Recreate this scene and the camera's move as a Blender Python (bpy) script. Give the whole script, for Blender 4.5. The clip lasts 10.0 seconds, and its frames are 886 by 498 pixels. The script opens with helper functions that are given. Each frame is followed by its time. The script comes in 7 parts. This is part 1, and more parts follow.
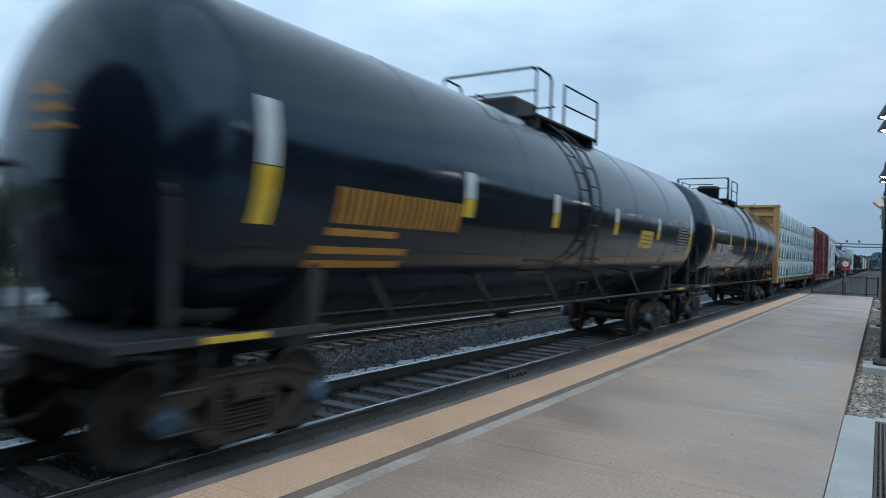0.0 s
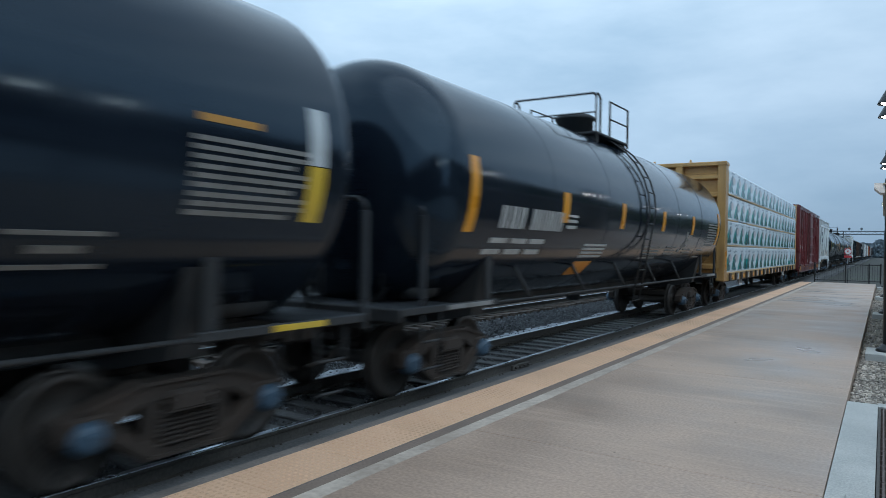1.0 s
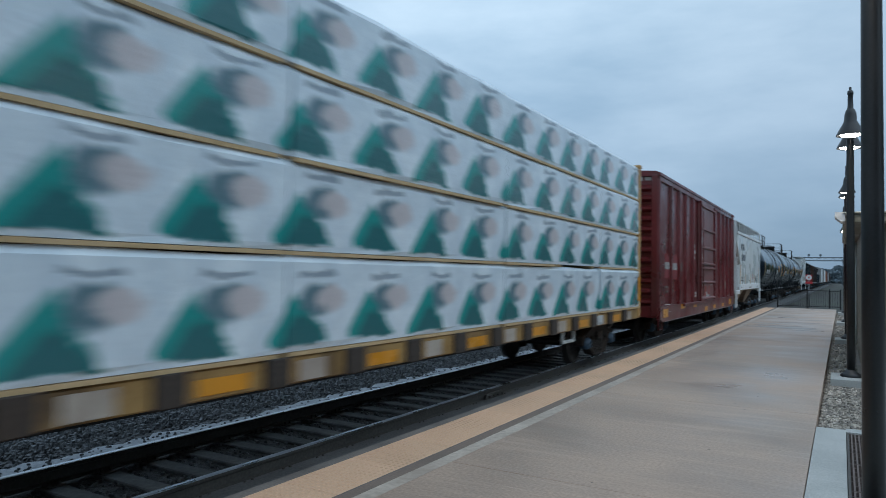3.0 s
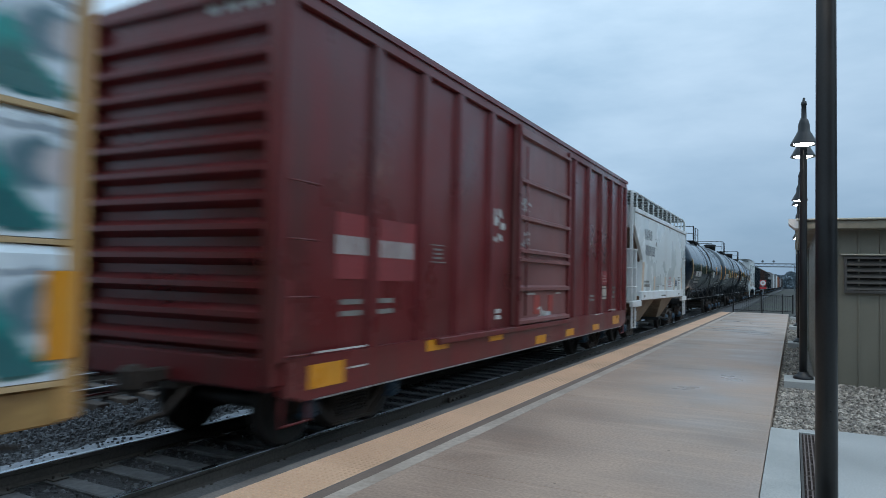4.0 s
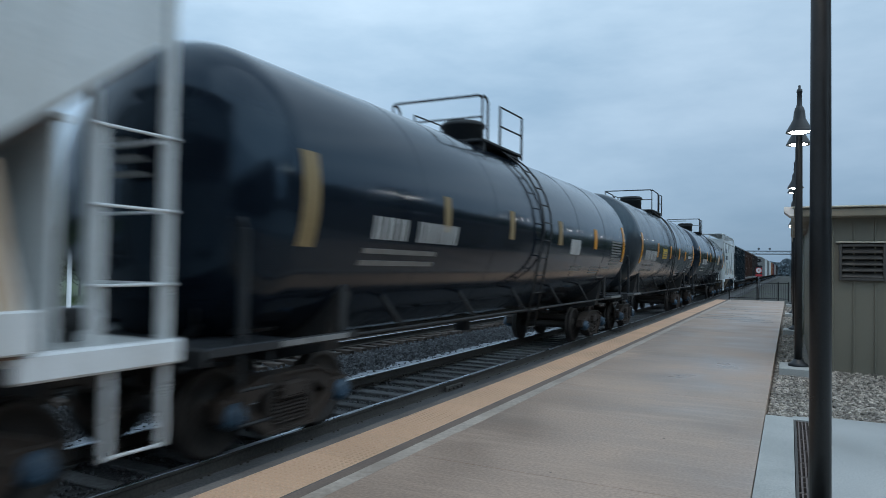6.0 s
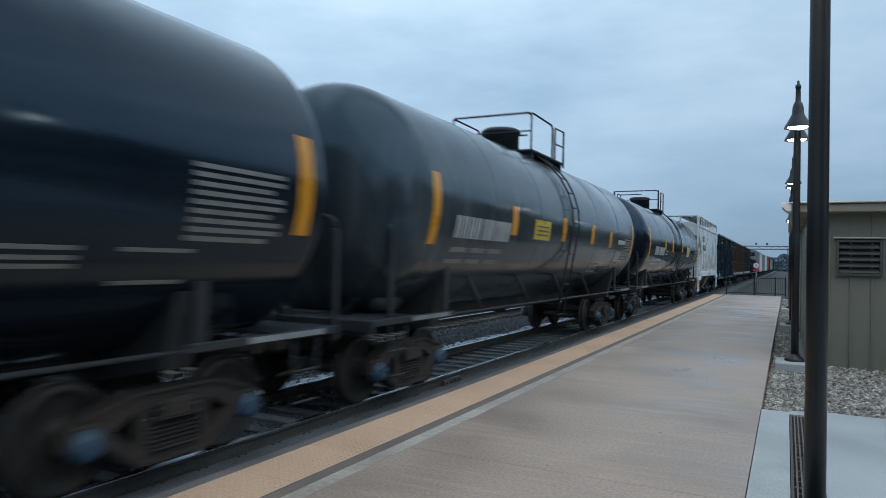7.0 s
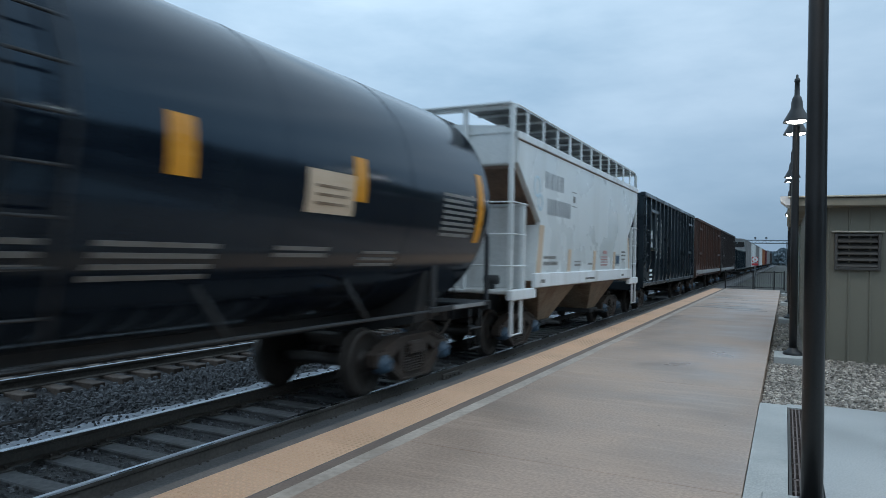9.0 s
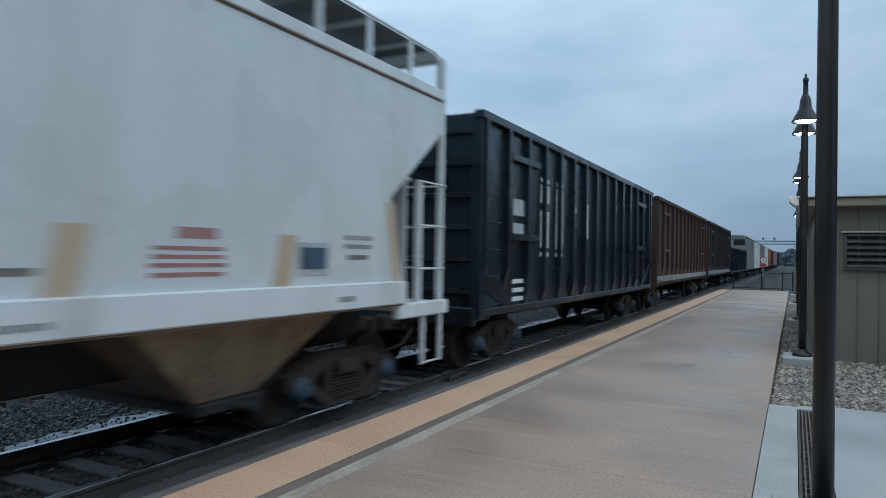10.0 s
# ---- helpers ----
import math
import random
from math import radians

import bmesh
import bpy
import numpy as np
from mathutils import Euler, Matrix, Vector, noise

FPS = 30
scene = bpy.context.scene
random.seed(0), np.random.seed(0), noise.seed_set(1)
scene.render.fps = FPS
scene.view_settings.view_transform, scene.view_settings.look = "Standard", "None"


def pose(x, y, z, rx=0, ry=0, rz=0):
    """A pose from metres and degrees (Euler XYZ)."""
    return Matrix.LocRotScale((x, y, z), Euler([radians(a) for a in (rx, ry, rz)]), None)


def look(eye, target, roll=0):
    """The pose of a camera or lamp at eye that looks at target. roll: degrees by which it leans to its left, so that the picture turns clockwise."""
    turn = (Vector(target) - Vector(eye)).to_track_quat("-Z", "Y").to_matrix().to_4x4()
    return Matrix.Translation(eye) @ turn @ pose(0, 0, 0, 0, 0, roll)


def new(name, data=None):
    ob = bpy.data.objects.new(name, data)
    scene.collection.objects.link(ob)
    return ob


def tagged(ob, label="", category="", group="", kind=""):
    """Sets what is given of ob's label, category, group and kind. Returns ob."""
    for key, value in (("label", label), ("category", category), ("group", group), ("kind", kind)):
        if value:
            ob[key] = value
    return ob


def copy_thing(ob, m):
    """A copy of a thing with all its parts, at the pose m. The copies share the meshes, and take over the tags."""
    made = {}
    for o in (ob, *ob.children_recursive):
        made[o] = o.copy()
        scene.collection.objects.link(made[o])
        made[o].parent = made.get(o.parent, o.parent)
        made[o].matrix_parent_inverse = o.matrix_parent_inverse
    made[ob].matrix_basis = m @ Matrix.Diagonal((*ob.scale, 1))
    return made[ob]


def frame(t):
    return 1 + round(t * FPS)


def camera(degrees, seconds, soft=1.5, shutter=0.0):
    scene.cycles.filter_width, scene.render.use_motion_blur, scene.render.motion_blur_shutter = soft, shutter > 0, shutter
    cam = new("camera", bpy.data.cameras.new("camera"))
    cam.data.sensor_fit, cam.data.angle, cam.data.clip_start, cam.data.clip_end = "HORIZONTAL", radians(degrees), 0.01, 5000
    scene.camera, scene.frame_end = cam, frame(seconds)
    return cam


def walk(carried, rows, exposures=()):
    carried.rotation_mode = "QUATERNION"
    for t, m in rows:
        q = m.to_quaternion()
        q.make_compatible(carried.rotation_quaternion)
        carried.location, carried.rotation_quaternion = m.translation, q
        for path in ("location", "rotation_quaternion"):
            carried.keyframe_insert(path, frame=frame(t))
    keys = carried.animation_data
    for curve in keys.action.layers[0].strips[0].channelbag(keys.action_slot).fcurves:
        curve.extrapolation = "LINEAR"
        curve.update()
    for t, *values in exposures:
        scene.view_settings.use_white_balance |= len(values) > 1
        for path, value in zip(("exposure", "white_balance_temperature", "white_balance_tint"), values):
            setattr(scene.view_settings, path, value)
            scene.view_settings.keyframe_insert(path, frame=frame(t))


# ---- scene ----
cam = camera(66.5, 10.0, 0.7, 0.36)
PATH = [
    (0, (4.082, -0.173, 1.769), (2.994, 1.505, 1.776), 2.0),
    (0.5, (4.068, -0.171, 1.775), (3.015, 1.529, 1.764), 1.3),
    (1, (4.095, -0.185, 1.76), (3.003, 1.49, 1.749), 1.1),
    (1.5, (4.073, -0.16, 1.766), (2.976, 1.513, 1.764), 0.7),
    (2, (4.071, -0.192, 1.78), (2.972, 1.479, 1.78), 0.8),
    (3.3, (4.014, -0.211, 1.783), (3.036, 1.532, 1.866), 1.2),
    (3.5, (4.001, -0.198, 1.776), (3.046, 1.558, 1.857), 1.4),
    (4, (4.018, -0.214, 1.767), (3.097, 1.559, 1.85), 1.3),
    (4.5, (4.006, -0.17, 1.773), (3.095, 1.61, 1.845), 1.2),
    (5, (4.018, -0.199, 1.78), (3.103, 1.577, 1.85), 1.1),
    (5.5, (4.026, -0.198, 1.779), (3.112, 1.58, 1.842), 0.9),
    (7, (4.029, -0.212, 1.781), (3.122, 1.57, 1.814), 1.2),
    (7.5, (4.029, -0.198, 1.766), (3.126, 1.587, 1.795), 1.1),
    (8, (4.025, -0.184, 1.773), (3.123, 1.601, 1.796), 1.0),
    (8.5, (4.027, -0.186, 1.761), (3.123, 1.598, 1.781), 1.1),
    (9, (4.035, -0.228, 1.781), (3.13, 1.556, 1.798), 1.1),
    (9.5, (4.025, -0.198, 1.768), (3.115, 1.583, 1.789), 1.1),
    (10, (4.027, -0.207, 1.775), (3.105, 1.567, 1.796), 1.0),
]
walk(cam, [(t, look(eye, target, roll)) for t, eye, target, roll in PATH], [(0.0, 0.16), (2.0, 0.16), (3.3, -0.10), (3.6, -0.08), (4.4, 0.20), (5.0, 0.16), (5.5, -0.06), (7.0, 0.03), (8.0, 0.06), (9.5, 0.04), (10.0, -0.08)])

# ---- overcast evening sky and a weak, wide sun ----
world = bpy.data.worlds.new("overcast_sky")
scene.world = world
world.use_nodes = True
wn = world.node_tree
wn.nodes.clear()


def wnode(kind, **values):
    n = wn.nodes.new(kind)
    for k, v in values.items():
        n.inputs[k].default_value = v
    return n


sky = wn.nodes.new("ShaderNodeTexSky")
sky.sky_type = "NISHITA"
sky.sun_disc = False
sky.sun_elevation = radians(59)
sky.sun_rotation = radians(120)
sky_bg = wnode("ShaderNodeBackground", Strength=0.012)
wn.links.new(sky.outputs[0], sky_bg.inputs["Color"])
coords = wn.nodes.new("ShaderNodeTexCoord")
stretch = wn.nodes.new("ShaderNodeMapping")
stretch.inputs["Scale"].default_value = (1.0, 1.0, 3.2)
wn.links.new(coords.outputs["Generated"], stretch.inputs["Vector"])
cloud_noise = wnode("ShaderNodeTexNoise", Scale=2.2, Detail=6.0, Roughness=0.55)
wn.links.new(stretch.outputs[0], cloud_noise.inputs["Vector"])
cloud_tone = wn.nodes.new("ShaderNodeValToRGB")
cloud_tone.color_ramp.elements[0].position, cloud_tone.color_ramp.elements[0].color = 0.36, (0.330, 0.487, 0.655, 1)
cloud_tone.color_ramp.elements[1].position, cloud_tone.color_ramp.elements[1].color = 0.66, (0.515, 0.678, 0.845, 1)
wn.links.new(cloud_noise.outputs["Fac"], cloud_tone.inputs[0])
split = wn.nodes.new("ShaderNodeSeparateXYZ")
wn.links.new(coords.outputs["Generated"], split.inputs[0])
rise = wn.nodes.new("ShaderNodeValToRGB")
rise.color_ramp.elements[0].position, rise.color_ramp.elements[0].color = 0.0, (0.52, 0.59, 0.66, 1)
rise.color_ramp.elements[1].position, rise.color_ramp.elements[1].color = 0.36, (1.18, 1.17, 1.14, 1)
wn.links.new(split.outputs["Z"], rise.inputs[0])
shade_mix = wn.nodes.new("ShaderNodeMix")
shade_mix.data_type, shade_mix.blend_type = "RGBA", "MULTIPLY"
shade_mix.inputs[0].default_value = 1.0
wn.links.new(cloud_tone.outputs[0], shade_mix.inputs[6])
wn.links.new(rise.outputs[0], shade_mix.inputs[7])
bank = wn.nodes.new("ShaderNodeValToRGB")
bank.color_ramp.interpolation = "EASE"
bank.color_ramp.elements[0].position, bank.color_ramp.elements[0].color = 0.22, (1.02, 1.02, 1.02, 1)
bank.color_ramp.elements[1].position, bank.color_ramp.elements[1].color = 0.86, (1.24, 1.24, 1.23, 1)
low_bank = bank.color_ramp.elements.new(0.56)
low_bank.color = (0.87, 0.87, 0.88, 1)
turn_x = wn.nodes.new("ShaderNodeMapRange")
turn_x.inputs["From Min"].default_value, turn_x.inputs["From Max"].default_value = -1.0, 1.0
wn.links.new(split.outputs["X"], turn_x.inputs["Value"])
wn.links.new(turn_x.outputs[0], bank.inputs[0])
bank_mix = wn.nodes.new("ShaderNodeMix")
bank_mix.data_type, bank_mix.blend_type = "RGBA", "MULTIPLY"
bank_mix.inputs[0].default_value = 1.0
wn.links.new(shade_mix.outputs[2], bank_mix.inputs[6])
wn.links.new(bank.outputs[0], bank_mix.inputs[7])
cloud_bg = wnode("ShaderNodeBackground", Strength=1.06)
wn.links.new(bank_mix.outputs[2], cloud_bg.inputs["Color"])
sky_sum = wn.nodes.new("ShaderNodeAddShader")
wn.links.new(sky_bg.outputs[0], sky_sum.inputs[0])
wn.links.new(cloud_bg.outputs[0], sky_sum.inputs[1])
world_out = wn.nodes.new("ShaderNodeOutputWorld")
wn.links.new(sky_sum.outputs[0], world_out.inputs["Surface"])

sun_data = bpy.data.lights.new("sun", "SUN")
sun_data.energy, sun_data.angle, sun_data.color = 0.64, radians(75), (0.80, 0.91, 1.0)
sun = new("sun", sun_data)
sun.matrix_world = look((0, 0, 0), (-0.45, 0.26, -0.86))

# ---- materials ----
def srgb(r, g, b):
    return tuple(((c / 255) / 12.92 if c / 255 <= 0.04045 else ((c / 255 + 0.055) / 1.055) ** 2.4) for c in (r, g, b)) + (1,)


def surface(name, dark, light, rough=0.6, metal=0.0, grain=30.0, patch=1.5, bump=0.15, depth=0.01, stain=None, stain_amount=0.5,
            streak=0.0, rough_spread=0.15, island=0.0, per_object=0.0, coat=0.0, spec=0.5, brush=0.0, speck=0.0, tint=None, contrast=0.3):
    """A worn surface: tone by fine grain and wide patches, stains (in runs down the side with streak), bump and uneven gloss."""
    m = bpy.data.materials.new(name)
    m.use_nodes = True
    nt = m.node_tree
    n, lk = nt.nodes, nt.links
    bsdf = n["Principled BSDF"]
    tc = n.new("ShaderNodeTexCoord")

    def noise_tex(scale, detail=4.0, stretch_to=None):
        t = n.new("ShaderNodeTexNoise")
        t.inputs["Scale"].default_value, t.inputs["Detail"].default_value = scale, detail
        if stretch_to:
            mp = n.new("ShaderNodeMapping")
            mp.inputs["Scale"].default_value = stretch_to
            lk.new(tc.outputs["Object"], mp.inputs["Vector"])
            lk.new(mp.outputs[0], t.inputs["Vector"])
        else:
            lk.new(tc.outputs["Object"], t.inputs["Vector"])
        return t.outputs["Fac"]

    def ramp(fac, lo, hi):
        r = n.new("ShaderNodeMapRange")
        r.inputs["From Min"].default_value, r.inputs["From Max"].default_value = lo, hi
        lk.new(fac, r.inputs["Value"])
        return r.outputs[0]

    def mix(fac, a, b, how="MIX"):
        x = n.new("ShaderNodeMix")
        x.data_type, x.blend_type = "RGBA", how
        for sock, v in ((0, fac), (6, a), (7, b)):
            if isinstance(v, (int, float, tuple)):
                x.inputs[sock].default_value = v
            else:
                lk.new(v, x.inputs[sock])
        return x.outputs[2]

    fine, wide = noise_tex(grain, 6.0), noise_tex(patch, 5.0)
    both = n.new("ShaderNodeMath")
    both.operation = "ADD"
    lk.new(fine, both.inputs[0])
    lk.new(wide, both.inputs[1])
    colour = mix(ramp(both.outputs[0], 1 - contrast, 1 + contrast), (*dark[:3], 1), (*light[:3], 1))
    if stain:
        run = noise_tex(1.0, 5.0, (2.2, 2.2, 0.35)) if streak else noise_tex(patch * 0.7, 6.0)
        st = n.new("ShaderNodeMath")
        st.operation = "MULTIPLY"
        lk.new(ramp(run, 0.48, 0.72), st.inputs[0])
        st.inputs[1].default_value = stain_amount
        colour = mix(st.outputs[0], colour, (*stain[:3], 1))
    if brush:
        lines = n.new("ShaderNodeMath")
        lines.operation = "MULTIPLY"
        lk.new(ramp(noise_tex(1.0, 7.0, (0.55, 7.0, 1.0)), 0.52, 0.74), lines.inputs[0])
        lines.inputs[1].default_value = brush
        colour = mix(lines.outputs[0], colour, tuple(min(0.8, c * 1.45) for c in light[:3]) + (1,))
        scuff = n.new("ShaderNodeMath")
        scuff.operation = "MULTIPLY"
        lk.new(ramp(noise_tex(1.0, 8.0, (1.4, 34.0, 1.0)), 0.66, 0.76), scuff.inputs[0])
        scuff.inputs[1].default_value = brush * 1.4
        colour = mix(scuff.outputs[0], colour, tuple(min(0.8, c * 1.7) for c in light[:3]) + (1,))
    if speck:
        cells = n.new("ShaderNodeTexVoronoi")
        cells.inputs["Scale"].default_value = 2.3
        lk.new(tc.outputs["Object"], cells.inputs["Vector"])
        dots = n.new("ShaderNodeMapRange")
        dots.inputs["From Min"].default_value, dots.inputs["From Max"].default_value = 0.03, 0.045
        dots.inputs["To Min"].default_value, dots.inputs["To Max"].default_value = speck, 0.0
        lk.new(cells.outputs["Distance"], dots.inputs["Value"])
        colour = mix(dots.outputs[0], colour, tuple(c * 0.35 for c in dark[:3]) + (1,))
    if per_object or island:
        src = n.new("ShaderNodeObjectInfo").outputs["Random"] if per_object else n.new("ShaderNodeNewGeometry").outputs["Random Per Island"]
        r = n.new("ShaderNodeMapRange")
        k = per_object or island
        r.inputs["To Min"].default_value, r.inputs["To Max"].default_value = 1 - k, 1 + k
        lk.new(src, r.inputs["Value"])
        colour = mix(1.0, colour, r.outputs[0], "MULTIPLY")
    lk.new(colour, bsdf.inputs["Base Color"])
    rr = n.new("ShaderNodeMapRange")
    rr.inputs["From Min"].default_value, rr.inputs["From Max"].default_value = 0.3, 0.7
    rr.inputs["To Min"].default_value, rr.inputs["To Max"].default_value = max(0.03, rough - rough_spread), min(1, rough + rough_spread)
    lk.new(wide, rr.inputs["Value"])
    lk.new(rr.outputs[0], bsdf.inputs["Roughness"])
    bsdf.inputs["Metallic"].default_value = metal
    bsdf.inputs["Coat Weight"].default_value = coat
    bsdf.inputs["Specular IOR Level"].default_value = spec
    if tint:
        bsdf.inputs["Specular Tint"].default_value = (*tint, 1)
    if bump:
        bp = n.new("ShaderNodeBump")
        bp.inputs["Strength"].default_value, bp.inputs["Distance"].default_value = bump, depth
        lk.new(fine, bp.inputs["Height"])
        lk.new(bp.outputs[0], bsdf.inputs["Normal"])
    return m


def glow(name, colour, strength):
    m = bpy.data.materials.new(name)
    m.use_nodes = True
    b = m.node_tree.nodes["Principled BSDF"]
    b.inputs["Base Color"].default_value = (*colour, 1)
    b.inputs["Emission Color"].default_value = (*colour, 1)
    b.inputs["Emission Strength"].default_value = strength
    return m


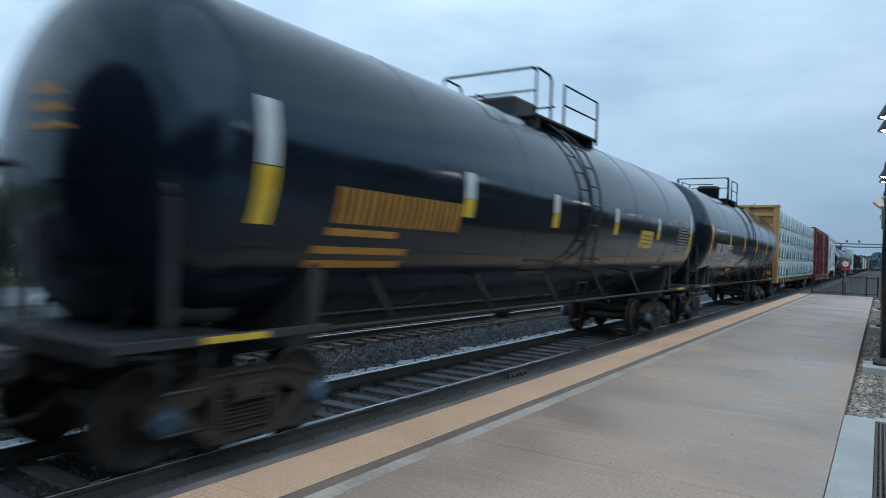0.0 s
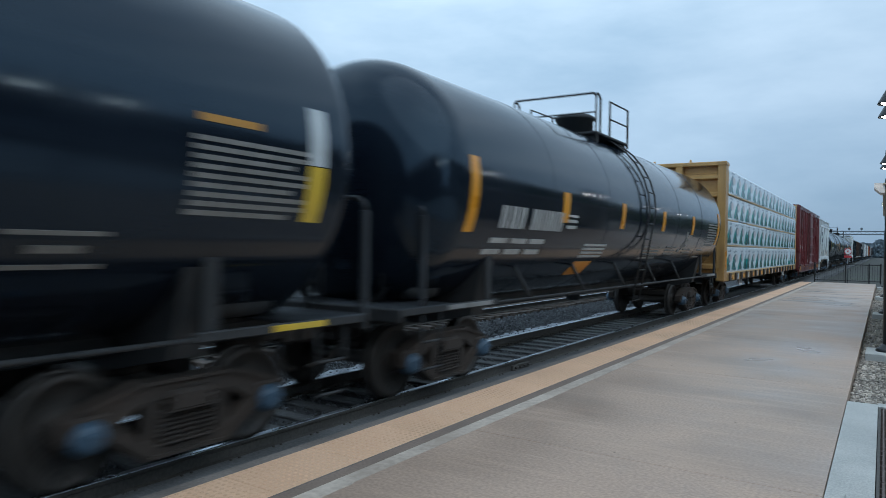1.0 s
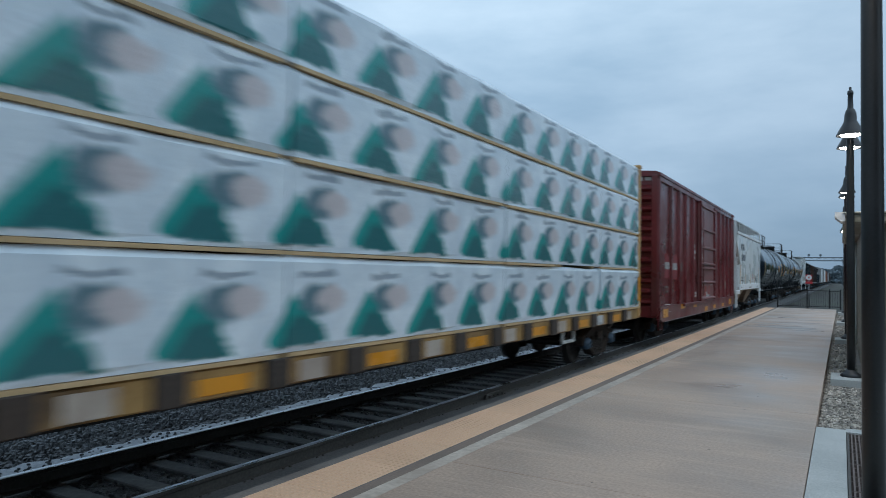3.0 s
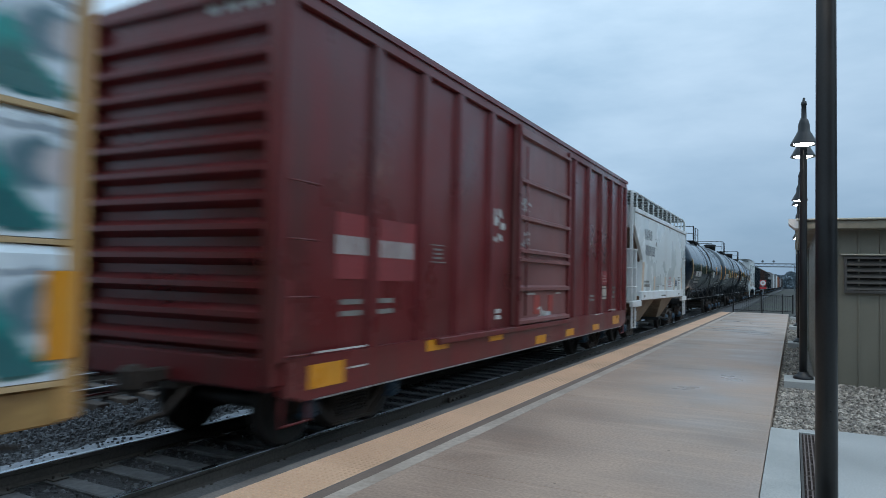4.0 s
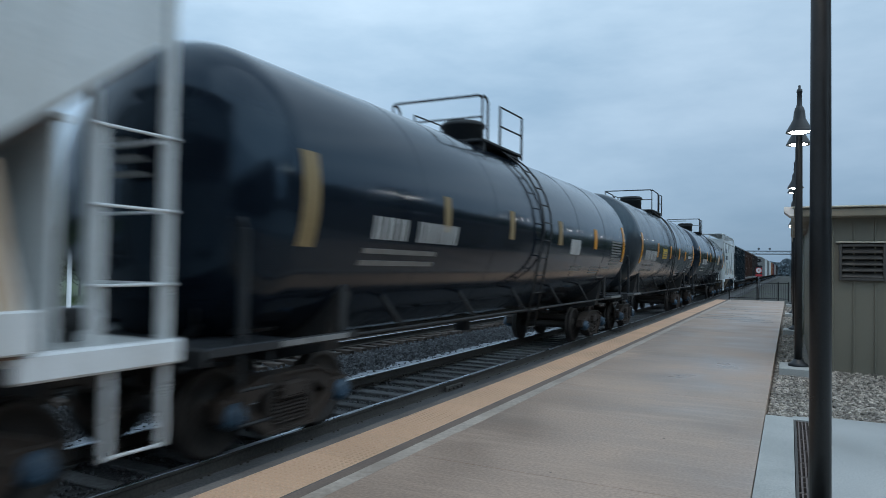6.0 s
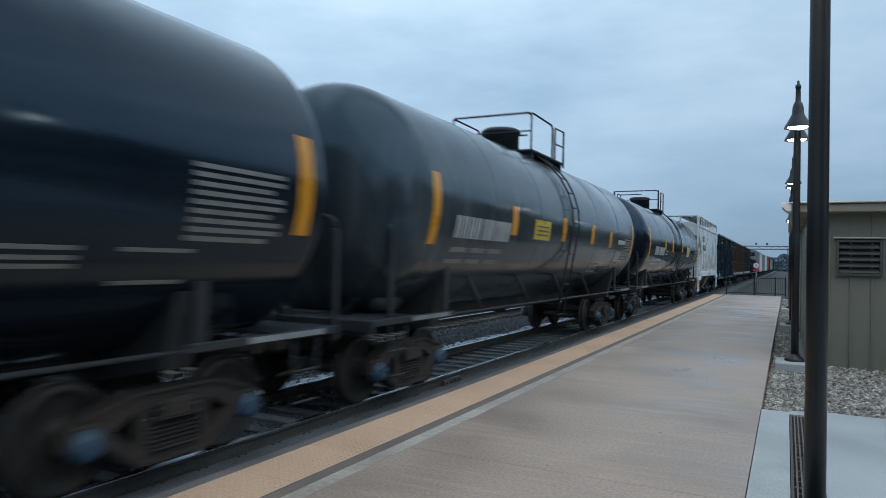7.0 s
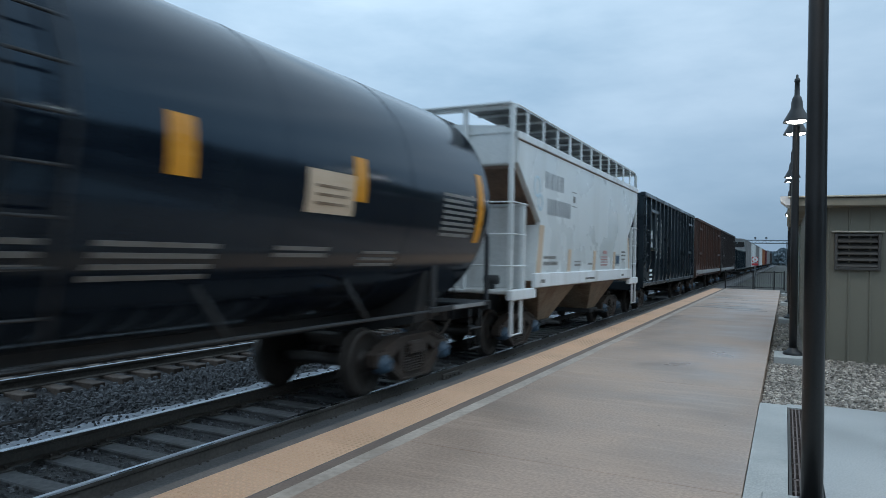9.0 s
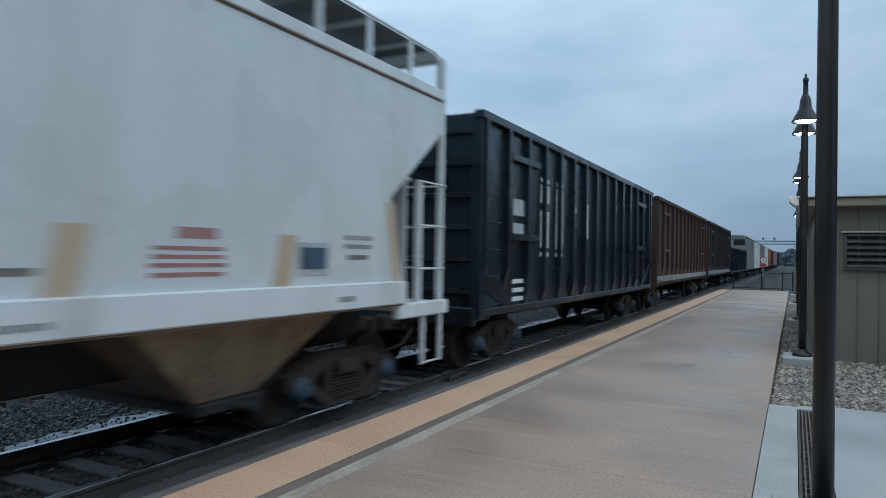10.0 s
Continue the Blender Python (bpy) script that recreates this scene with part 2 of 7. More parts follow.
M = dict(
    faded_red=surface("faded_red_stencil", (0.33, 0.15, 0.14), (0.42, 0.22, 0.20), 0.6, grain=25, patch=3, bump=0),
    dirty_tan=surface("grimy_tan_sill", (0.24, 0.135, 0.045), (0.40, 0.25, 0.09), 0.6, grain=20, patch=2.5, bump=0.1, depth=0.004, stain=(0.05, 0.03, 0.018), stain_amount=0.8),
    graffiti_red=surface("faded_red_paint_patch", (0.29, 0.042, 0.035), (0.37, 0.065, 0.05), 0.5, grain=20, patch=3, bump=0.02),
    hopper_tan=surface("faded_tan_reflector", (0.53, 0.385, 0.26), (0.62, 0.48, 0.35), 0.5, grain=30, patch=2, bump=0.02),
    amber_dull=surface("dusty_amber_reflector", (0.20, 0.14, 0.06), (0.30, 0.21, 0.10), 0.6, grain=30, patch=2, bump=0.02),
    # dark surface for the unseen hall added behind the camera
    hall_dark=surface("dark_brick", (0.04, 0.036, 0.035), (0.07, 0.062, 0.06), 0.8, grain=20, patch=2, bump=0.2),
    concrete=surface("worn_concrete", (0.315, 0.226, 0.174), (0.51, 0.37, 0.283), 0.5, contrast=0.24, grain=34, patch=0.55, bump=0.4, depth=0.005, stain=(0.24, 0.192, 0.16), stain_amount=0.75, rough_spread=0.24, brush=0.22, speck=0.8),
    apron=surface("smooth_pale_apron", (0.34, 0.345, 0.335), (0.48, 0.48, 0.465), 0.6, contrast=0.25, grain=60, patch=0.7, bump=0.3, depth=0.004, stain=(0.28, 0.28, 0.27), stain_amount=0.4, rough_spread=0.2),
    joint=surface("brown_joint_sealant", (0.17, 0.125, 0.10), (0.26, 0.195, 0.155), 0.7, grain=40, patch=1.5, bump=0.3, depth=0.004, stain=(0.12, 0.095, 0.08), stain_amount=0.5),
    tactile_base=surface("grimy_tactile_panel", (0.66, 0.395, 0.245), (0.80, 0.52, 0.345), 0.65, grain=50, patch=0.8, bump=0.15, depth=0.003, stain=(0.25, 0.17, 0.10), stain_amount=0.55, per_object=0.07),
    kerb=surface("pale_concrete", (0.33, 0.335, 0.32), (0.50, 0.50, 0.475), 0.7, contrast=0.2, grain=70, patch=0.9, bump=0.4, depth=0.004, stain=(0.3, 0.3, 0.29), stain_amount=0.4),
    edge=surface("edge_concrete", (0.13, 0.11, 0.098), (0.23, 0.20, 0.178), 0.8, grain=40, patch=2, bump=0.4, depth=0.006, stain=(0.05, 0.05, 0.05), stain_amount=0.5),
    white_line=surface("worn_white_paint", (0.37, 0.30, 0.245), (0.62, 0.53, 0.45), 0.6, grain=16, patch=1.6, bump=0.1, depth=0.002, stain=(0.33, 0.26, 0.21), stain_amount=0.9),
    ballast=surface("ballast_bed", (0.016, 0.017, 0.019), (0.055, 0.057, 0.061), 0.75, grain=22, patch=1.2, bump=1.0, depth=0.03, stain=(0.03, 0.028, 0.027), stain_amount=0.4),
    stone=surface("ballast_stone", (0.038, 0.042, 0.048), (0.135, 0.142, 0.152), 0.7, grain=18, patch=3, bump=0.3, depth=0.005, island=0.5),
    fines=surface("pale_fines", (0.15, 0.17, 0.20), (0.36, 0.39, 0.44), 0.55, grain=25, patch=3, bump=0.5, depth=0.01, stain=(0.08, 0.085, 0.09), stain_amount=0.6),
    dirt=surface("dark_dirt", (0.072, 0.074, 0.076), (0.15, 0.15, 0.15), 0.8, grain=30, patch=1.4, bump=0.7, depth=0.012),
    tie=surface("weathered_tie", (0.058, 0.060, 0.063), (0.145, 0.148, 0.15), 0.75, grain=14, patch=3, bump=0.5, depth=0.008, stain=(0.04, 0.038, 0.036), stain_amount=0.6, per_object=0.3),
    old_tie=surface("old_brown_tie", (0.04, 0.031, 0.026), (0.10, 0.078, 0.064), 0.85, grain=14, patch=3, bump=0.5, depth=0.008, stain=(0.06, 0.05, 0.04), stain_amount=0.6, per_object=0.35),
    rail_side=surface("rusty_rail", (0.05, 0.046, 0.042), (0.10, 0.092, 0.083), 0.7, metal=0.2, grain=30, patch=2, bump=0.2, depth=0.003),
    rail_top=surface("polished_rail_head", (0.32, 0.34, 0.37), (0.50, 0.53, 0.57), 0.32, metal=1.0, grain=40, patch=2, bump=0.03, depth=0.001),
    gravel=surface("gravel_bed", (0.12, 0.105, 0.09), (0.26, 0.225, 0.19), 0.85, grain=24, patch=2, bump=0.9, depth=0.02),
    pebble=surface("river_pebble", (0.18, 0.155, 0.13), (0.50, 0.44, 0.375), 0.75, grain=16, patch=4, bump=0.25, depth=0.003, island=0.6),
    soil=surface("trackside_soil", (0.03, 0.029, 0.027), (0.065, 0.06, 0.055), 0.9, grain=6, patch=0.15, bump=0.6, depth=0.03, stain=(0.05, 0.08, 0.03), stain_amount=0.5),
    grass=surface("mown_grass", (0.05, 0.085, 0.025), (0.11, 0.15, 0.05), 0.85, grain=20, patch=0.4, bump=0.8, depth=0.04, island=0.3),
    road=surface("pale_gravel_road", (0.10, 0.11, 0.125), (0.30, 0.32, 0.35), 0.7, grain=12, patch=0.35, bump=0.5, depth=0.02),
    pole=surface("black_pole_paint", (0.008, 0.009, 0.010), (0.016, 0.017, 0.019), 0.38, grain=60, patch=1.5, bump=0.06, depth=0.002),
    steel=surface("grey_steel", (0.16, 0.17, 0.18), (0.26, 0.27, 0.28), 0.45, metal=0.7, grain=50, patch=3, bump=0.1, depth=0.002),
    siding=surface("olive_siding", (0.168, 0.155, 0.118), (0.215, 0.20, 0.156), 0.5, grain=50, patch=0.8, bump=0.05, depth=0.002, stain=(0.14, 0.137, 0.115), stain_amount=0.3, streak=1),
    fascia=surface("beige_fascia", (0.20, 0.178, 0.135), (0.25, 0.225, 0.17), 0.5, grain=50, patch=1, bump=0.05, depth=0.002),
    drip=surface("pale_drip_metal", (0.40, 0.38, 0.31), (0.48, 0.46, 0.38), 0.45, grain=50, patch=1, bump=0.05, depth=0.002),
    louvre=surface("dark_bronze_louvre", (0.05, 0.046, 0.042), (0.08, 0.075, 0.07), 0.45, grain=50, patch=2, bump=0.05, depth=0.002),
    # near-black colour that stands in for shade inside hollows
    shade_black=surface("dark_recess", (0.012, 0.012, 0.012), (0.022, 0.022, 0.022), 0.9, bump=0),
    sign_red=surface("sign_red", (0.52, 0.03, 0.04), (0.60, 0.05, 0.06), 0.4, bump=0),
    sign_white=surface("sign_white", (0.72, 0.72, 0.72), (0.80, 0.80, 0.80), 0.4, bump=0),
    bark=surface("tree_bark", (0.05, 0.04, 0.03), (0.11, 0.09, 0.07), 0.9, grain=14, patch=2, bump=0.8, depth=0.03),
    leaf=surface("tree_leaf", (0.035, 0.07, 0.02), (0.09, 0.135, 0.045), 0.55, grain=4, patch=0.5, bump=0, island=0.4),
    # distance haze painted into the leaf colour: paler and bluer
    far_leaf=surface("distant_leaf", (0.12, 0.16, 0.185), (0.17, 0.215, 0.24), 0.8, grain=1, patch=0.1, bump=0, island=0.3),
    far_dark=surface("distant_steel", (0.10, 0.125, 0.14), (0.14, 0.165, 0.18), 0.7, grain=2, patch=0.3, bump=0),
    lamp_glow=glow("lamp_glow", (1.0, 0.93, 0.82), 22.0),
    # both tank paints: reflected sky blue put into base colour and specular tint
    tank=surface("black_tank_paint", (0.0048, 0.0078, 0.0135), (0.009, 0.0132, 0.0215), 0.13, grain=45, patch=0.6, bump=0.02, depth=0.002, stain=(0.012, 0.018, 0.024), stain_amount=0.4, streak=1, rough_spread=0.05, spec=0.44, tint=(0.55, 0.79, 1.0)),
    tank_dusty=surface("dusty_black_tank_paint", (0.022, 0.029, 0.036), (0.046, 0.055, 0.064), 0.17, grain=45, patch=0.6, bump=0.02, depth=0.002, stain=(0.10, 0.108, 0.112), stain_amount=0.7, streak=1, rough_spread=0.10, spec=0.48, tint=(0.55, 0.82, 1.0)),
    underframe=surface("black_underframe", (0.014, 0.016, 0.018), (0.032, 0.034, 0.036), 0.65, grain=30, patch=2, bump=0.15, depth=0.004, stain=(0.03, 0.027, 0.025), stain_amount=0.4),
    deck=surface("grey_deck_grating", (0.016, 0.019, 0.023), (0.040, 0.046, 0.053), 0.55, metal=0.3, grain=60, patch=2, bump=0.2, depth=0.004),
    truck=surface("rusty_cast_steel", (0.022, 0.017, 0.0145), (0.062, 0.047, 0.038), 0.8, grain=30, patch=3, bump=0.3, depth=0.006, stain=(0.075, 0.045, 0.03), stain_amount=0.35),
    wheel=surface("wheel_steel", (0.032, 0.028, 0.026), (0.07, 0.06, 0.053), 0.6, metal=0.4, grain=30, patch=3, bump=0.15, depth=0.003),
    tread=surface("polished_tread", (0.35, 0.36, 0.38), (0.5, 0.52, 0.55), 0.3, metal=1.0, bump=0.02),
    bearing=surface("blue_bearing_cap", (0.035, 0.075, 0.12), (0.075, 0.13, 0.19), 0.5, grain=40, patch=6, bump=0.1, depth=0.002, stain=(0.05, 0.045, 0.04), stain_amount=0.6),
    amber=surface("amber_reflector", (0.60, 0.235, 0.012), (0.70, 0.295, 0.02), 0.35, grain=60, patch=3, bump=0.02, stain=(0.4, 0.22, 0.04), stain_amount=0.3),
    lemon=surface("yellow_reflector", (0.56, 0.36, 0.03), (0.64, 0.43, 0.045), 0.35, grain=60, patch=3, bump=0.02, stain=(0.4, 0.32, 0.1), stain_amount=0.3),
    sill_grey=surface("bare_grey_sill_strip", (0.16, 0.165, 0.165), (0.30, 0.305, 0.30), 0.5, grain=20, patch=3, bump=0.05, stain=(0.10, 0.09, 0.08), stain_amount=0.6),
    silver=surface("white_reflector", (0.42, 0.45, 0.46), (0.52, 0.55, 0.56), 0.35, grain=60, patch=3, bump=0.02),
    stencil=surface("white_stencil", (0.36, 0.36, 0.35), (0.54, 0.54, 0.525), 0.6, grain=25, patch=4, bump=0, stain=(0.2, 0.19, 0.18), stain_amount=0.5),
    dim_mark=surface("grimy_small_stencil", (0.035, 0.028, 0.022), (0.07, 0.055, 0.042), 0.6, grain=25, patch=4, bump=0),
    faint=surface("faded_stencil", (0.14, 0.135, 0.125), (0.24, 0.23, 0.215), 0.6, grain=25, patch=4, bump=0),
    orange_mark=surface("orange_stencil", (0.38, 0.17, 0.02), (0.50, 0.235, 0.04), 0.5, grain=25, patch=4, bump=0, stain=(0.2, 0.1, 0.03), stain_amount=0.5),
    placard=surface("orange_placard", (0.62, 0.22, 0.02), (0.70, 0.28, 0.03), 0.4, bump=0),
    dark_mark=surface("dark_stencil", (0.07, 0.08, 0.09), (0.14, 0.15, 0.165), 0.6, grain=25, patch=4, bump=0),
    tan=surface("tan_car_paint", (0.45, 0.25, 0.083), (0.58, 0.34, 0.125), 0.4, grain=30, patch=1.2, bump=0.08, depth=0.003, stain=(0.16, 0.09, 0.045), stain_amount=0.6, streak=1),
    fresh_red=surface("repainted_red_patch", (0.20, 0.026, 0.030), (0.26, 0.042, 0.045), 0.55, grain=25, patch=1.5, bump=0.03, stain=(0.10, 0.03, 0.03), stain_amount=0.4),
    cream=surface("faded_cream_panel", (0.36, 0.31, 0.26), (0.50, 0.44, 0.38), 0.6, grain=20, patch=3, bump=0.02, stain=(0.22, 0.16, 0.13), stain_amount=0.6),
    maroon=surface("oxide_red_paint", (0.105, 0.0115, 0.0135), (0.165, 0.021, 0.023), 0.36, grain=30, patch=0.8, bump=0.08, depth=0.003, stain=(0.065, 0.035, 0.030), stain_amount=0.5, streak=1),
    door_maroon=surface("dusty_red_paint", (0.165, 0.058, 0.056), (0.235, 0.09, 0.086), 0.42, grain=30, patch=0.8, bump=0.08, depth=0.003, stain=(0.10, 0.05, 0.045), stain_amount=0.5, streak=1),
    hopper=surface("pale_grey_car_paint", (0.63, 0.66, 0.66), (0.75, 0.77, 0.765), 0.3, grain=30, patch=0.7, bump=0.05, depth=0.002, stain=(0.56, 0.57, 0.55), stain_amount=0.5, streak=1),
    hopper_white=surface("white_sill_paint", (0.70, 0.73, 0.74), (0.82, 0.84, 0.85), 0.5, grain=30, patch=1.2, bump=0.05, depth=0.002, stain=(0.45, 0.42, 0.37), stain_amount=0.5, streak=1),
    chute=surface("rust_streaked_chute", (0.17, 0.115, 0.075), (0.36, 0.28, 0.20), 0.7, grain=18, patch=1.8, bump=0.15, depth=0.004, stain=(0.15, 0.07, 0.03), stain_amount=0.85, streak=1),
    faded_blue=surface("faded_blue_spray_paint", (0.36, 0.50, 0.58), (0.52, 0.64, 0.70), 0.6, grain=20, patch=5, bump=0),
    slope=surface("rust_brown_slope_sheet", (0.10, 0.06, 0.04), (0.20, 0.125, 0.085), 0.75, grain=18, patch=1.8, bump=0.15, depth=0.004, stain=(0.06, 0.035, 0.025), stain_amount=0.7, streak=1),
    hopper_end=surface("dusty_grey_end_sheet", (0.46, 0.47, 0.46), (0.58, 0.59, 0.58), 0.6, grain=25, patch=1.1, bump=0.08, depth=0.003, stain=(0.26, 0.22, 0.18), stain_amount=0.55, streak=1),
    letter_grey=surface("faded_dark_lettering", (0.07, 0.082, 0.10), (0.15, 0.165, 0.185), 0.6, grain=25, patch=4, bump=0),
    # black paint whose blue sky sheen is put into colour and specular tint
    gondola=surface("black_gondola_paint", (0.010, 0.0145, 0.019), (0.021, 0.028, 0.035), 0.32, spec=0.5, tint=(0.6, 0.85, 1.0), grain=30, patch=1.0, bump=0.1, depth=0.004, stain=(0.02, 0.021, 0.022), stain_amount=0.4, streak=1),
    rust=surface("rusted_gondola", (0.040, 0.0185, 0.0135), (0.095, 0.043, 0.028), 0.75, grain=22, patch=1.0, bump=0.2, depth=0.005, stain=(0.035, 0.028, 0.025), stain_amount=0.7, streak=1),
    brown=surface("dark_brown_gondola", (0.022, 0.017, 0.017), (0.042, 0.032, 0.031), 0.7, grain=22, patch=1.0, bump=0.2, depth=0.005, stain=(0.025, 0.02, 0.02), stain_amount=0.6, streak=1),
    grey_car=surface("weathered_grey_car", (0.20, 0.20, 0.20), (0.32, 0.32, 0.32), 0.6, grain=20, patch=1, bump=0.05, stain=(0.12, 0.11, 0.10), stain_amount=0.5, streak=1),
    orange_car=surface("orange_car_paint", (0.30, 0.12, 0.055), (0.40, 0.18, 0.08), 0.55, grain=20, patch=1, bump=0.05, stain=(0.25, 0.1, 0.05), stain_amount=0.5, streak=1),
    timber=surface("raw_timber", (0.40, 0.27, 0.13), (0.58, 0.42, 0.24), 0.7, grain=20, patch=3, bump=0.2, depth=0.003),
)

# ---- mesh helpers ----
def bm_new():
    return bmesh.new()


def quad_loop(bm, a, b, smooth=False):
    n = len(a)
    for i in range(n):
        f = bm.faces.new((a[i], a[(i + 1) % n], b[(i + 1) % n], b[i]))
        f.smooth = smooth


def box(bm, x0, x1, y0, y1, z0, z1):
    v = [bm.verts.new(p) for p in ((x0, y0, z0), (x1, y0, z0), (x1, y1, z0), (x0, y1, z0), (x0, y0, z1), (x1, y0, z1), (x1, y1, z1), (x0, y1, z1))]
    for f in ((0, 3, 2, 1), (4, 5, 6, 7), (0, 1, 5, 4), (1, 2, 6, 5), (2, 3, 7, 6), (3, 0, 4, 7)):
        bm.faces.new([v[i] for i in f])


def soft_box(bm, x0, x1, y0, y1, z0, z1, c):
    """A box with chamfered edges all round."""
    for lo, hi, inset in ((z0, z0 + c, (c, 0)), (z1 - c, z1, (0, c))):
        pass
    rings = []
    for z, k in ((z0, c), (z0 + c, 0.0), (z1 - c, 0.0), (z1, c)):
        ax, bx, ay, by = x0 + k, x1 - k, y0 + k, y1 - k
        rings.append([bm.verts.new(p) for p in ((ax + c, ay, z), (bx - c, ay, z), (bx, ay + c, z), (bx, by - c, z), (bx - c, by, z), (ax + c, by, z), (ax, by - c, z), (ax, ay + c, z))])
    bm.faces.new(rings[0][::-1])
    bm.faces.new(rings[-1])
    for a, b in zip(rings, rings[1:]):
        quad_loop(bm, a, b)


def prism(bm, pts, axis, a, b):
    """A polygon, extruded along an axis from a to b. pts lie in the two other axes, in their order."""
    def at(p, w):
        return {"x": (w, p[0], p[1]), "y": (p[0], w, p[1]), "z": (p[0], p[1], w)}[axis]
    lo = [bm.verts.new(at(p, a)) for p in pts]
    hi = [bm.verts.new(at(p, b)) for p in pts]
    bm.faces.new(lo[::-1])
    bm.faces.new(hi)
    quad_loop(bm, lo, hi)


def ring(bm, c, u, w, r, n):
    return [bm.verts.new(c + (u * math.cos(2 * math.pi * i / n) + w * math.sin(2 * math.pi * i / n)) * r) for i in range(n)]


def tube(bm, pts, r, n=8, smooth=True):
    """A round bar along a line of points, closed at both ends."""
    pts = [Vector(p) for p in pts]
    rings = []
    up = None
    for i, p in enumerate(pts):
        d = ((pts[min(i + 1, len(pts) - 1)] - p).normalized() + (p - pts[max(i - 1, 0)]).normalized()).normalized()
        if up is None:
            up = Vector((0, 0, 1)) if abs(d.z) < 0.9 else Vector((1, 0, 0))
        u = d.cross(up).normalized()
        up = u.cross(d).normalized()
        rings.append(ring(bm, p, u, up, r, n))
    bm.faces.new(rings[0][::-1])
    bm.faces.new(rings[-1])
    for a, b in zip(rings, rings[1:]):
        quad_loop(bm, a, b, smooth)


def lathe(bm, profile, axis="z", n=24, centre=(0, 0, 0), smooth=True):
    """A turned body: profile rows of (along the axis, radius)."""
    c = Vector(centre)
    d, u, w = {"z": ((0, 0, 1), (1, 0, 0), (0, 1, 0)), "y": ((0, 1, 0), (0, 0, 1), (1, 0, 0)), "x": ((1, 0, 0), (0, 1, 0), (0, 0, 1))}[axis]
    d, u, w = Vector(d), Vector(u), Vector(w)
    rings = [ring(bm, c + d * a, u, w, max(r, 0.0005), n) for a, r in profile]
    bm.faces.new(rings[0][::-1])
    bm.faces.new(rings[-1])
    for a, b in zip(rings, rings[1:]):
        quad_loop(bm, a, b, smooth)


def mesh_of(name, bm, material):
    bmesh.ops.recalc_face_normals(bm, faces=bm.faces)
    me = bpy.data.meshes.new(name)
    bm.to_mesh(me)
    bm.free()
    for m in material if isinstance(material, (list, tuple)) else (material,):
        me.materials.append(m)
    return me


def part(name, bm, material, parent=None, label="", at=None):
    """Links a bmesh as one mesh object under a thing or a part."""
    ob = new(name, mesh_of(name, bm, material))
    if at is not None:
        ob.matrix_basis = at
    ob.parent = parent
    return tagged(ob, label)


def clone(ob, parent, at):
    o = new(ob.name.split(".")[0], ob.data)
    o.matrix_basis = at
    o.parent = parent
    return tagged(o, ob.get("label", ""))


def thing(name, label, category, group="", at=None, kind=""):
    ob = new(name)
    if at is not None:
        ob.matrix_basis = at
    return tagged(ob, label, category, group, kind)


def rocks(bm, count, spot, size_lo, size_hi, rng, sides=5):
    """Loose stones: irregular little bodies at the places that spot() gives."""
    for _ in range(count):
        x, y, z = spot()
        s = rng.uniform(size_lo, size_hi)
        a0 = rng.uniform(0, 6.3)
        lower, upper = [], []
        for i in range(sides):
            a = a0 + 2 * math.pi * i / sides + rng.uniform(-0.3, 0.3)
            r = s * rng.uniform(0.7, 1.2)
            lower.append(bm.verts.new((x + r * math.cos(a), y + r * math.sin(a), z - s * 0.3)))
            q = r * rng.uniform(0.4, 0.85)
            upper.append(bm.verts.new((x + q * math.cos(a + 0.3), y + q * math.sin(a + 0.3), z + s * rng.uniform(0.35, 0.8))))
        bm.faces.new(upper)
        quad_loop(bm, lower, upper)

# ---- ground, tracks, platform ----
TRACK_X, TRACK2_X, RAIL_Z = -1.98, -7.05, -0.2
rng = random.Random(7)


def flat(name, x0, x1, y0, y1, z0, z1, material, label="", category=""):
    bm = bm_new()
    box(bm, x0, x1, y0, y1, z0, z1)
    return tagged(part(name, bm, material), label, category, "", "structure")


bm = bm_new()
n_side = 24
vs = [[bm.verts.new((-2000 + 4000 * i / n_side, -1500 + 4000 * j / n_side, -0.62)) for j in range(n_side + 1)] for i in range(n_side + 1)]
for i in range(n_side):
    for j in range(n_side):
        bm.faces.new((vs[i][j], vs[i + 1][j], vs[i + 1][j + 1], vs[i][j + 1]))
tagged(part("ground", bm, M["soil"]), "dark bare trackside soil with sparse weeds", "ground", "", "structure")

bm = bm_new()
prism(bm, [(-10.2, -0.62), (-9.2, -0.44), (-6.1, -0.43), (-5.7, -0.50), (-4.4, -0.49), (-3.5, -0.41), (-0.14, -0.40), (-0.14, -0.62)], "y", -40, 520)
tagged(part("ballast_bed", bm, M["ballast"]), "dark crushed stone ballast under two tracks", "ballast", "", "structure")

# pale dusty fines along the outer rail
bm = bm_new()
for k in range(150):
    y = -4 + k * 0.42 + rng.uniform(-0.1, 0.1)
    w = 0.48 + 0.20 * noise.noise((0, y * 0.5, 3)) + 0.10 * noise.noise((0, y * 2.3, 8))
    if w > 0.22:
        x = -3.02 - w * 0.62
        pts = [(x + w * 0.6 * math.cos(a) * rng.uniform(0.85, 1.15), y + 0.34 * math.sin(a) * rng.uniform(0.8, 1.2)) for a in (0.3, 1.2, 2.2, 3.2, 4.2, 5.3)]
        prism(bm, pts, "z", -0.46, -0.372 + rng.uniform(0, 0.014))
tagged(part("pale_fines", bm, M["fines"]), "pale washed-out fines heaped beside the rail", "ballast fines", "", "stuff")

# dirt between the near rail and the platform
flat("dirt_strip", -1.12, -0.13, -30, 300, -0.60, -0.335, M["dirt"], "dark fouled dirt strip between rail and platform", "ground")

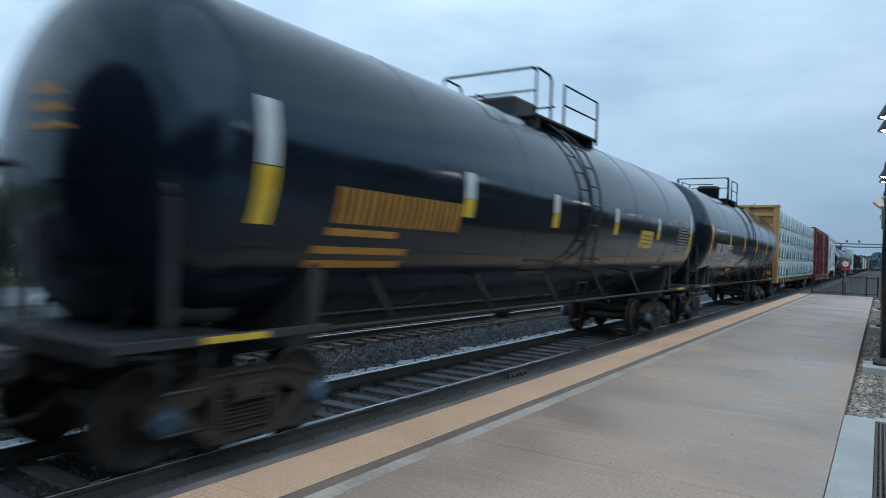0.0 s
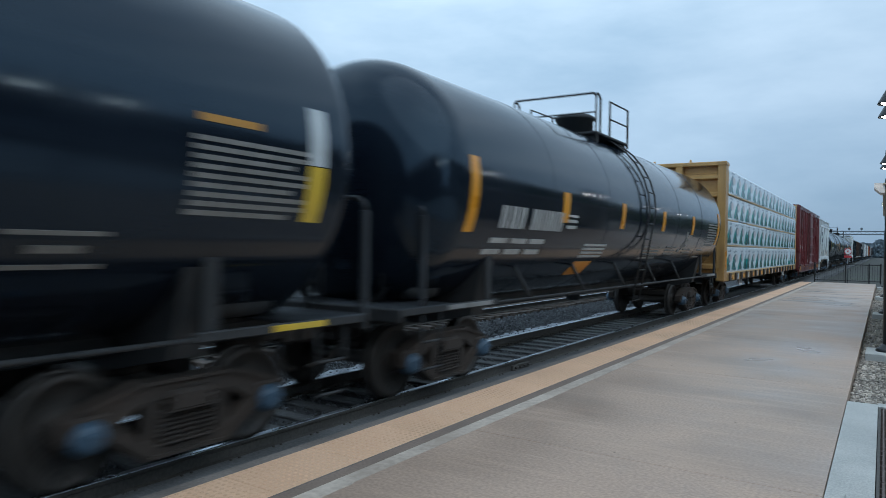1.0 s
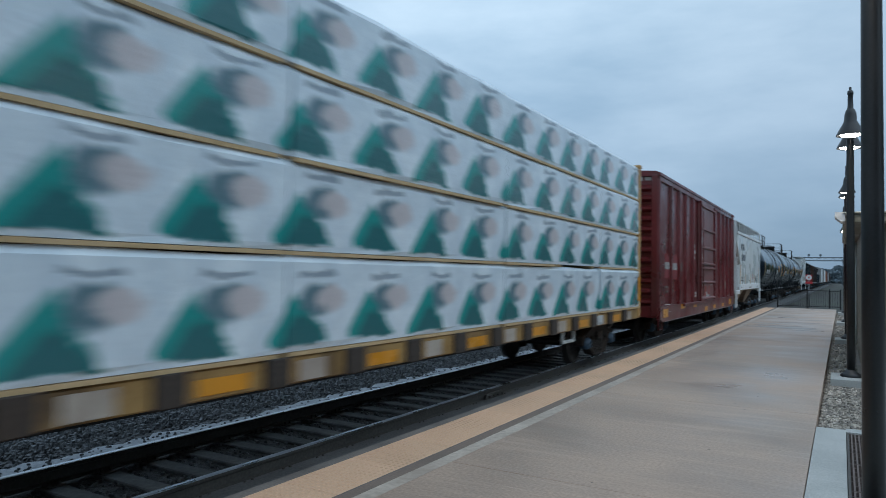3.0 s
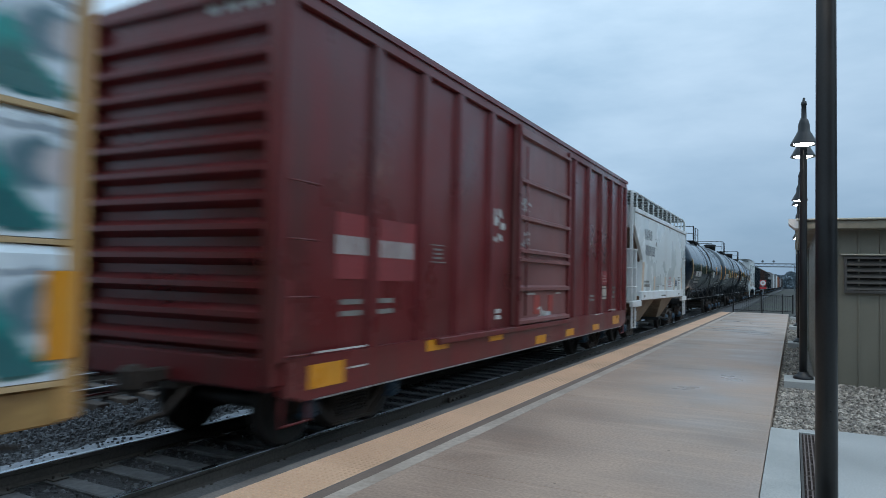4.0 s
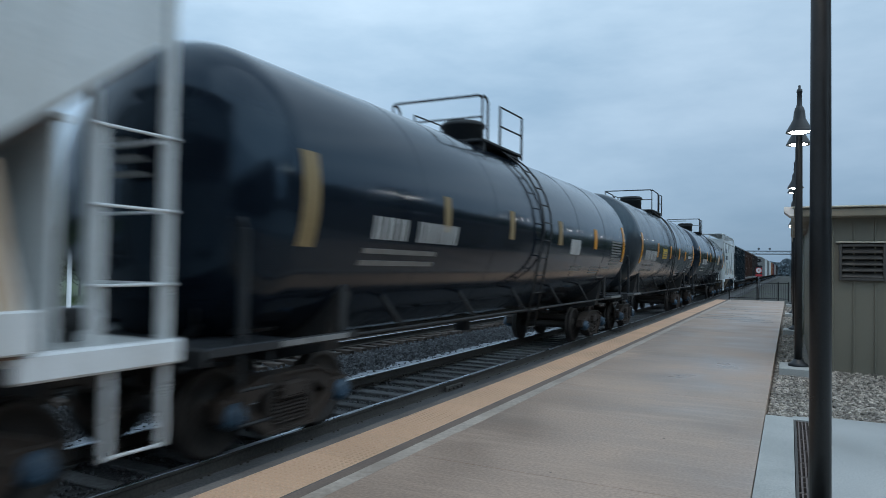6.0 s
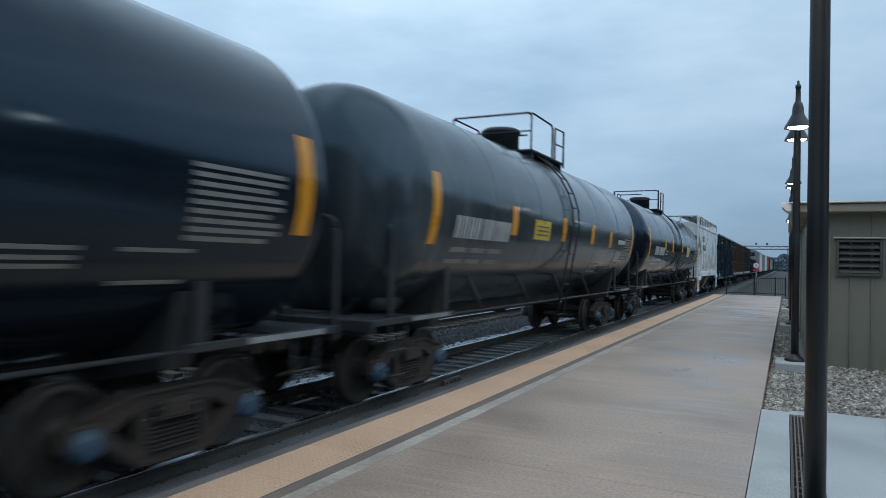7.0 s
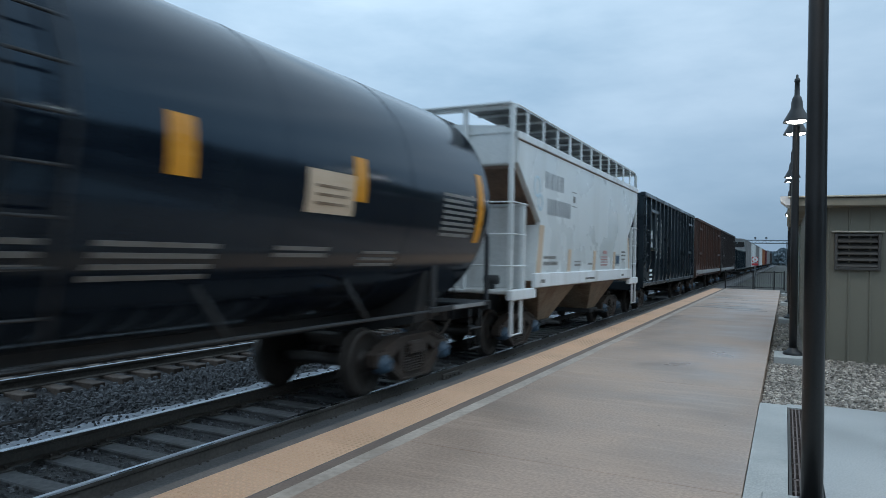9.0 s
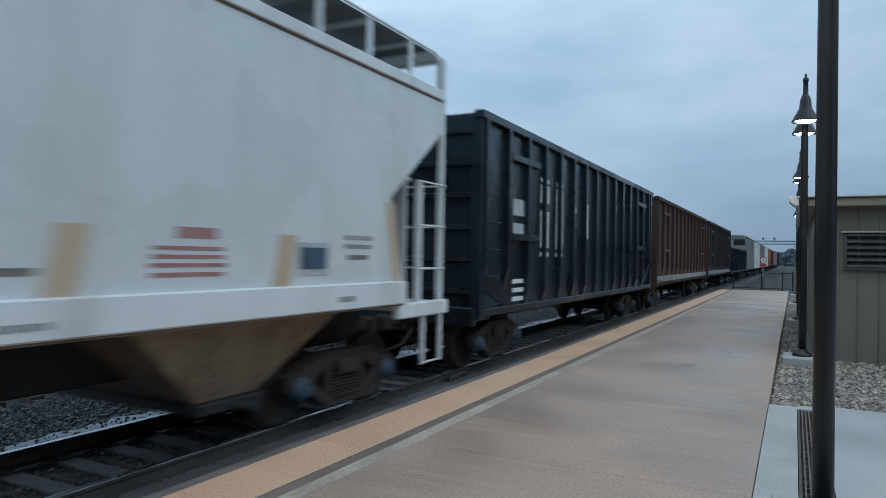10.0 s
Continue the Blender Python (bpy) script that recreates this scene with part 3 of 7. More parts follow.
bm = bm_new()
rocks(bm, 17000, lambda: (rng.uniform(-5.75, -3.15), 2.5 + 34 * rng.random() ** 1.6, -0.475 + rng.uniform(-0.01, 0.04)), 0.022, 0.052, rng)
rocks(bm, 900, lambda: (rng.uniform(-3.6, -2.9), 2.5 + 30 * rng.random() ** 1.5, -0.36), 0.012, 0.03, rng)
rocks(bm, 3500, lambda: (TRACK_X + rng.uniform(-0.70, 0.68), rng.uniform(1.5, 24), -0.40), 0.015, 0.035, rng)
rocks(bm, 1600, lambda: (rng.gauss(-0.42, 0.06), rng.uniform(1.5, 40), -0.33), 0.008, 0.022, rng)
rocks(bm, 1200, lambda: (rng.uniform(-9.6, -5.9), rng.uniform(-2, 26), -0.42), 0.02, 0.05, rng)
tagged(part("ballast_stones", bm, M["stone"]), "loose grey crushed ballast stones between the tracks", "ballast", "", "stuff")


def rail_profile(x):
    h = [(0.070, 0.0), (0.070, 0.014), (0.014, 0.030), (0.009, 0.115), (0.034, 0.128), (0.037, 0.160)]
    return [(x + a, -0.37 + b) for a, b in h] + [(x - a, -0.37 + b) for a, b in h[::-1]]


def track(name, xc, label, tie_material, tie_top, tie_from, tie_to, extra=True):
    t = thing(name, label, "railway track", "", None, "structure")
    for x in (xc + 0.76, xc - 0.76):
        bm = bm_new()
        prism(bm, rail_profile(x), "y", -40, 520)
        part("rail", bm, M["rail_side"], t, "rust-brown steel rail")
        bm = bm_new()
        prism(bm, [(x - 0.036, -0.2115), (x + 0.036, -0.2115), (x + 0.033, -0.203), (x + 0.022, RAIL_Z), (x - 0.022, RAIL_Z), (x - 0.033, -0.203)], "y", -40, 520)
        part("rail_head", bm, M["rail_top"], t, "polished running surface")
    bm = bm_new()
    soft_box(bm, -1.30, 1.30, -0.112, 0.112, -0.17, 0.0, 0.012)
    tie_mesh = mesh_of("tie", bm, tie_material)
    bm = bm_new()
    for s in (-0.76, 0.76):
        soft_box(bm, s - 0.19, s + 0.19, -0.085, 0.085, 0.0, 0.014, 0.004)
        for dx in (-0.13, 0.13):
            for dy in (-0.05, 0.05):
                lathe(bm, [(0.0, 0.012), (0.03, 0.016), (0.04, 0.010)], "z", 6, (s + dx, dy, 0.012))
    plate_mesh = mesh_of("tie_plate", bm, M["rail_side"])
    r2 = random.Random(3)
    y, count = tie_from, 0
    while y < tie_to and count < 290:
        o = new("tie", tie_mesh)
        o.parent = t
        o.matrix_basis = pose(xc + r2.uniform(-0.03, 0.03), y + r2.uniform(-0.015, 0.015), tie_top + r2.uniform(-0.006, 0.006), 0, 0, r2.uniform(-0.7, 0.7))
        if y < 30 and extra:
            q = new("tie_plate", plate_mesh)
            q.parent = t
            q.matrix_basis = pose(xc, y, tie_top + 0.002)
        y += 0.54
        count += 1
    bm = bm_new()
    while y < 330:
        box(bm, xc - 1.3, xc + 1.3, y - 0.11, y + 0.11, tie_top - 0.1, tie_top)
        y += 0.54
    tagged(part("far_ties", bm, tie_material, t), kind="stuff")
    return t


track("track_near", TRACK_X, "railway track with shiny rails on weathered grey ties", M["tie"], -0.372, -5.0, 140)
track("track_far", TRACK2_X, "second railway track on old brown wooden ties", M["old_tie"], -0.372, -6.0, 100, False)

# the small rail-side fitting on the near rail
fit_box = thing("rail_joint_bar", "dark bolted joint bar on the rail", "rail joint", "", pose(-1.13, 10.3, -0.335))
bm = bm_new()
soft_box(bm, 0.0, 0.05, -0.32, 0.32, 0.0, 0.09, 0.01)
part("bar", bm, M["rail_side"], fit_box)
for k in range(4):
    bm = bm_new()
    lathe(bm, [(0.0, 0.018), (0.035, 0.018), (0.04, 0.01)], "x", 6, (0.05, -0.24 + 0.16 * k, 0.045))
    part("bolt", bm, M["rail_side"], fit_box)

# platform
PLAT_END, KERB_X = 46.0, 3.77
platform = thing("platform", "long concrete station platform with worn brownish surface", "platform", "", None, "structure")
bm = bm_new()
slab_y = [-45.2 + 4.6 * k for k in range(20)] + [PLAT_END]
slab_me = None
for a, b in zip(slab_y, slab_y[1:]):
    bm = bm_new()
    soft_box(bm, 0.615, KERB_X - 0.008, a + 0.004, b - 0.004, -0.45, 0.0, 0.004)
    part("slab", bm, M["concrete"], platform)
bm = bm_new()
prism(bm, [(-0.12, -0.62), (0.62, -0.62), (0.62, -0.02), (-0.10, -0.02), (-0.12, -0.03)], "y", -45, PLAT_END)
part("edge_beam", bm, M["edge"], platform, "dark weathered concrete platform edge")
bm = bm_new()
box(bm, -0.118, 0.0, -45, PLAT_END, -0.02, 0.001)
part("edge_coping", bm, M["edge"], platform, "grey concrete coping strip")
bm = bm_new()
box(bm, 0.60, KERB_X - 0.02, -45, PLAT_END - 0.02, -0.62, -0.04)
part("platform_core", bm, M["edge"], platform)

# tactile panels with raised domes
bm = bm_new()
soft_box(bm, 0.004, 0.585, 0.003, 0.912, -0.02, 0.004, 0.003)
panel_mesh = mesh_of("tactile_panel", bm, M["tactile_base"])
y = -6.0
while y < PLAT_END - 0.9:
    o = new("tactile_panel", panel_mesh)
    o.parent = platform
    o.matrix_basis = pose(0, y, 0)
    y += 0.915
bm = bm_new()
for i in range(10):
    for j in range(330):
        x, y = 0.034 + 0.0565 * i, 2.0 + 0.061 * j
        lo = [bm.verts.new((x + 0.0165 * math.cos(a), y + 0.0165 * math.sin(a), 0.004)) for a in (0, 1.05, 2.09, 3.14, 4.19, 5.24)]
        hi = [bm.verts.new((x + 0.010 * math.cos(a), y + 0.010 * math.sin(a), 0.0095)) for a in (0, 1.05, 2.09, 3.14, 4.19, 5.24)]
        bm.faces.new(hi)
        quad_loop(bm, lo, hi)
tagged(part("tactile_domes", bm, M["tactile_base"], platform, "raised truncated domes"), kind="stuff")
bm = bm_new()
box(bm, 0.586, 0.712, -45, PLAT_END, -0.03, 0.0025)
part("joint_strip", bm, M["joint"], platform, "brown sealed joint beside the tactile strip")
# recess shadow beside the tactile panels, painted as a dark strip
bm = bm_new()
box(bm, 0.5855, 0.600, -45, PLAT_END, -0.02, 0.0045)
part("joint_line", bm, M["edge"], platform, "thin dark strip for the recess shadow along the tactile strip")
bm = bm_new()
y = -10.0
while y < PLAT_END - 1:
    ln = rng.uniform(1.2, 3.5)
    box(bm, 0.714 + rng.uniform(-0.004, 0.004), 0.872 + rng.uniform(-0.014, 0.012), y, min(y + ln, PLAT_END), -0.01, 0.003)
    y += ln + 0.004
part("white_line", bm, M["white_line"], platform, "worn white painted line")

# damp patch far along the platform
bm = bm_new()
damp = surface("damp_concrete", (0.19, 0.148, 0.12), (0.29, 0.23, 0.19), 0.36, grain=40, patch=1, bump=0.05, depth=0.002, rough_spread=0.1)
for cx, cy, rx, ry in ((2.2, 27.3, 1.15, 0.42), (1.9, 28.3, 0.85, 0.26), (3.0, 26.2, 0.5, 0.16), (1.5, 29.4, 0.5, 0.3), (2.6, 30.6, 0.8, 0.22), (2.9, 33.0, 0.6, 0.25), (1.6, 34.5, 0.7, 0.3)):
    pts = []
    for k in range(48):
        a = 2 * math.pi * k / 48
        q = 1 + 0.45 * noise.noise((3 * math.cos(a) + cx, 3 * math.sin(a), cy)) + 0.2 * noise.noise((9 * math.cos(a), 9 * math.sin(a) + cy, 1))
        pts.append((cx + rx * q * math.cos(a), cy + ry * q * math.sin(a)))
    prism(bm, pts, "z", -0.01, 0.003)
part("damp_patch", bm, damp, platform, "dark damp patch")

# kerb, trench drain, pale apron, gravel bed
flat("kerb", KERB_X, 4.075, -48, 9.17, -0.5, 0.004, M["kerb"], "pale smooth concrete kerb strip beside the platform", "kerb")
flat("apron", 4.33, 16.0, -48, 9.40, -0.5, 0.0, M["apron"], "pale grey concrete apron beside the drain", "paving")
# trench floor coloured near-black for the shade under the grate
flat("drain_bed", 4.06, 4.35, -48, 9.28, -0.5, -0.10, M["shade_black"], "trench under the drain grate, its shade painted near-black", "drain")
flat("kerb_end", 4.075, 4.33, 9.06, 9.28, -0.4, 0.0, M["kerb"], "pale concrete end of the trench drain", "kerb")
drain = thing("drain_grate", "rusty brown slotted steel trench drain grate", "drain grate")
bm = bm_new()
for x in (4.082, 4.298):
    box(bm, x, x + 0.022, 1.0, 9.05, -0.10, -0.002)
part("frame", bm, M["rail_side"], drain)
grate_steel = surface("rusty_grate", (0.10, 0.075, 0.065), (0.20, 0.16, 0.145), 0.65, metal=0.4, grain=30, patch=3, bump=0.2, depth=0.003)
bm = bm_new()
for k in range(5):
    x = 4.122 + 0.036 * k
    box(bm, x, x + 0.014, 0, 0.48, -0.04, -0.004)
for yy in (0.0, 0.16, 0.32, 0.466):
    box(bm, 4.106, 4.296, yy, yy + 0.014, -0.045, -0.006)
grate_mesh = mesh_of("grate_panel", bm, grate_steel)
for k in range(16):
    o = new("grate_panel", grate_mesh)
    o.parent = drain
    o.matrix_basis = pose(0, 1.1 + 0.495 * k, 0)

flat("gravel_bed", KERB_X, 14.0, 9.17, 44, -0.5, -0.115, M["gravel"], "bed of mixed brown river gravel", "gravel")
bm = bm_new()
rocks(bm, 9000, lambda: (KERB_X + 0.02 + 5.2 * rng.random() ** 1.3, rng.uniform(9.2, 15.0), -0.11), 0.02, 0.045, rng)
rocks(bm, 1500, lambda: (rng.uniform(KERB_X + 0.03, 4.3), rng.uniform(15, 43), -0.11), 0.02, 0.045, rng)
tagged(part("gravel_stones", bm, M["pebble"]), "loose brown and cream river pebbles", "gravel", "", "stuff")

# lamp standards along the platform
POLE_X, POLE_Y, POLE_STEP = 4.18, 5.05, 9.07


def lamp_standard():
    t = thing("lamp_standard", "black lamp standard with two lit bell-shaped lamps", "street lamp", "platform lamp standards")
    bm = bm_new()
    soft_box(bm, -0.32, 0.42, -0.50, 0.45, -0.45, 0.03, 0.01)
    part("footing", bm, M["kerb"], t, "pale concrete footing")
    bm = bm_new()
    lathe(bm, [(0.02, 0.175), (0.06, 0.175), (0.09, 0.15), (0.12, 0.10), (0.16, 0.082)], "z", 24)
    part("base_plate", bm, M["pole"], t)
    bm = bm_new()
    lathe(bm, [(0.05, 0.069), (2.2, 0.066), (4.55, 0.060), (4.60, 0.075), (4.66, 0.075), (4.70, 0.05), (4.95, 0.03), (4.98, 0.012)], "z", 24)
    part("shaft", bm, M["pole"], t)
    for s in (-1, 1):
        bm = bm_new()
        tube(bm, [(0, s * 0.05, 4.45), (0, s * 0.22, 4.62), (0, s * 0.40, 4.95), (0, s * 0.52, 5.12), (0, s * 0.62, 5.14), (0, s * 0.66, 5.02)], 0.022, 8)
        part("arm", bm, M["pole"], t)
        bm = bm_new()
        c = (0, s * 0.66, 0)
        lathe(bm, [(5.090, 0.008), (5.070, 0.045), (5.020, 0.05), (5.000, 0.040), (4.770, 0.046), (4.750, 0.056), (4.735, 0.072), (4.660, 0.092), (4.540, 0.102), (4.490, 0.125), (4.330, 0.212), (4.300, 0.224),
                   (4.288, 0.220), (4.300, 0.20), (4.440, 0.12), (4.460, 0.02)], "z", 28, c)
        shade = part("shade", bm, M["pole"], t, "black bell-shaped lamp shade")
        bm = bm_new()
        lathe(bm, [(4.268, 0.02), (4.270, 0.07), (4.280, 0.130), (4.296, 0.165), (4.315, 0.168), (4.340, 0.14), (4.375, 0.05)], "z", 24, c)
        part("lamp_lens", bm, M["lamp_glow"], shade, "glowing white lamp lens")
    return t


standard = lamp_standard()
standard.matrix_basis = pose(POLE_X + 0.035, POLE_Y, 0)
for k in range(1, 5):
    copy_thing(standard, pose(POLE_X, POLE_Y + POLE_STEP * k, 0))

for k in range(5):
    spot = bpy.data.lights.new("platform_light", "SPOT")
    spot.energy, spot.spot_size, spot.spot_blend, spot.color, spot.shadow_soft_size = 30, radians(130), 0.6, (1.0, 0.80, 0.58), 0.15
    new("platform_light", spot).matrix_basis = pose(POLE_X, POLE_Y + POLE_STEP * k - 0.66, 4.24)

# unseen plain hall on the apron, added behind the camera to block sky and darken reflections
hall = thing("station_hall", "unseen dark hall added behind the camera to darken reflections", "building")
bm = bm_new()
box(bm, 7.6, 18.0, -45, -0.6, -0.3, 5.0)
part("wall", bm, M["hall_dark"], hall)
bm = bm_new()
prism(bm, [(5.4, 4.5), (19.0, 4.5), (19.0, 4.75), (13.0, 9.6), (5.4, 4.75)], "y", -46, -0.4)
part("roof", bm, M["louvre"], hall, "dark pitched roof")

# station building with metal siding
WALL_Y, WALL_X = 14.75, 4.42
building = thing("station_building", "low station building clad in olive ribbed metal siding", "building")
bm = bm_new()
box(bm, WALL_X, 13.0, WALL_Y, 26.0, -0.5, 2.86)
part("wall_core", bm, M["siding"], building)
bm = bm_new()
soft_box(bm, 0.0, 0.335, -0.022, 0.0, -0.3, 2.84, 0.006)
front_panel = mesh_of("siding_panel", bm, M["siding"])
bm = bm_new()
prism(bm, [(-0.02, 0.0), (-0.012, -0.045), (0.012, -0.045), (0.02, 0.0)], "z", -0.3, 2.84)
seam = mesh_of("siding_seam", bm, M["siding"])
for k in range(25):
    x = WALL_X + 0.345 * k
    o = new("siding_panel", front_panel)
    o.parent = building
    o.matrix_basis = pose(x + 0.005, WALL_Y, 0)
    o = new("siding_seam", seam)
    o.parent = building
    o.matrix_basis = pose(x, WALL_Y - 0.002, 0)
for k in range(32):
    o = new("siding_panel", front_panel)
    o.parent = building
    o.matrix_basis = pose(WALL_X, WALL_Y + 0.345 * (k + 1), 0, 0, 0, -90)
bm = bm_new()
soft_box(bm, 4.10, 13.3, WALL_Y - 0.38, 26.3, 2.83, 3.0, 0.02)
roof = part("roof", bm, M["fascia"], building, "beige metal roof fascia")
bm = bm_new()
soft_box(bm, 4.06, 13.35, WALL_Y - 0.43, 26.35, 3.0, 3.035, 0.01)
part("drip_edge", bm, M["drip"], roof, "pale metal drip edge")
bm = bm_new()
prism(bm, [(3.93, 3.035), (4.10, 3.035), (4.10, 2.86), (4.03, 2.86), (3.93, 2.95)], "y", WALL_Y - 0.40, WALL_Y + 0.25)
part("gutter_box", bm, M["sign_white"], roof, "white gutter box at the eaves corner")
vent = thing("wall_vent", "dark bronze louvred vent set in the siding", "vent")
vx0, vx1, vz0, vz1 = 4.865, 5.62, 1.64, 2.33
bm = bm_new()
for a, b, c, d in ((vx0, vx0 + 0.05, vz0, vz1), (vx1 - 0.05, vx1, vz0, vz1), (vx0 + 0.05, vx1 - 0.05, vz0, vz0 + 0.05), (vx0 + 0.05, vx1 - 0.05, vz1 - 0.05, vz1)):
    soft_box(bm, a, b, WALL_Y - 0.11, WALL_Y - 0.01, c, d, 0.006)
part("frame", bm, M["louvre"], vent)
# near-black sheet in place of the shaded hollow behind the slats
bm = bm_new()
box(bm, vx0 + 0.04, vx1 - 0.04, WALL_Y - 0.03, WALL_Y - 0.024, vz0 + 0.03, vz1 - 0.03)
part("backing", bm, M["shade_black"], vent)
bm = bm_new()
soft_box(bm, vx0 - 0.05, vx1 + 0.05, WALL_Y - 0.14, WALL_Y - 0.02, vz1 + 0.02, vz1 + 0.05, 0.005)
part("drip_cap", bm, M["drip"], vent, "beige drip cap")
bm = bm_new()
prism(bm, [(-0.085, 0.0), (-0.075, -0.012), (0.0, 0.075), (-0.006, 0.09)], "x", vx0 + 0.05, vx1 - 0.05)
slat = mesh_of("slat", bm, M["louvre"])
for k in range(5):
    o = new("slat", slat)
    o.parent = vent
    o.matrix_basis = pose(0, WALL_Y - 0.025, vz0 + 0.065 + 0.115 * k)
bm = bm_new()
tube(bm, [(0, 0, 2.8), (0, 0, 0.1), (-0.06, 0, 0.0)], 0.05, 8)
dsp = part("downspout", bm, M["hopper_white"], building, "white downspout", pose(WALL_X - 0.08, 21.0, 0))

# fence and sign at the platform's end
fence = thing("platform_fence", "black steel picket fence closing the platform end", "fence")
bm = bm_new()
for z in (0.12, 1.06):
    box(bm, 0.65, 4.0, PLAT_END - 0.12, PLAT_END - 0.08, z, z + 0.04)
part("rails", bm, M["pole"], fence)
bm = bm_new()
box(bm, -0.0055, 0.0055, -0.0055, 0.0055, 0.10, 1.08)
picket = mesh_of("picket", bm, M["pole"])
for k in range(28):
    o = new("picket", picket)
    o.parent = fence
    o.matrix_basis = pose(0.70 + 0.12 * k, PLAT_END - 0.10, 0)
for x in (0.66, 2.25, 3.42, 3.98):
    bm = bm_new()
    soft_box(bm, x - 0.035, x + 0.035, PLAT_END - 0.135, PLAT_END - 0.065, 0.0, 1.18, 0.008)
    part("post", bm, M["pole"], fence)

warn = thing("warning_sign", "small red and white warning sign on a steel post", "sign", "", pose(2.25, 48.5, 0.05))
bm = bm_new()
tube(bm, [(0, 0.03, -0.62), (0, 0.03, 1.95)], 0.03, 8)
part("post", bm, M["steel"], warn)
bm = bm_new()
soft_box(bm, -0.18, 0.18, -0.006, 0.006, 1.63, 1.99, 0.004)
part("plate", bm, M["sign_red"], warn, "red square plate")
bm = bm_new()
lathe(bm, [(-0.012, 0.165), (-0.007, 0.165)], "y", 28, (0, 0, 1.81), False)
part("disc", bm, M["sign_white"], warn, "white disc")
bm = bm_new()
box(bm, -0.03, 0.03, -0.017, -0.0125, 1.75, 1.87)
part("symbol", bm, M["sign_red"], warn)
bm = bm_new()
soft_box(bm, -0.20, 0.20, -0.006, 0.006, 1.42, 1.56, 0.004)
part("lower_plate", bm, M["sign_red"], warn, "small red plate")

# beyond the tracks: gravel road, grass, trees
flat("gravel_road", -29.5, -20.6, -60, 400, -0.66, -0.585, M["road"], "pale wet gravel access road", "road")
flat("grass_verge", -120.0, -29.6, -80, 400, -0.66, -0.56, M["grass"], "rough mown grass verge", "grass")
bm = bm_new()
for _ in range(9000):
    x, y = rng.uniform(-36, -29.7), rng.uniform(-4, 32)
    h, a = rng.uniform(0.12, 0.4), rng.uniform(0, 6.3)
    dx, dy = 0.02 * math.cos(a), 0.02 * math.sin(a)
    lean = rng.uniform(-0.1, 0.1)
    bm.faces.new([bm.verts.new(p) for p in ((x - dx, y - dy, -0.57), (x + dx, y + dy, -0.57), (x + lean, y + lean, -0.57 + h))])
tagged(part("grass_blades", bm, M["grass"]), "long rough grass blades", "grass", "", "stuff")
marker = thing("marker_post", "tall thin white marker post beside the gravel road", "post", "", pose(-20.1, 16.05, -0.66))
bm = bm_new()
lathe(bm, [(0, 0.14), (0.08, 0.14), (0.10, 0.085), (3.72, 0.08), (3.77, 0.06), (3.79, 0.01)], "z", 16)
part("post", bm, M["sign_white"], marker)


def tree(seed, height, spread, leaves, leaf_size, leaf_mat):
    """A trunk that forks into limbs, with clumps of small leaves at the limb ends."""
    r = random.Random(seed)
    t = thing("tree", "leafy green deciduous tree behind the grass", "tree", "trees beyond the tracks")
    bm = bm_new()
    tube(bm, [(0, 0, -0.1), (0.05, 0, height * 0.2), (0.0, 0.08, height * 0.45), (0.1, 0.02, height * 0.8)], 0.10 * height / 7, 7)
    tips = [Vector((0.1, 0, height * 0.9))]
    for k in range(14):
        z = height * r.uniform(0.15, 0.8)
        a = r.uniform(0, 6.3)
        ln = spread * r.uniform(0.5, 1.0) * (1.15 - z / height * 0.6)
        tip = Vector((math.cos(a) * ln, math.sin(a) * ln, z + height * r.uniform(0.05, 0.22)))
        tube(bm, [(0, 0, z * 0.8), tip * 0.5 + Vector((0, 0, z * 0.45)), tip], 0.028 * height / 7, 5)
        tips += [tip, tip * 0.65 + Vector((0, 0, z * 0.25))]
    part("trunk", bm, M["bark"], t)
    bm = bm_new()
    for _ in range(leaves):
        c = r.choice(tips)
        p = c + Vector((r.gauss(0, 0.42), r.gauss(0, 0.42), r.gauss(0, 0.36))) * (spread / 2.6)
        if p.z < 0.3:
            continue
        d = Vector((r.uniform(-1, 1), r.uniform(-1, 1), r.uniform(-0.6, 0.6))).normalized() * leaf_size * r.uniform(0.6, 1.3)
        w = d.cross(Vector((r.uniform(-1, 1), r.uniform(-1, 1), 1))).normalized() * leaf_size * 0.38
        bm.faces.new([bm.verts.new(q) for q in (p - d, p + w, p + d, p - w)])
    part("crown", bm, leaf_mat, t)
    return t


tree_a, tree_b = tree(11, 7.4, 2.8, 5200, 0.14, M["leaf"]), tree(12, 5.6, 2.6, 4600, 0.14, M["leaf"])
tree_c = tree(13, 3.2, 2.0, 3600, 0.12, M["leaf"])
tree_a.matrix_basis, tree_b.matrix_basis, tree_c.matrix_basis = pose(-35.5, 20.0, -0.6), pose(-37, 15.6, -0.6), pose(-35, 18.0, -0.6)
for k in range(22):
    src = (tree_a, tree_b, tree_c)[k % 3]
    x = -38 + rng.uniform(-3, 2.2)
    copy_thing(src, pose(x if k % 3 != 2 else x + 2, -2 + 2.3 * k + rng.uniform(-1, 1), -0.6, 0, 0, rng.uniform(0, 360)))

# unseen tall trees added beyond the station, to be mirrored dark in the tanks
tall = tree(21, 13.5, 4.6, 6500, 0.34, M["leaf"])
tagged(tall, "unseen tall leafy tree added beyond the station to darken tank reflections", "tree", "trees beyond the station")
tall.matrix_basis = pose(27, 8, -0.6)
for k in range(1, 26):
    copy_thing(tall, pose(28 + rng.uniform(-1.5, 4) + 0.09 * k * k * 0.3, 8 + 5.6 * k + rng.uniform(-1.5, 1.5), -0.6, 0, 0, rng.uniform(0, 360)))

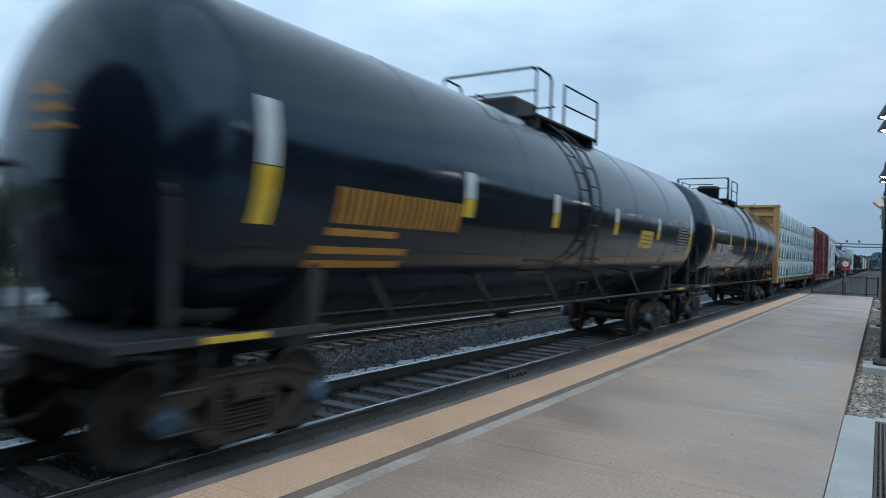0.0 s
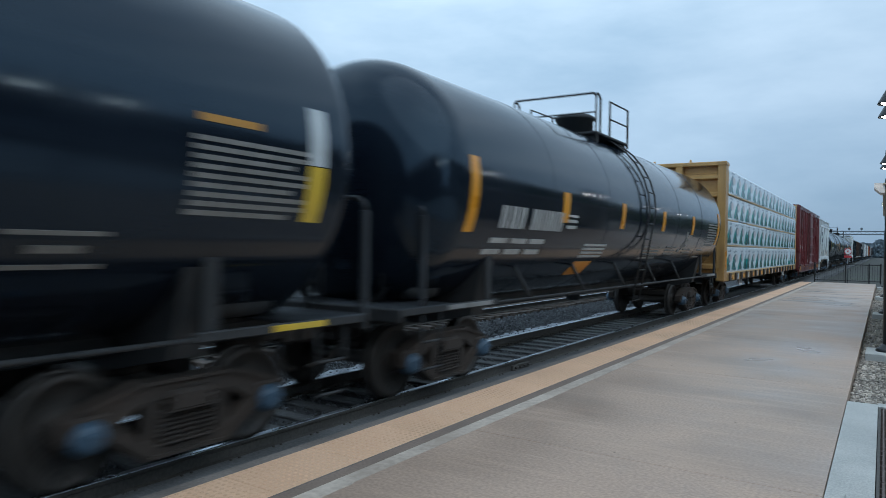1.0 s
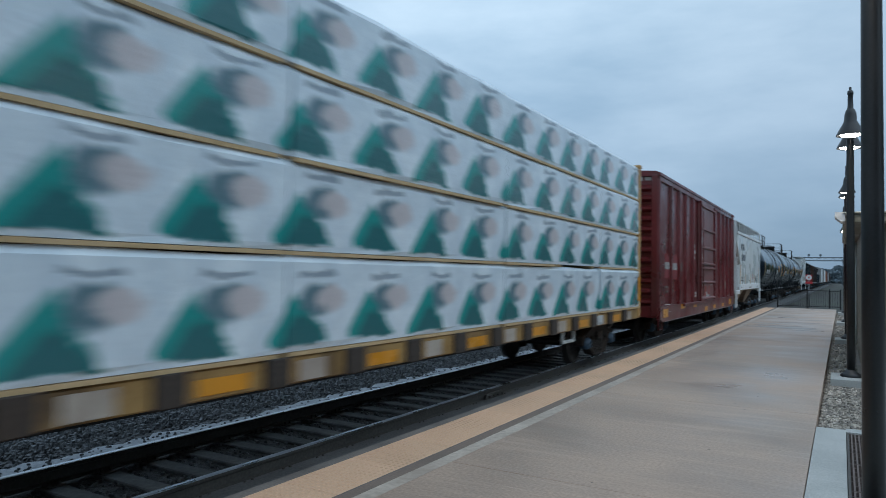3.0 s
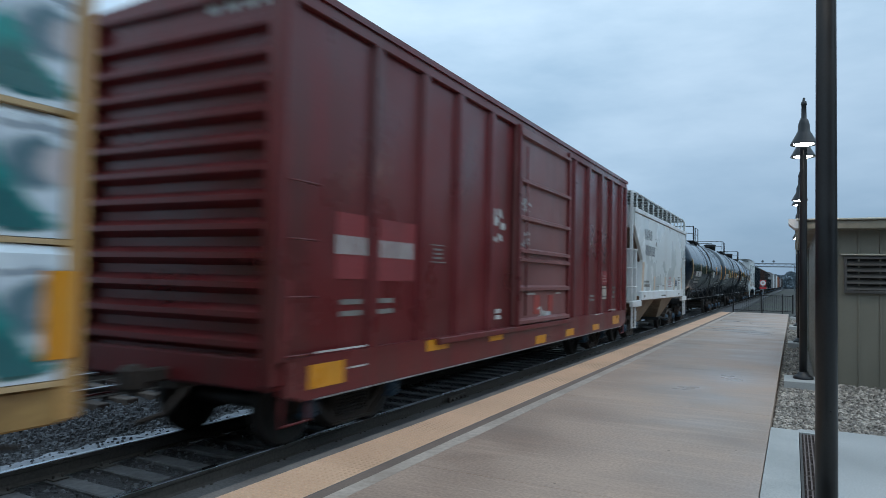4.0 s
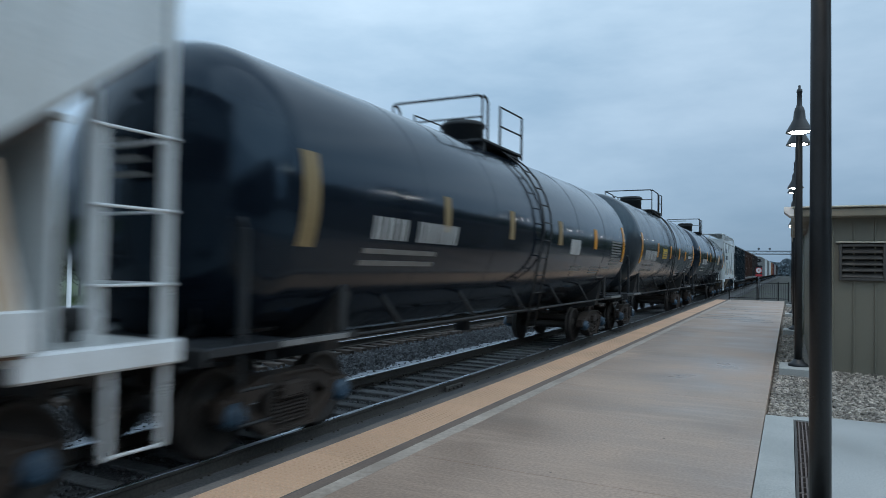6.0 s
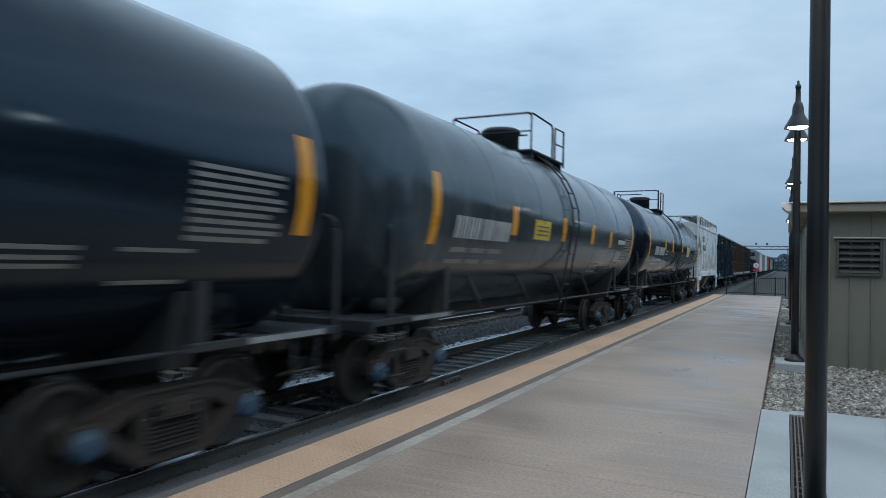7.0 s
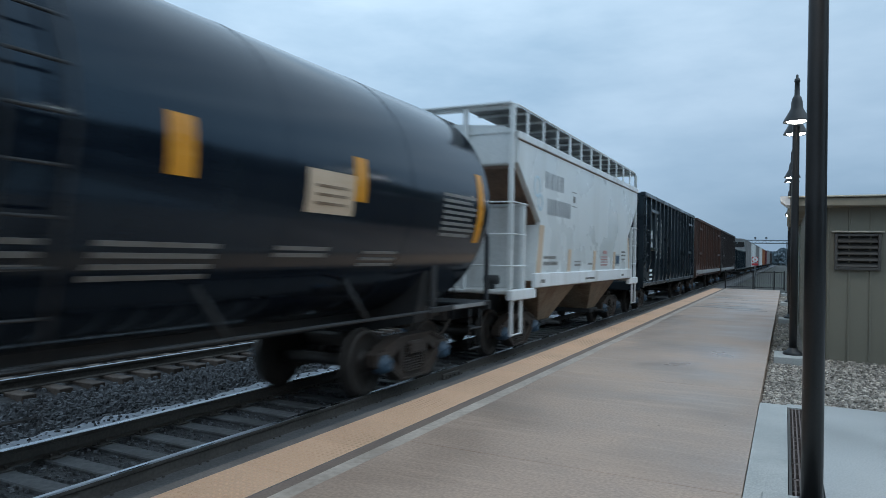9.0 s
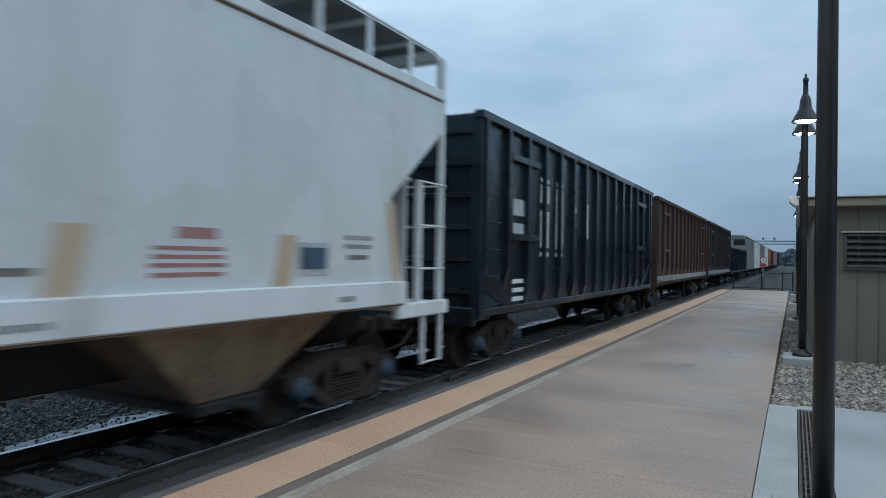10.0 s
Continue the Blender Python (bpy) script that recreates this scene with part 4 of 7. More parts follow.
# hidden belt of trees, added to darken low reflections on the far tanks
for k in range(30):
    y = 62 + 5.6 * k
    src = tree_b if y < 80 else tree_a
    belt = copy_thing(src, pose(9.5 + rng.uniform(-0.6, 6.0), y + rng.uniform(-2, 2), -0.6, 0, 0, rng.uniform(0, 360)))
    tagged(belt, "unseen leafy tree added behind the station building to darken reflections", "tree", "trees beyond the station")

# far distance: tree line, signal bridge
bm = bm_new()
for _ in range(9000):
    x = rng.uniform(-70, 45)
    y = 430 + rng.uniform(0, 30)
    top = 8.0 + 2.5 * noise.noise((x * 0.06, 0, 0)) + 2 * noise.noise((x * 0.25, 5, 0))
    z, s = rng.uniform(-0.6, max(1.0, top)), rng.uniform(0.5, 1.3)
    a, b = rng.uniform(0, 6.3), rng.uniform(-0.6, 0.6)
    u = Vector((math.cos(a), math.sin(a), b)).normalized() * s
    w = u.cross(Vector((0.3, 1, 0.2))).normalized() * s * 0.7
    c = Vector((x, y, z))
    bm.faces.new([bm.verts.new(q) for q in (c - u, c + w, c + u, c - w)])
tagged(part("far_woods", bm, M["far_leaf"]), "line of distant trees with haze painted into the leaf colour", "trees", "", "stuff")

bridge = thing("signal_bridge", "dark steel signal bridge over the tracks", "signal bridge", "", pose(-2.0, 300, -0.62))
for x in (-10.0, 6.6):
    bm = bm_new()
    for dx in (-0.35, 0.35):
        for dy in (-0.35, 0.35):
            box(bm, x + dx - 0.09, x + dx + 0.09, dy - 0.09, dy + 0.09, 0, 10.2)
    for k in range(7):
        tube(bm, [(x - 0.35, -0.35, 1.4 * k), (x + 0.35, -0.35, 1.4 * k + 1.4)], 0.06, 5)
    part("tower", bm, M["far_dark"], bridge)
bm = bm_new()
for z in (9.3, 10.5):
    for dy in (-0.4, 0.4):
        box(bm, -10.4, 7.0, dy - 0.15, dy + 0.15, z, z + 0.35)
for k in range(14):
    tube(bm, [(-10.2 + 1.22 * k, -0.4, 9.3 + 1.2 * (k % 2)), (-10.2 + 1.22 * (k + 1), -0.4, 9.3 + 1.2 * ((k + 1) % 2))], 0.07, 5)
part("truss", bm, M["far_dark"], bridge)
for x in (-5.0, -1.0):
    bm = bm_new()
    tube(bm, [(x, -0.4, 10.5), (x, -0.4, 11.4)], 0.08, 6)
    lathe(bm, [(-0.62, 0.45), (-0.55, 0.45), (-0.54, 0.42)], "y", 20, (x, 0, 11.6))
    part("signal_head", bm, M["far_dark"], bridge, "round dark signal head")

# ---- the freight train ----
SPEED = 14.5
CARS = []          # (thing, y of its front at the start)
WHEELSETS = []


def side_frame_mesh():
    bm = bm_new()
    for pts in ([(-1.08, 0.60), (-0.92, 0.66), (-0.45, 0.80), (0.45, 0.80), (0.92, 0.66), (1.08, 0.60), (1.08, 0.44), (0.98, 0.40), (0.78, 0.42), (0.40, 0.64), (-0.40, 0.64), (-0.78, 0.42), (-0.98, 0.40), (-1.08, 0.44)],
                [(-0.86, 0.46), (-0.40, 0.15), (0.40, 0.15), (0.86, 0.46), (0.66, 0.50), (0.34, 0.27), (-0.34, 0.27), (-0.66, 0.50)],
                [(-0.40, 0.26), (-0.30, 0.26), (-0.27, 0.66), (-0.40, 0.66)], [(0.30, 0.26), (0.40, 0.26), (0.40, 0.66), (0.27, 0.66)]):
        prism(bm, pts, "x", -0.075, 0.075)
    for e in (-1, 1):
        for pts in ([(-0.92, 0.66), (-0.45, 0.80), (0.45, 0.80), (0.92, 0.66), (0.92, 0.63), (0.44, 0.77), (-0.44, 0.77), (-0.92, 0.63)],
                    [(-0.80, 0.45), (-0.39, 0.16), (0.39, 0.16), (0.80, 0.45), (0.76, 0.46), (0.37, 0.19), (-0.37, 0.19), (-0.76, 0.46)]):
            prism(bm, pts, "x", *sorted((e * 0.075, e * 0.11)))
        soft_box(bm, *sorted((e * 0.05, e * 0.14)), -0.25, 0.25, 0.52, 0.545, 0.006)
        soft_box(bm, *sorted((e * 0.05, e * 0.13)), -0.24, 0.24, 0.60, 0.62, 0.006)
    for y in (-0.89, 0.89):
        soft_box(bm, -0.10, 0.10, y - 0.15, y + 0.15, 0.40, 0.62, 0.02)
    return mesh_of("side_frame", bm, M["truck"])


def spring_mesh():
    """Three coils between two plates."""
    bm = bm_new()
    soft_box(bm, -0.09, 0.09, -0.27, 0.27, 0.255, 0.275, 0.004)
    for y in (-0.18, 0.0, 0.18):
        prof = [(0.27, 0.03)]
        for k in range(6):
            prof += [(0.275 + 0.04 * k, 0.055), (0.285 + 0.04 * k, 0.082), (0.30 + 0.04 * k, 0.082), (0.31 + 0.04 * k, 0.055)]
        lathe(bm, prof + [(0.52, 0.03)], "z", 10, (0, y, 0))
    return mesh_of("spring_nest", bm, M["truck"])


def wheelset_mesh():
    """Axle, two wheels and the blue bearing end caps."""
    bm = bm_new()
    lathe(bm, [(-1.10, 0.075), (-0.83, 0.08), (-0.82, 0.09), (0.82, 0.09), (0.83, 0.08), (1.10, 0.075)], "x", 12)
    for s in (-1, 1):
        lathe(bm, [(s * 0.685, 0.40), (s * 0.69, 0.482), (s * 0.715, 0.482), (s * 0.73, 0.462)], "x", 36)
        lathe(bm, [(s * 0.70, 0.10), (s * 0.70, 0.38), (s * 0.73, 0.40), (s * 0.73, 0.458), (s * 0.825, 0.452), (s * 0.83, 0.40), (s * 0.80, 0.385), (s * 0.775, 0.20), (s * 0.80, 0.14), (s * 0.84, 0.12)], "x", 36)
    before = len(bm.faces)
    for s in (-1, 1):
        lathe(bm, [(s * 1.0, 0.13), (s * 1.13, 0.135), (s * 1.15, 0.12), (s * 1.19, 0.105), (s * 1.20, 0.04)], "x", 18)
        for k in range(3):
            a = 2.09 * k
            lathe(bm, [(s * 1.19, 0.02), (s * 1.225, 0.02)], "x", 6, (0, 0.068 * math.cos(a), 0.068 * math.sin(a)))
    bm.faces.ensure_lookup_table()
    for f in bm.faces[before:]:
        f.material_index = 1
    return mesh_of("wheelset", bm, (M["wheel"], M["bearing"]))


SIDE_FRAME, SPRINGS, WHEELSET = side_frame_mesh(), spring_mesh(), wheelset_mesh()
bm = bm_new()
soft_box(bm, -1.16, 1.16, -0.20, 0.20, 0.52, 0.70, 0.03)
lathe(bm, [(0.68, 0.22), (0.78, 0.20)], "z", 16)
for s in (-1, 1):
    tube(bm, [(-0.80, s * 0.42, 0.36), (0.80, s * 0.42, 0.36)], 0.045, 6)
BOLSTER = mesh_of("truck", bm, M["truck"])


def sub(name, data, parent, at=None):
    o = new(name, data)
    o.parent = parent
    if at is not None:
        o.matrix_basis = at
    return o


def truck(parent, y):
    t = sub("truck", BOLSTER, parent, pose(0, y, 0))
    for s in (-1, 1):
        sub("side_frame", SIDE_FRAME, t, pose(s * 1.01, 0, 0))
        sub("spring_nest", SPRINGS, t, pose(s * 1.03, 0, 0))
    for s in (-0.89, 0.89):
        w = sub("wheelset", WHEELSET, t, pose(0, s, 0.457))
        WHEELSETS.append((w, s))
    return t


def coupler(parent, y, d):
    """Knuckle coupler and draft box at y, pointing along d (-1: forwards)."""
    bm = bm_new()
    soft_box(bm, -0.16, 0.16, min(y, y - d * 0.5), max(y, y - d * 0.5), 0.70, 1.02, 0.02)
    soft_box(bm, -0.07, 0.07, min(y, y + d * 0.42), max(y, y + d * 0.42), 0.80, 0.94, 0.02)
    soft_box(bm, -0.13, 0.13, min(y + d * 0.32, y + d * 0.56), max(y + d * 0.32, y + d * 0.56), 0.72, 1.0, 0.05)
    tube(bm, [(0.3, y, 0.75), (0.25, y + d * 0.25, 0.5), (0.12, y + d * 0.5, 0.42)], 0.03, 6)
    part("coupler", bm, M["truck"], parent, "rusty knuckle coupler")


def bars(bm, place, rows):
    """Blocks of writing: rows of (along, height, length, thickness, block length or 0 for a solid bar), put on a surface by place()."""
    for y, z, ln, h, step in rows:
        if not step:
            place(bm, y, y + ln, z, z + h)
            continue
        a = y
        while a < y + ln - step * 0.5:
            place(bm, a, a + step * 0.27, z, z + h)
            place(bm, a + step * 0.45, a + step * 0.72, z, z + h)
            a += step


def on_wall(x, d=0.006):
    def place(bm, y0, y1, z0, z1):
        s = 1 if x > 0 else -1
        box(bm, min(x, x + s * d), max(x, x + s * d), y0, y1, z0, z1)
    return place


def on_tank(cz, R, d=0.008, side=1):
    """Bent onto the tank's flank: heights are taken along the true vertical."""
    def place(bm, y0, y1, z0, z1):
        a0, a1 = math.asin(max(-1, min(1, (z0 - cz) / R))), math.asin(max(-1, min(1, (z1 - cz) / R)))
        n = max(1, math.ceil((a1 - a0) / 0.05))
        prev = None
        for i in range(n + 1):
            a = a0 + (a1 - a0) * i / n
            row = [bm.verts.new((side * math.cos(a) * r, y, cz + math.sin(a) * r)) for r, y in ((R - 0.01, y0), (R + d, y0), (R + d, y1), (R - 0.01, y1))]
            if prev:
                quad_loop(bm, prev, row)
            else:
                bm.faces.new(row[::-1])
            prev = row
        bm.faces.new(prev)
    return place


def tank_car(front, seam0, seam1, R, top, strap, marks, label, strap_white=False, paint="tank", ends=True, head_marks="faint", dome_round=True, railing=(-1.3, -1.05, -0.45, 0.75)):
    """seam0, seam1: where the heads begin; front: the y of the coupler face, all in y at the start."""
    length = (seam0 - front) + (seam1 - front)
    t = thing("tank_car", label, "tank car", "freight train tank cars")
    s0, s1, cz = seam0 - front, seam1 - front, top - R
    mid = (s0 + s1) / 2
    s0 += 0.25
    bm = bm_new()
    prof = []
    nh = 16
    for i in range(nh + 1):
        a = math.pi / 2 * i / nh
        prof.append((s0 - 0.55 * R * math.cos(a) ** 0.86, R * math.sin(a) ** 0.86))
    for i in range(nh, -1, -1):
        a = math.pi / 2 * i / nh
        prof.append((s1 + 0.32 * R * math.cos(a) ** 0.86, R * math.sin(a) ** 0.86))
    lathe(bm, prof, "y", 112, (0, 0, cz))
    part("tank", bm, M[paint], t, "glossy black tank shell with dust streaks and painted-in blue sheen")
    for k in range(1, 6):
        y = s0 + (s1 - s0) * k / 6
        bm = bm_new()
        lathe(bm, [(y - 0.02, R - 0.01), (y - 0.012, R + 0.004), (y + 0.012, R + 0.004), (y + 0.02, R - 0.01)], "y", 80, (0, 0, cz), False)
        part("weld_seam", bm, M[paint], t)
    # saddles, sills, decks, rails at both ends
    for ye, d in ((0.0, 1), (length, -1)):
        ys = ye + d * 2.15
        bm = bm_new()
        pts = [(R * 0.93 * math.sin(a), cz - R * 0.985 * math.cos(a)) for a in [-1.12 + 0.16 * k for k in range(15)]]
        prism(bm, [(-1.2, 0.98)] + [(-0.35, 0.80), (0.35, 0.80)] + [(1.2, 0.98)] + pts[::-1], "y", ys - 0.16, ys + 0.16)
        part("saddle", bm, M["underframe"], t)
        bm = bm_new()
        soft_box(bm, -0.30, 0.30, min(ye + d * 0.45, ye + d * 3.6), max(ye + d * 0.45, ye + d * 3.6), 1.10, cz - R + 0.14, 0.02)
        part("sill_riser", bm, M["underframe"], t)
        bm = bm_new()
        rail = 0.06 if d > 0 else 0.26
        y0, y1 = sorted((ye + d * (rail - 0.06), ye + d * 1.15))
        soft_box(bm, -1.48, 1.48, y0, y1, 1.185, 1.22, 0.01)
        part("end_deck", bm, M["deck"], t, "grey steel end platform")
        for sx in (-1.46, 1.42):
            bm = bm_new()
            soft_box(bm, sx, sx + 0.06, *sorted((ye + d * (rail - 0.06), ye + d * 2.3)), 1.13, 1.215, 0.01)
            part("deck_side_bar", bm, M["underframe"], t)
        bm = bm_new()
        soft_box(bm, -1.5, 1.5, *sorted((ye + d * (rail - 0.12), ye + d * (rail - 0.06))), 1.06, 1.215, 0.01)
        part("end_sill", bm, M["underframe"], t)
        bm = bm_new()
        yr = ye + d * (0.50 if d > 0 else 0.10)
        for sx in (-1, 1):
            soft_box(bm, *sorted((sx * 1.37, sx * 1.43)), yr - 0.045, yr + 0.045, 1.20, 2.32, 0.01)
        tube(bm, [(-1.40, yr, 2.30), (-1.37, yr, 2.41), (-1.28, yr, 2.46), (1.28, yr, 2.46), (1.37, yr, 2.41), (1.40, yr, 2.30)], 0.028, 8)
        part("end_railing", bm, M["deck"], t, "dark grey end handrail")
        for sx in (-1, 1):
            bm = bm_new()
            tube(bm, [(sx * 0.62, yr + d * 0.02, 1.21), (sx * 1.10, yr + d * 0.55, 2.02)], 0.035, 6)
            part("brace", bm, M["underframe"], t)
        for sx in (-1.40, 1.40):
            bm = bm_new()
            soft_box(bm, sx - 0.03, sx + 0.03, *sorted((ye + d * 2.02, ye + d * 2.16)), 1.18, 2.08, 0.012)
            tube(bm, [(sx, ye + d * 2.09, 2.06), (sx * 0.98, ye + d * 2.06, 2.2)], 0.03, 6)
            part("grab_post", bm, M["underframe"], t)
            bm = bm_new()
            tube(bm, [(sx * 0.55, yr, 1.2), (sx * 0.55, yr, 2.45)], 0.018, 6)
            part("railing_post", bm, M["underframe"], t)
        for sx in (-1.44, 1.44):
            bm = bm_new()
            for dy in (0.45, 0.85):
                tube(bm, [(sx, ye + d * dy, 1.2), (sx, ye + d * dy, 0.42)], 0.014, 6)
            for z in (0.45, 0.78):
                tube(bm, [(sx, ye + d * 0.45, z), (sx, ye + d * 0.85, z)], 0.018, 6)
            part("step", bm, M["underframe"], t)
        bm = bm_new()
        lo, hi = (0.78, 1.46) if strap_white else (0.96, 2.10) if d > 0 else (0.40, 1.55)
        soft_box(bm, 1.482, 1.492, *sorted((ye + d * lo, ye + d * hi)), 1.145, 1.205, 0.003)
        part("sill_reflector", bm, M["lemon"] if strap_white else M["sill_grey"], t)
        bm = bm_new()
        lathe(bm, [(-0.42, 0.04), (-0.38, 0.15), (0.22, 0.15), (0.26, 0.10), (0.42, 0.06)], "y", 14, (0.85, ye + d * 1.25, 1.38))
        part("brake_cylinder", bm, M["underframe"], t, "black brake cylinder on the end deck")
        coupler(t, ye + d * 0.36, -d)
    bm = bm_new()
    soft_box(bm, -0.29, 0.29, 0.38, length - 0.38, 0.90, 1.15, 0.02)
    part("centre_sill", bm, M["underframe"], t)
    # the long pipe along each flank, held by struts
    for sx in (-1, 1):
        bm = bm_new()
        tube(bm, [(sx * 1.45, 1.15, 1.16), (sx * 1.45, length - 1.15, 1.16)], 0.023, 8)
        part("side_pipe", bm, M["underframe"], t, "long black safety pipe")
        k = 3.4
        while k < length - 3:
            bm = bm_new()
            tube(bm, [(sx * 1.45, k, 1.16), (sx * R * 0.75, k - 0.3, cz - R * 0.64)], 0.03, 6)
            part("strut", bm, M["underframe"], t)
            k += 2.3
    # centre ladder, top deck, railing, manway, outlet
    for sx in (-1, 1):
        bm = bm_new()
        for dy in (-0.23, 0.23):
            tube(bm, [(sx * 1.46, mid + dy, 0.75)] + [(sx * (R + 0.10) * math.cos(a), mid + dy, cz + (R + 0.10) * math.sin(a)) for a in [0.0, 0.2, 0.4, 0.6, 0.8, 1.0, 1.15]], 0.02, 6)
        lad = part("ladder", bm, M["underframe"], t)
        for k in range(11):
            z = 0.82 + 0.34 * k
            a = math.asin(max(-0.2, min(1, (z - cz) / (R + 0.10))))
            if z > cz + R * 0.9:
                break
            xx = (R + 0.10) * math.cos(max(a, 0)) if z > cz else 1.46 + (R + 0.10 - 1.46) * max(0, (z - 0.75) / (cz - 0.75))
            bm = bm_new()
            tube(bm, [(sx * xx, mid - 0.23, z), (sx * xx, mid + 0.23, z)], 0.014, 6)
            part("rung", bm, M["underframe"], lad)
    for sx in (-1, 1):
        bm = bm_new()
        soft_box(bm, *sorted((sx * 0.42, sx * 0.98)), mid + railing[0], mid + railing[3], cz + R * 0.93, cz + R * 0.93 + 0.05, 0.01)
        deck = part("top_deck", bm, M["underframe"], t)
        for dy in (railing[0] + 0.15, railing[3] - 0.15):
            bm = bm_new()
            soft_box(bm, *sorted((sx * 0.45, sx * 0.95)), mid + dy - 0.04, mid + dy + 0.04, cz + R * 0.78, cz + R * 0.94, 0.01)
            part("deck_bracket", bm, M["underframe"], deck)
    bm = bm_new()
    zt = cz + R * 0.93 + 0.05
    ya, yb, yc, yd = (mid + q for q in railing)
    for sx in (-1, 1):
        x = sx * 0.96
        tube(bm, [(x, yb, zt), (x, yb, zt + 0.70), (x, yb - 0.08, zt + 0.78), (x, ya + 0.05, zt + 0.80)], 0.024, 6)
        tube(bm, [(x, ya, zt - 0.15), (x, ya, zt + 0.78)], 0.020, 6)
        tube(bm, [(x, yc, zt), (x, yc, zt + 0.76), (x, yd, zt + 0.78), (x, yd, zt - 0.12)], 0.024, 6)
        tube(bm, [(x, yc, zt + 0.38), (x, yd, zt + 0.40)], 0.018, 6)
    tube(bm, [(-0.96, ya, zt + 0.74), (-0.90, ya, zt + 0.80), (0.90, ya, zt + 0.80), (0.96, ya, zt + 0.74)], 0.026, 6)
    tube(bm, [(-0.96, ya, zt + 0.40), (0.96, ya, zt + 0.40)], 0.018, 6)
    tube(bm, [(-0.96, yd, zt + 0.78), (0.0, yd, zt + 0.78)], 0.022, 6)
    part("top_railing", bm, M["underframe"], t, "black top handrail")
    bm = bm_new()
    if dome_round:
        lathe(bm, [(cz + R * 0.97, 0.42), (cz + R + 0.40, 0.42), (cz + R + 0.41, 0.46), (cz + R + 0.47, 0.46), (cz + R + 0.52, 0.38), (cz + R + 0.54, 0.05)], "z", 24, (0, mid - 0.1, 0))
    else:
        soft_box(bm, -0.42, 0.42, mid - 0.6, mid + 0.4, cz + R * 0.95, cz + R + 0.36, 0.05)
    part("manway", bm, M["underframe"], t, "black manway housing")
    bm = bm_new()
    lathe(bm, [(cz - R - 0.32, 0.10), (cz - R - 0.30, 0.16), (cz - R - 0.06, 0.16), (cz - R + 0.05, 0.22)], "z", 14, (0, mid, 0))
    part("outlet_valve", bm, M["underframe"], t)
    bm = bm_new()
    lathe(bm, [(-0.6, 0.05), (-0.55, 0.19), (0.5, 0.19), (0.55, 0.05)], "y", 14, (-0.7, length - 4.0, 1.2))
    part("air_reservoir", bm, M["underframe"], t)
    # reflectors and writing on both flanks
    for sx in (-1, 1):
        put = on_tank(cz, R, 0.008, sx)
        for y, z0, z1, w, kind in strap:
            bm = bm_new()
            put(bm, y - front - w / 2, y - front + w / 2, z0, z1)
            part("reflector", bm, M[kind], t)
        for kind, rows in marks:
            bm = bm_new()
            bars(bm, on_tank(cz, R, 0.013, sx) if kind in ("dark_mark", "chute") else put, [(a - front, *r) for a, *r in rows])
            tagged(part("writing", bm, M[kind], t), kind="stuff")
    # writing on the front head
    bm = bm_new()
    for i, (h, w) in enumerate(((0.11, 0.95), (0.08, 0.95), (0.06, 0.8), (0.03, 0.62), (0.03, 0.62))):
        z = cz + 0.40 - 0.15 * i if i < 3 else cz - 0.62 - 0.10 * (i - 3)
        for k in range(5):
            x0 = -0.05 + w * k / 5
            zz = z - cz
            ya = s0 - 0.55 * math.sqrt(max(0, R * R - x0 * x0 - zz * zz)) - 0.02
            yb = s0 - 0.55 * math.sqrt(max(0, R * R - (x0 + w / 5) ** 2 - zz * zz)) - 0.02
            lo = [bm.verts.new(p) for p in ((x0, ya, z), (x0 + w / 5.6, yb, z), (x0 + w / 5.6, yb + 0.04, z), (x0, ya + 0.04, z))]
            hi = [bm.verts.new((v.co.x, v.co.y + 0.15 * h, z + h)) for v in lo]
            bm.faces.new(lo[::-1])
            bm.faces.new(hi)
            quad_loop(bm, lo, hi)
    tagged(part("head_writing", bm, M[head_marks], t), kind="stuff")
    truck(t, 1.60)
    truck(t, length - 2.05)
    CARS.append((t, front))
    return t


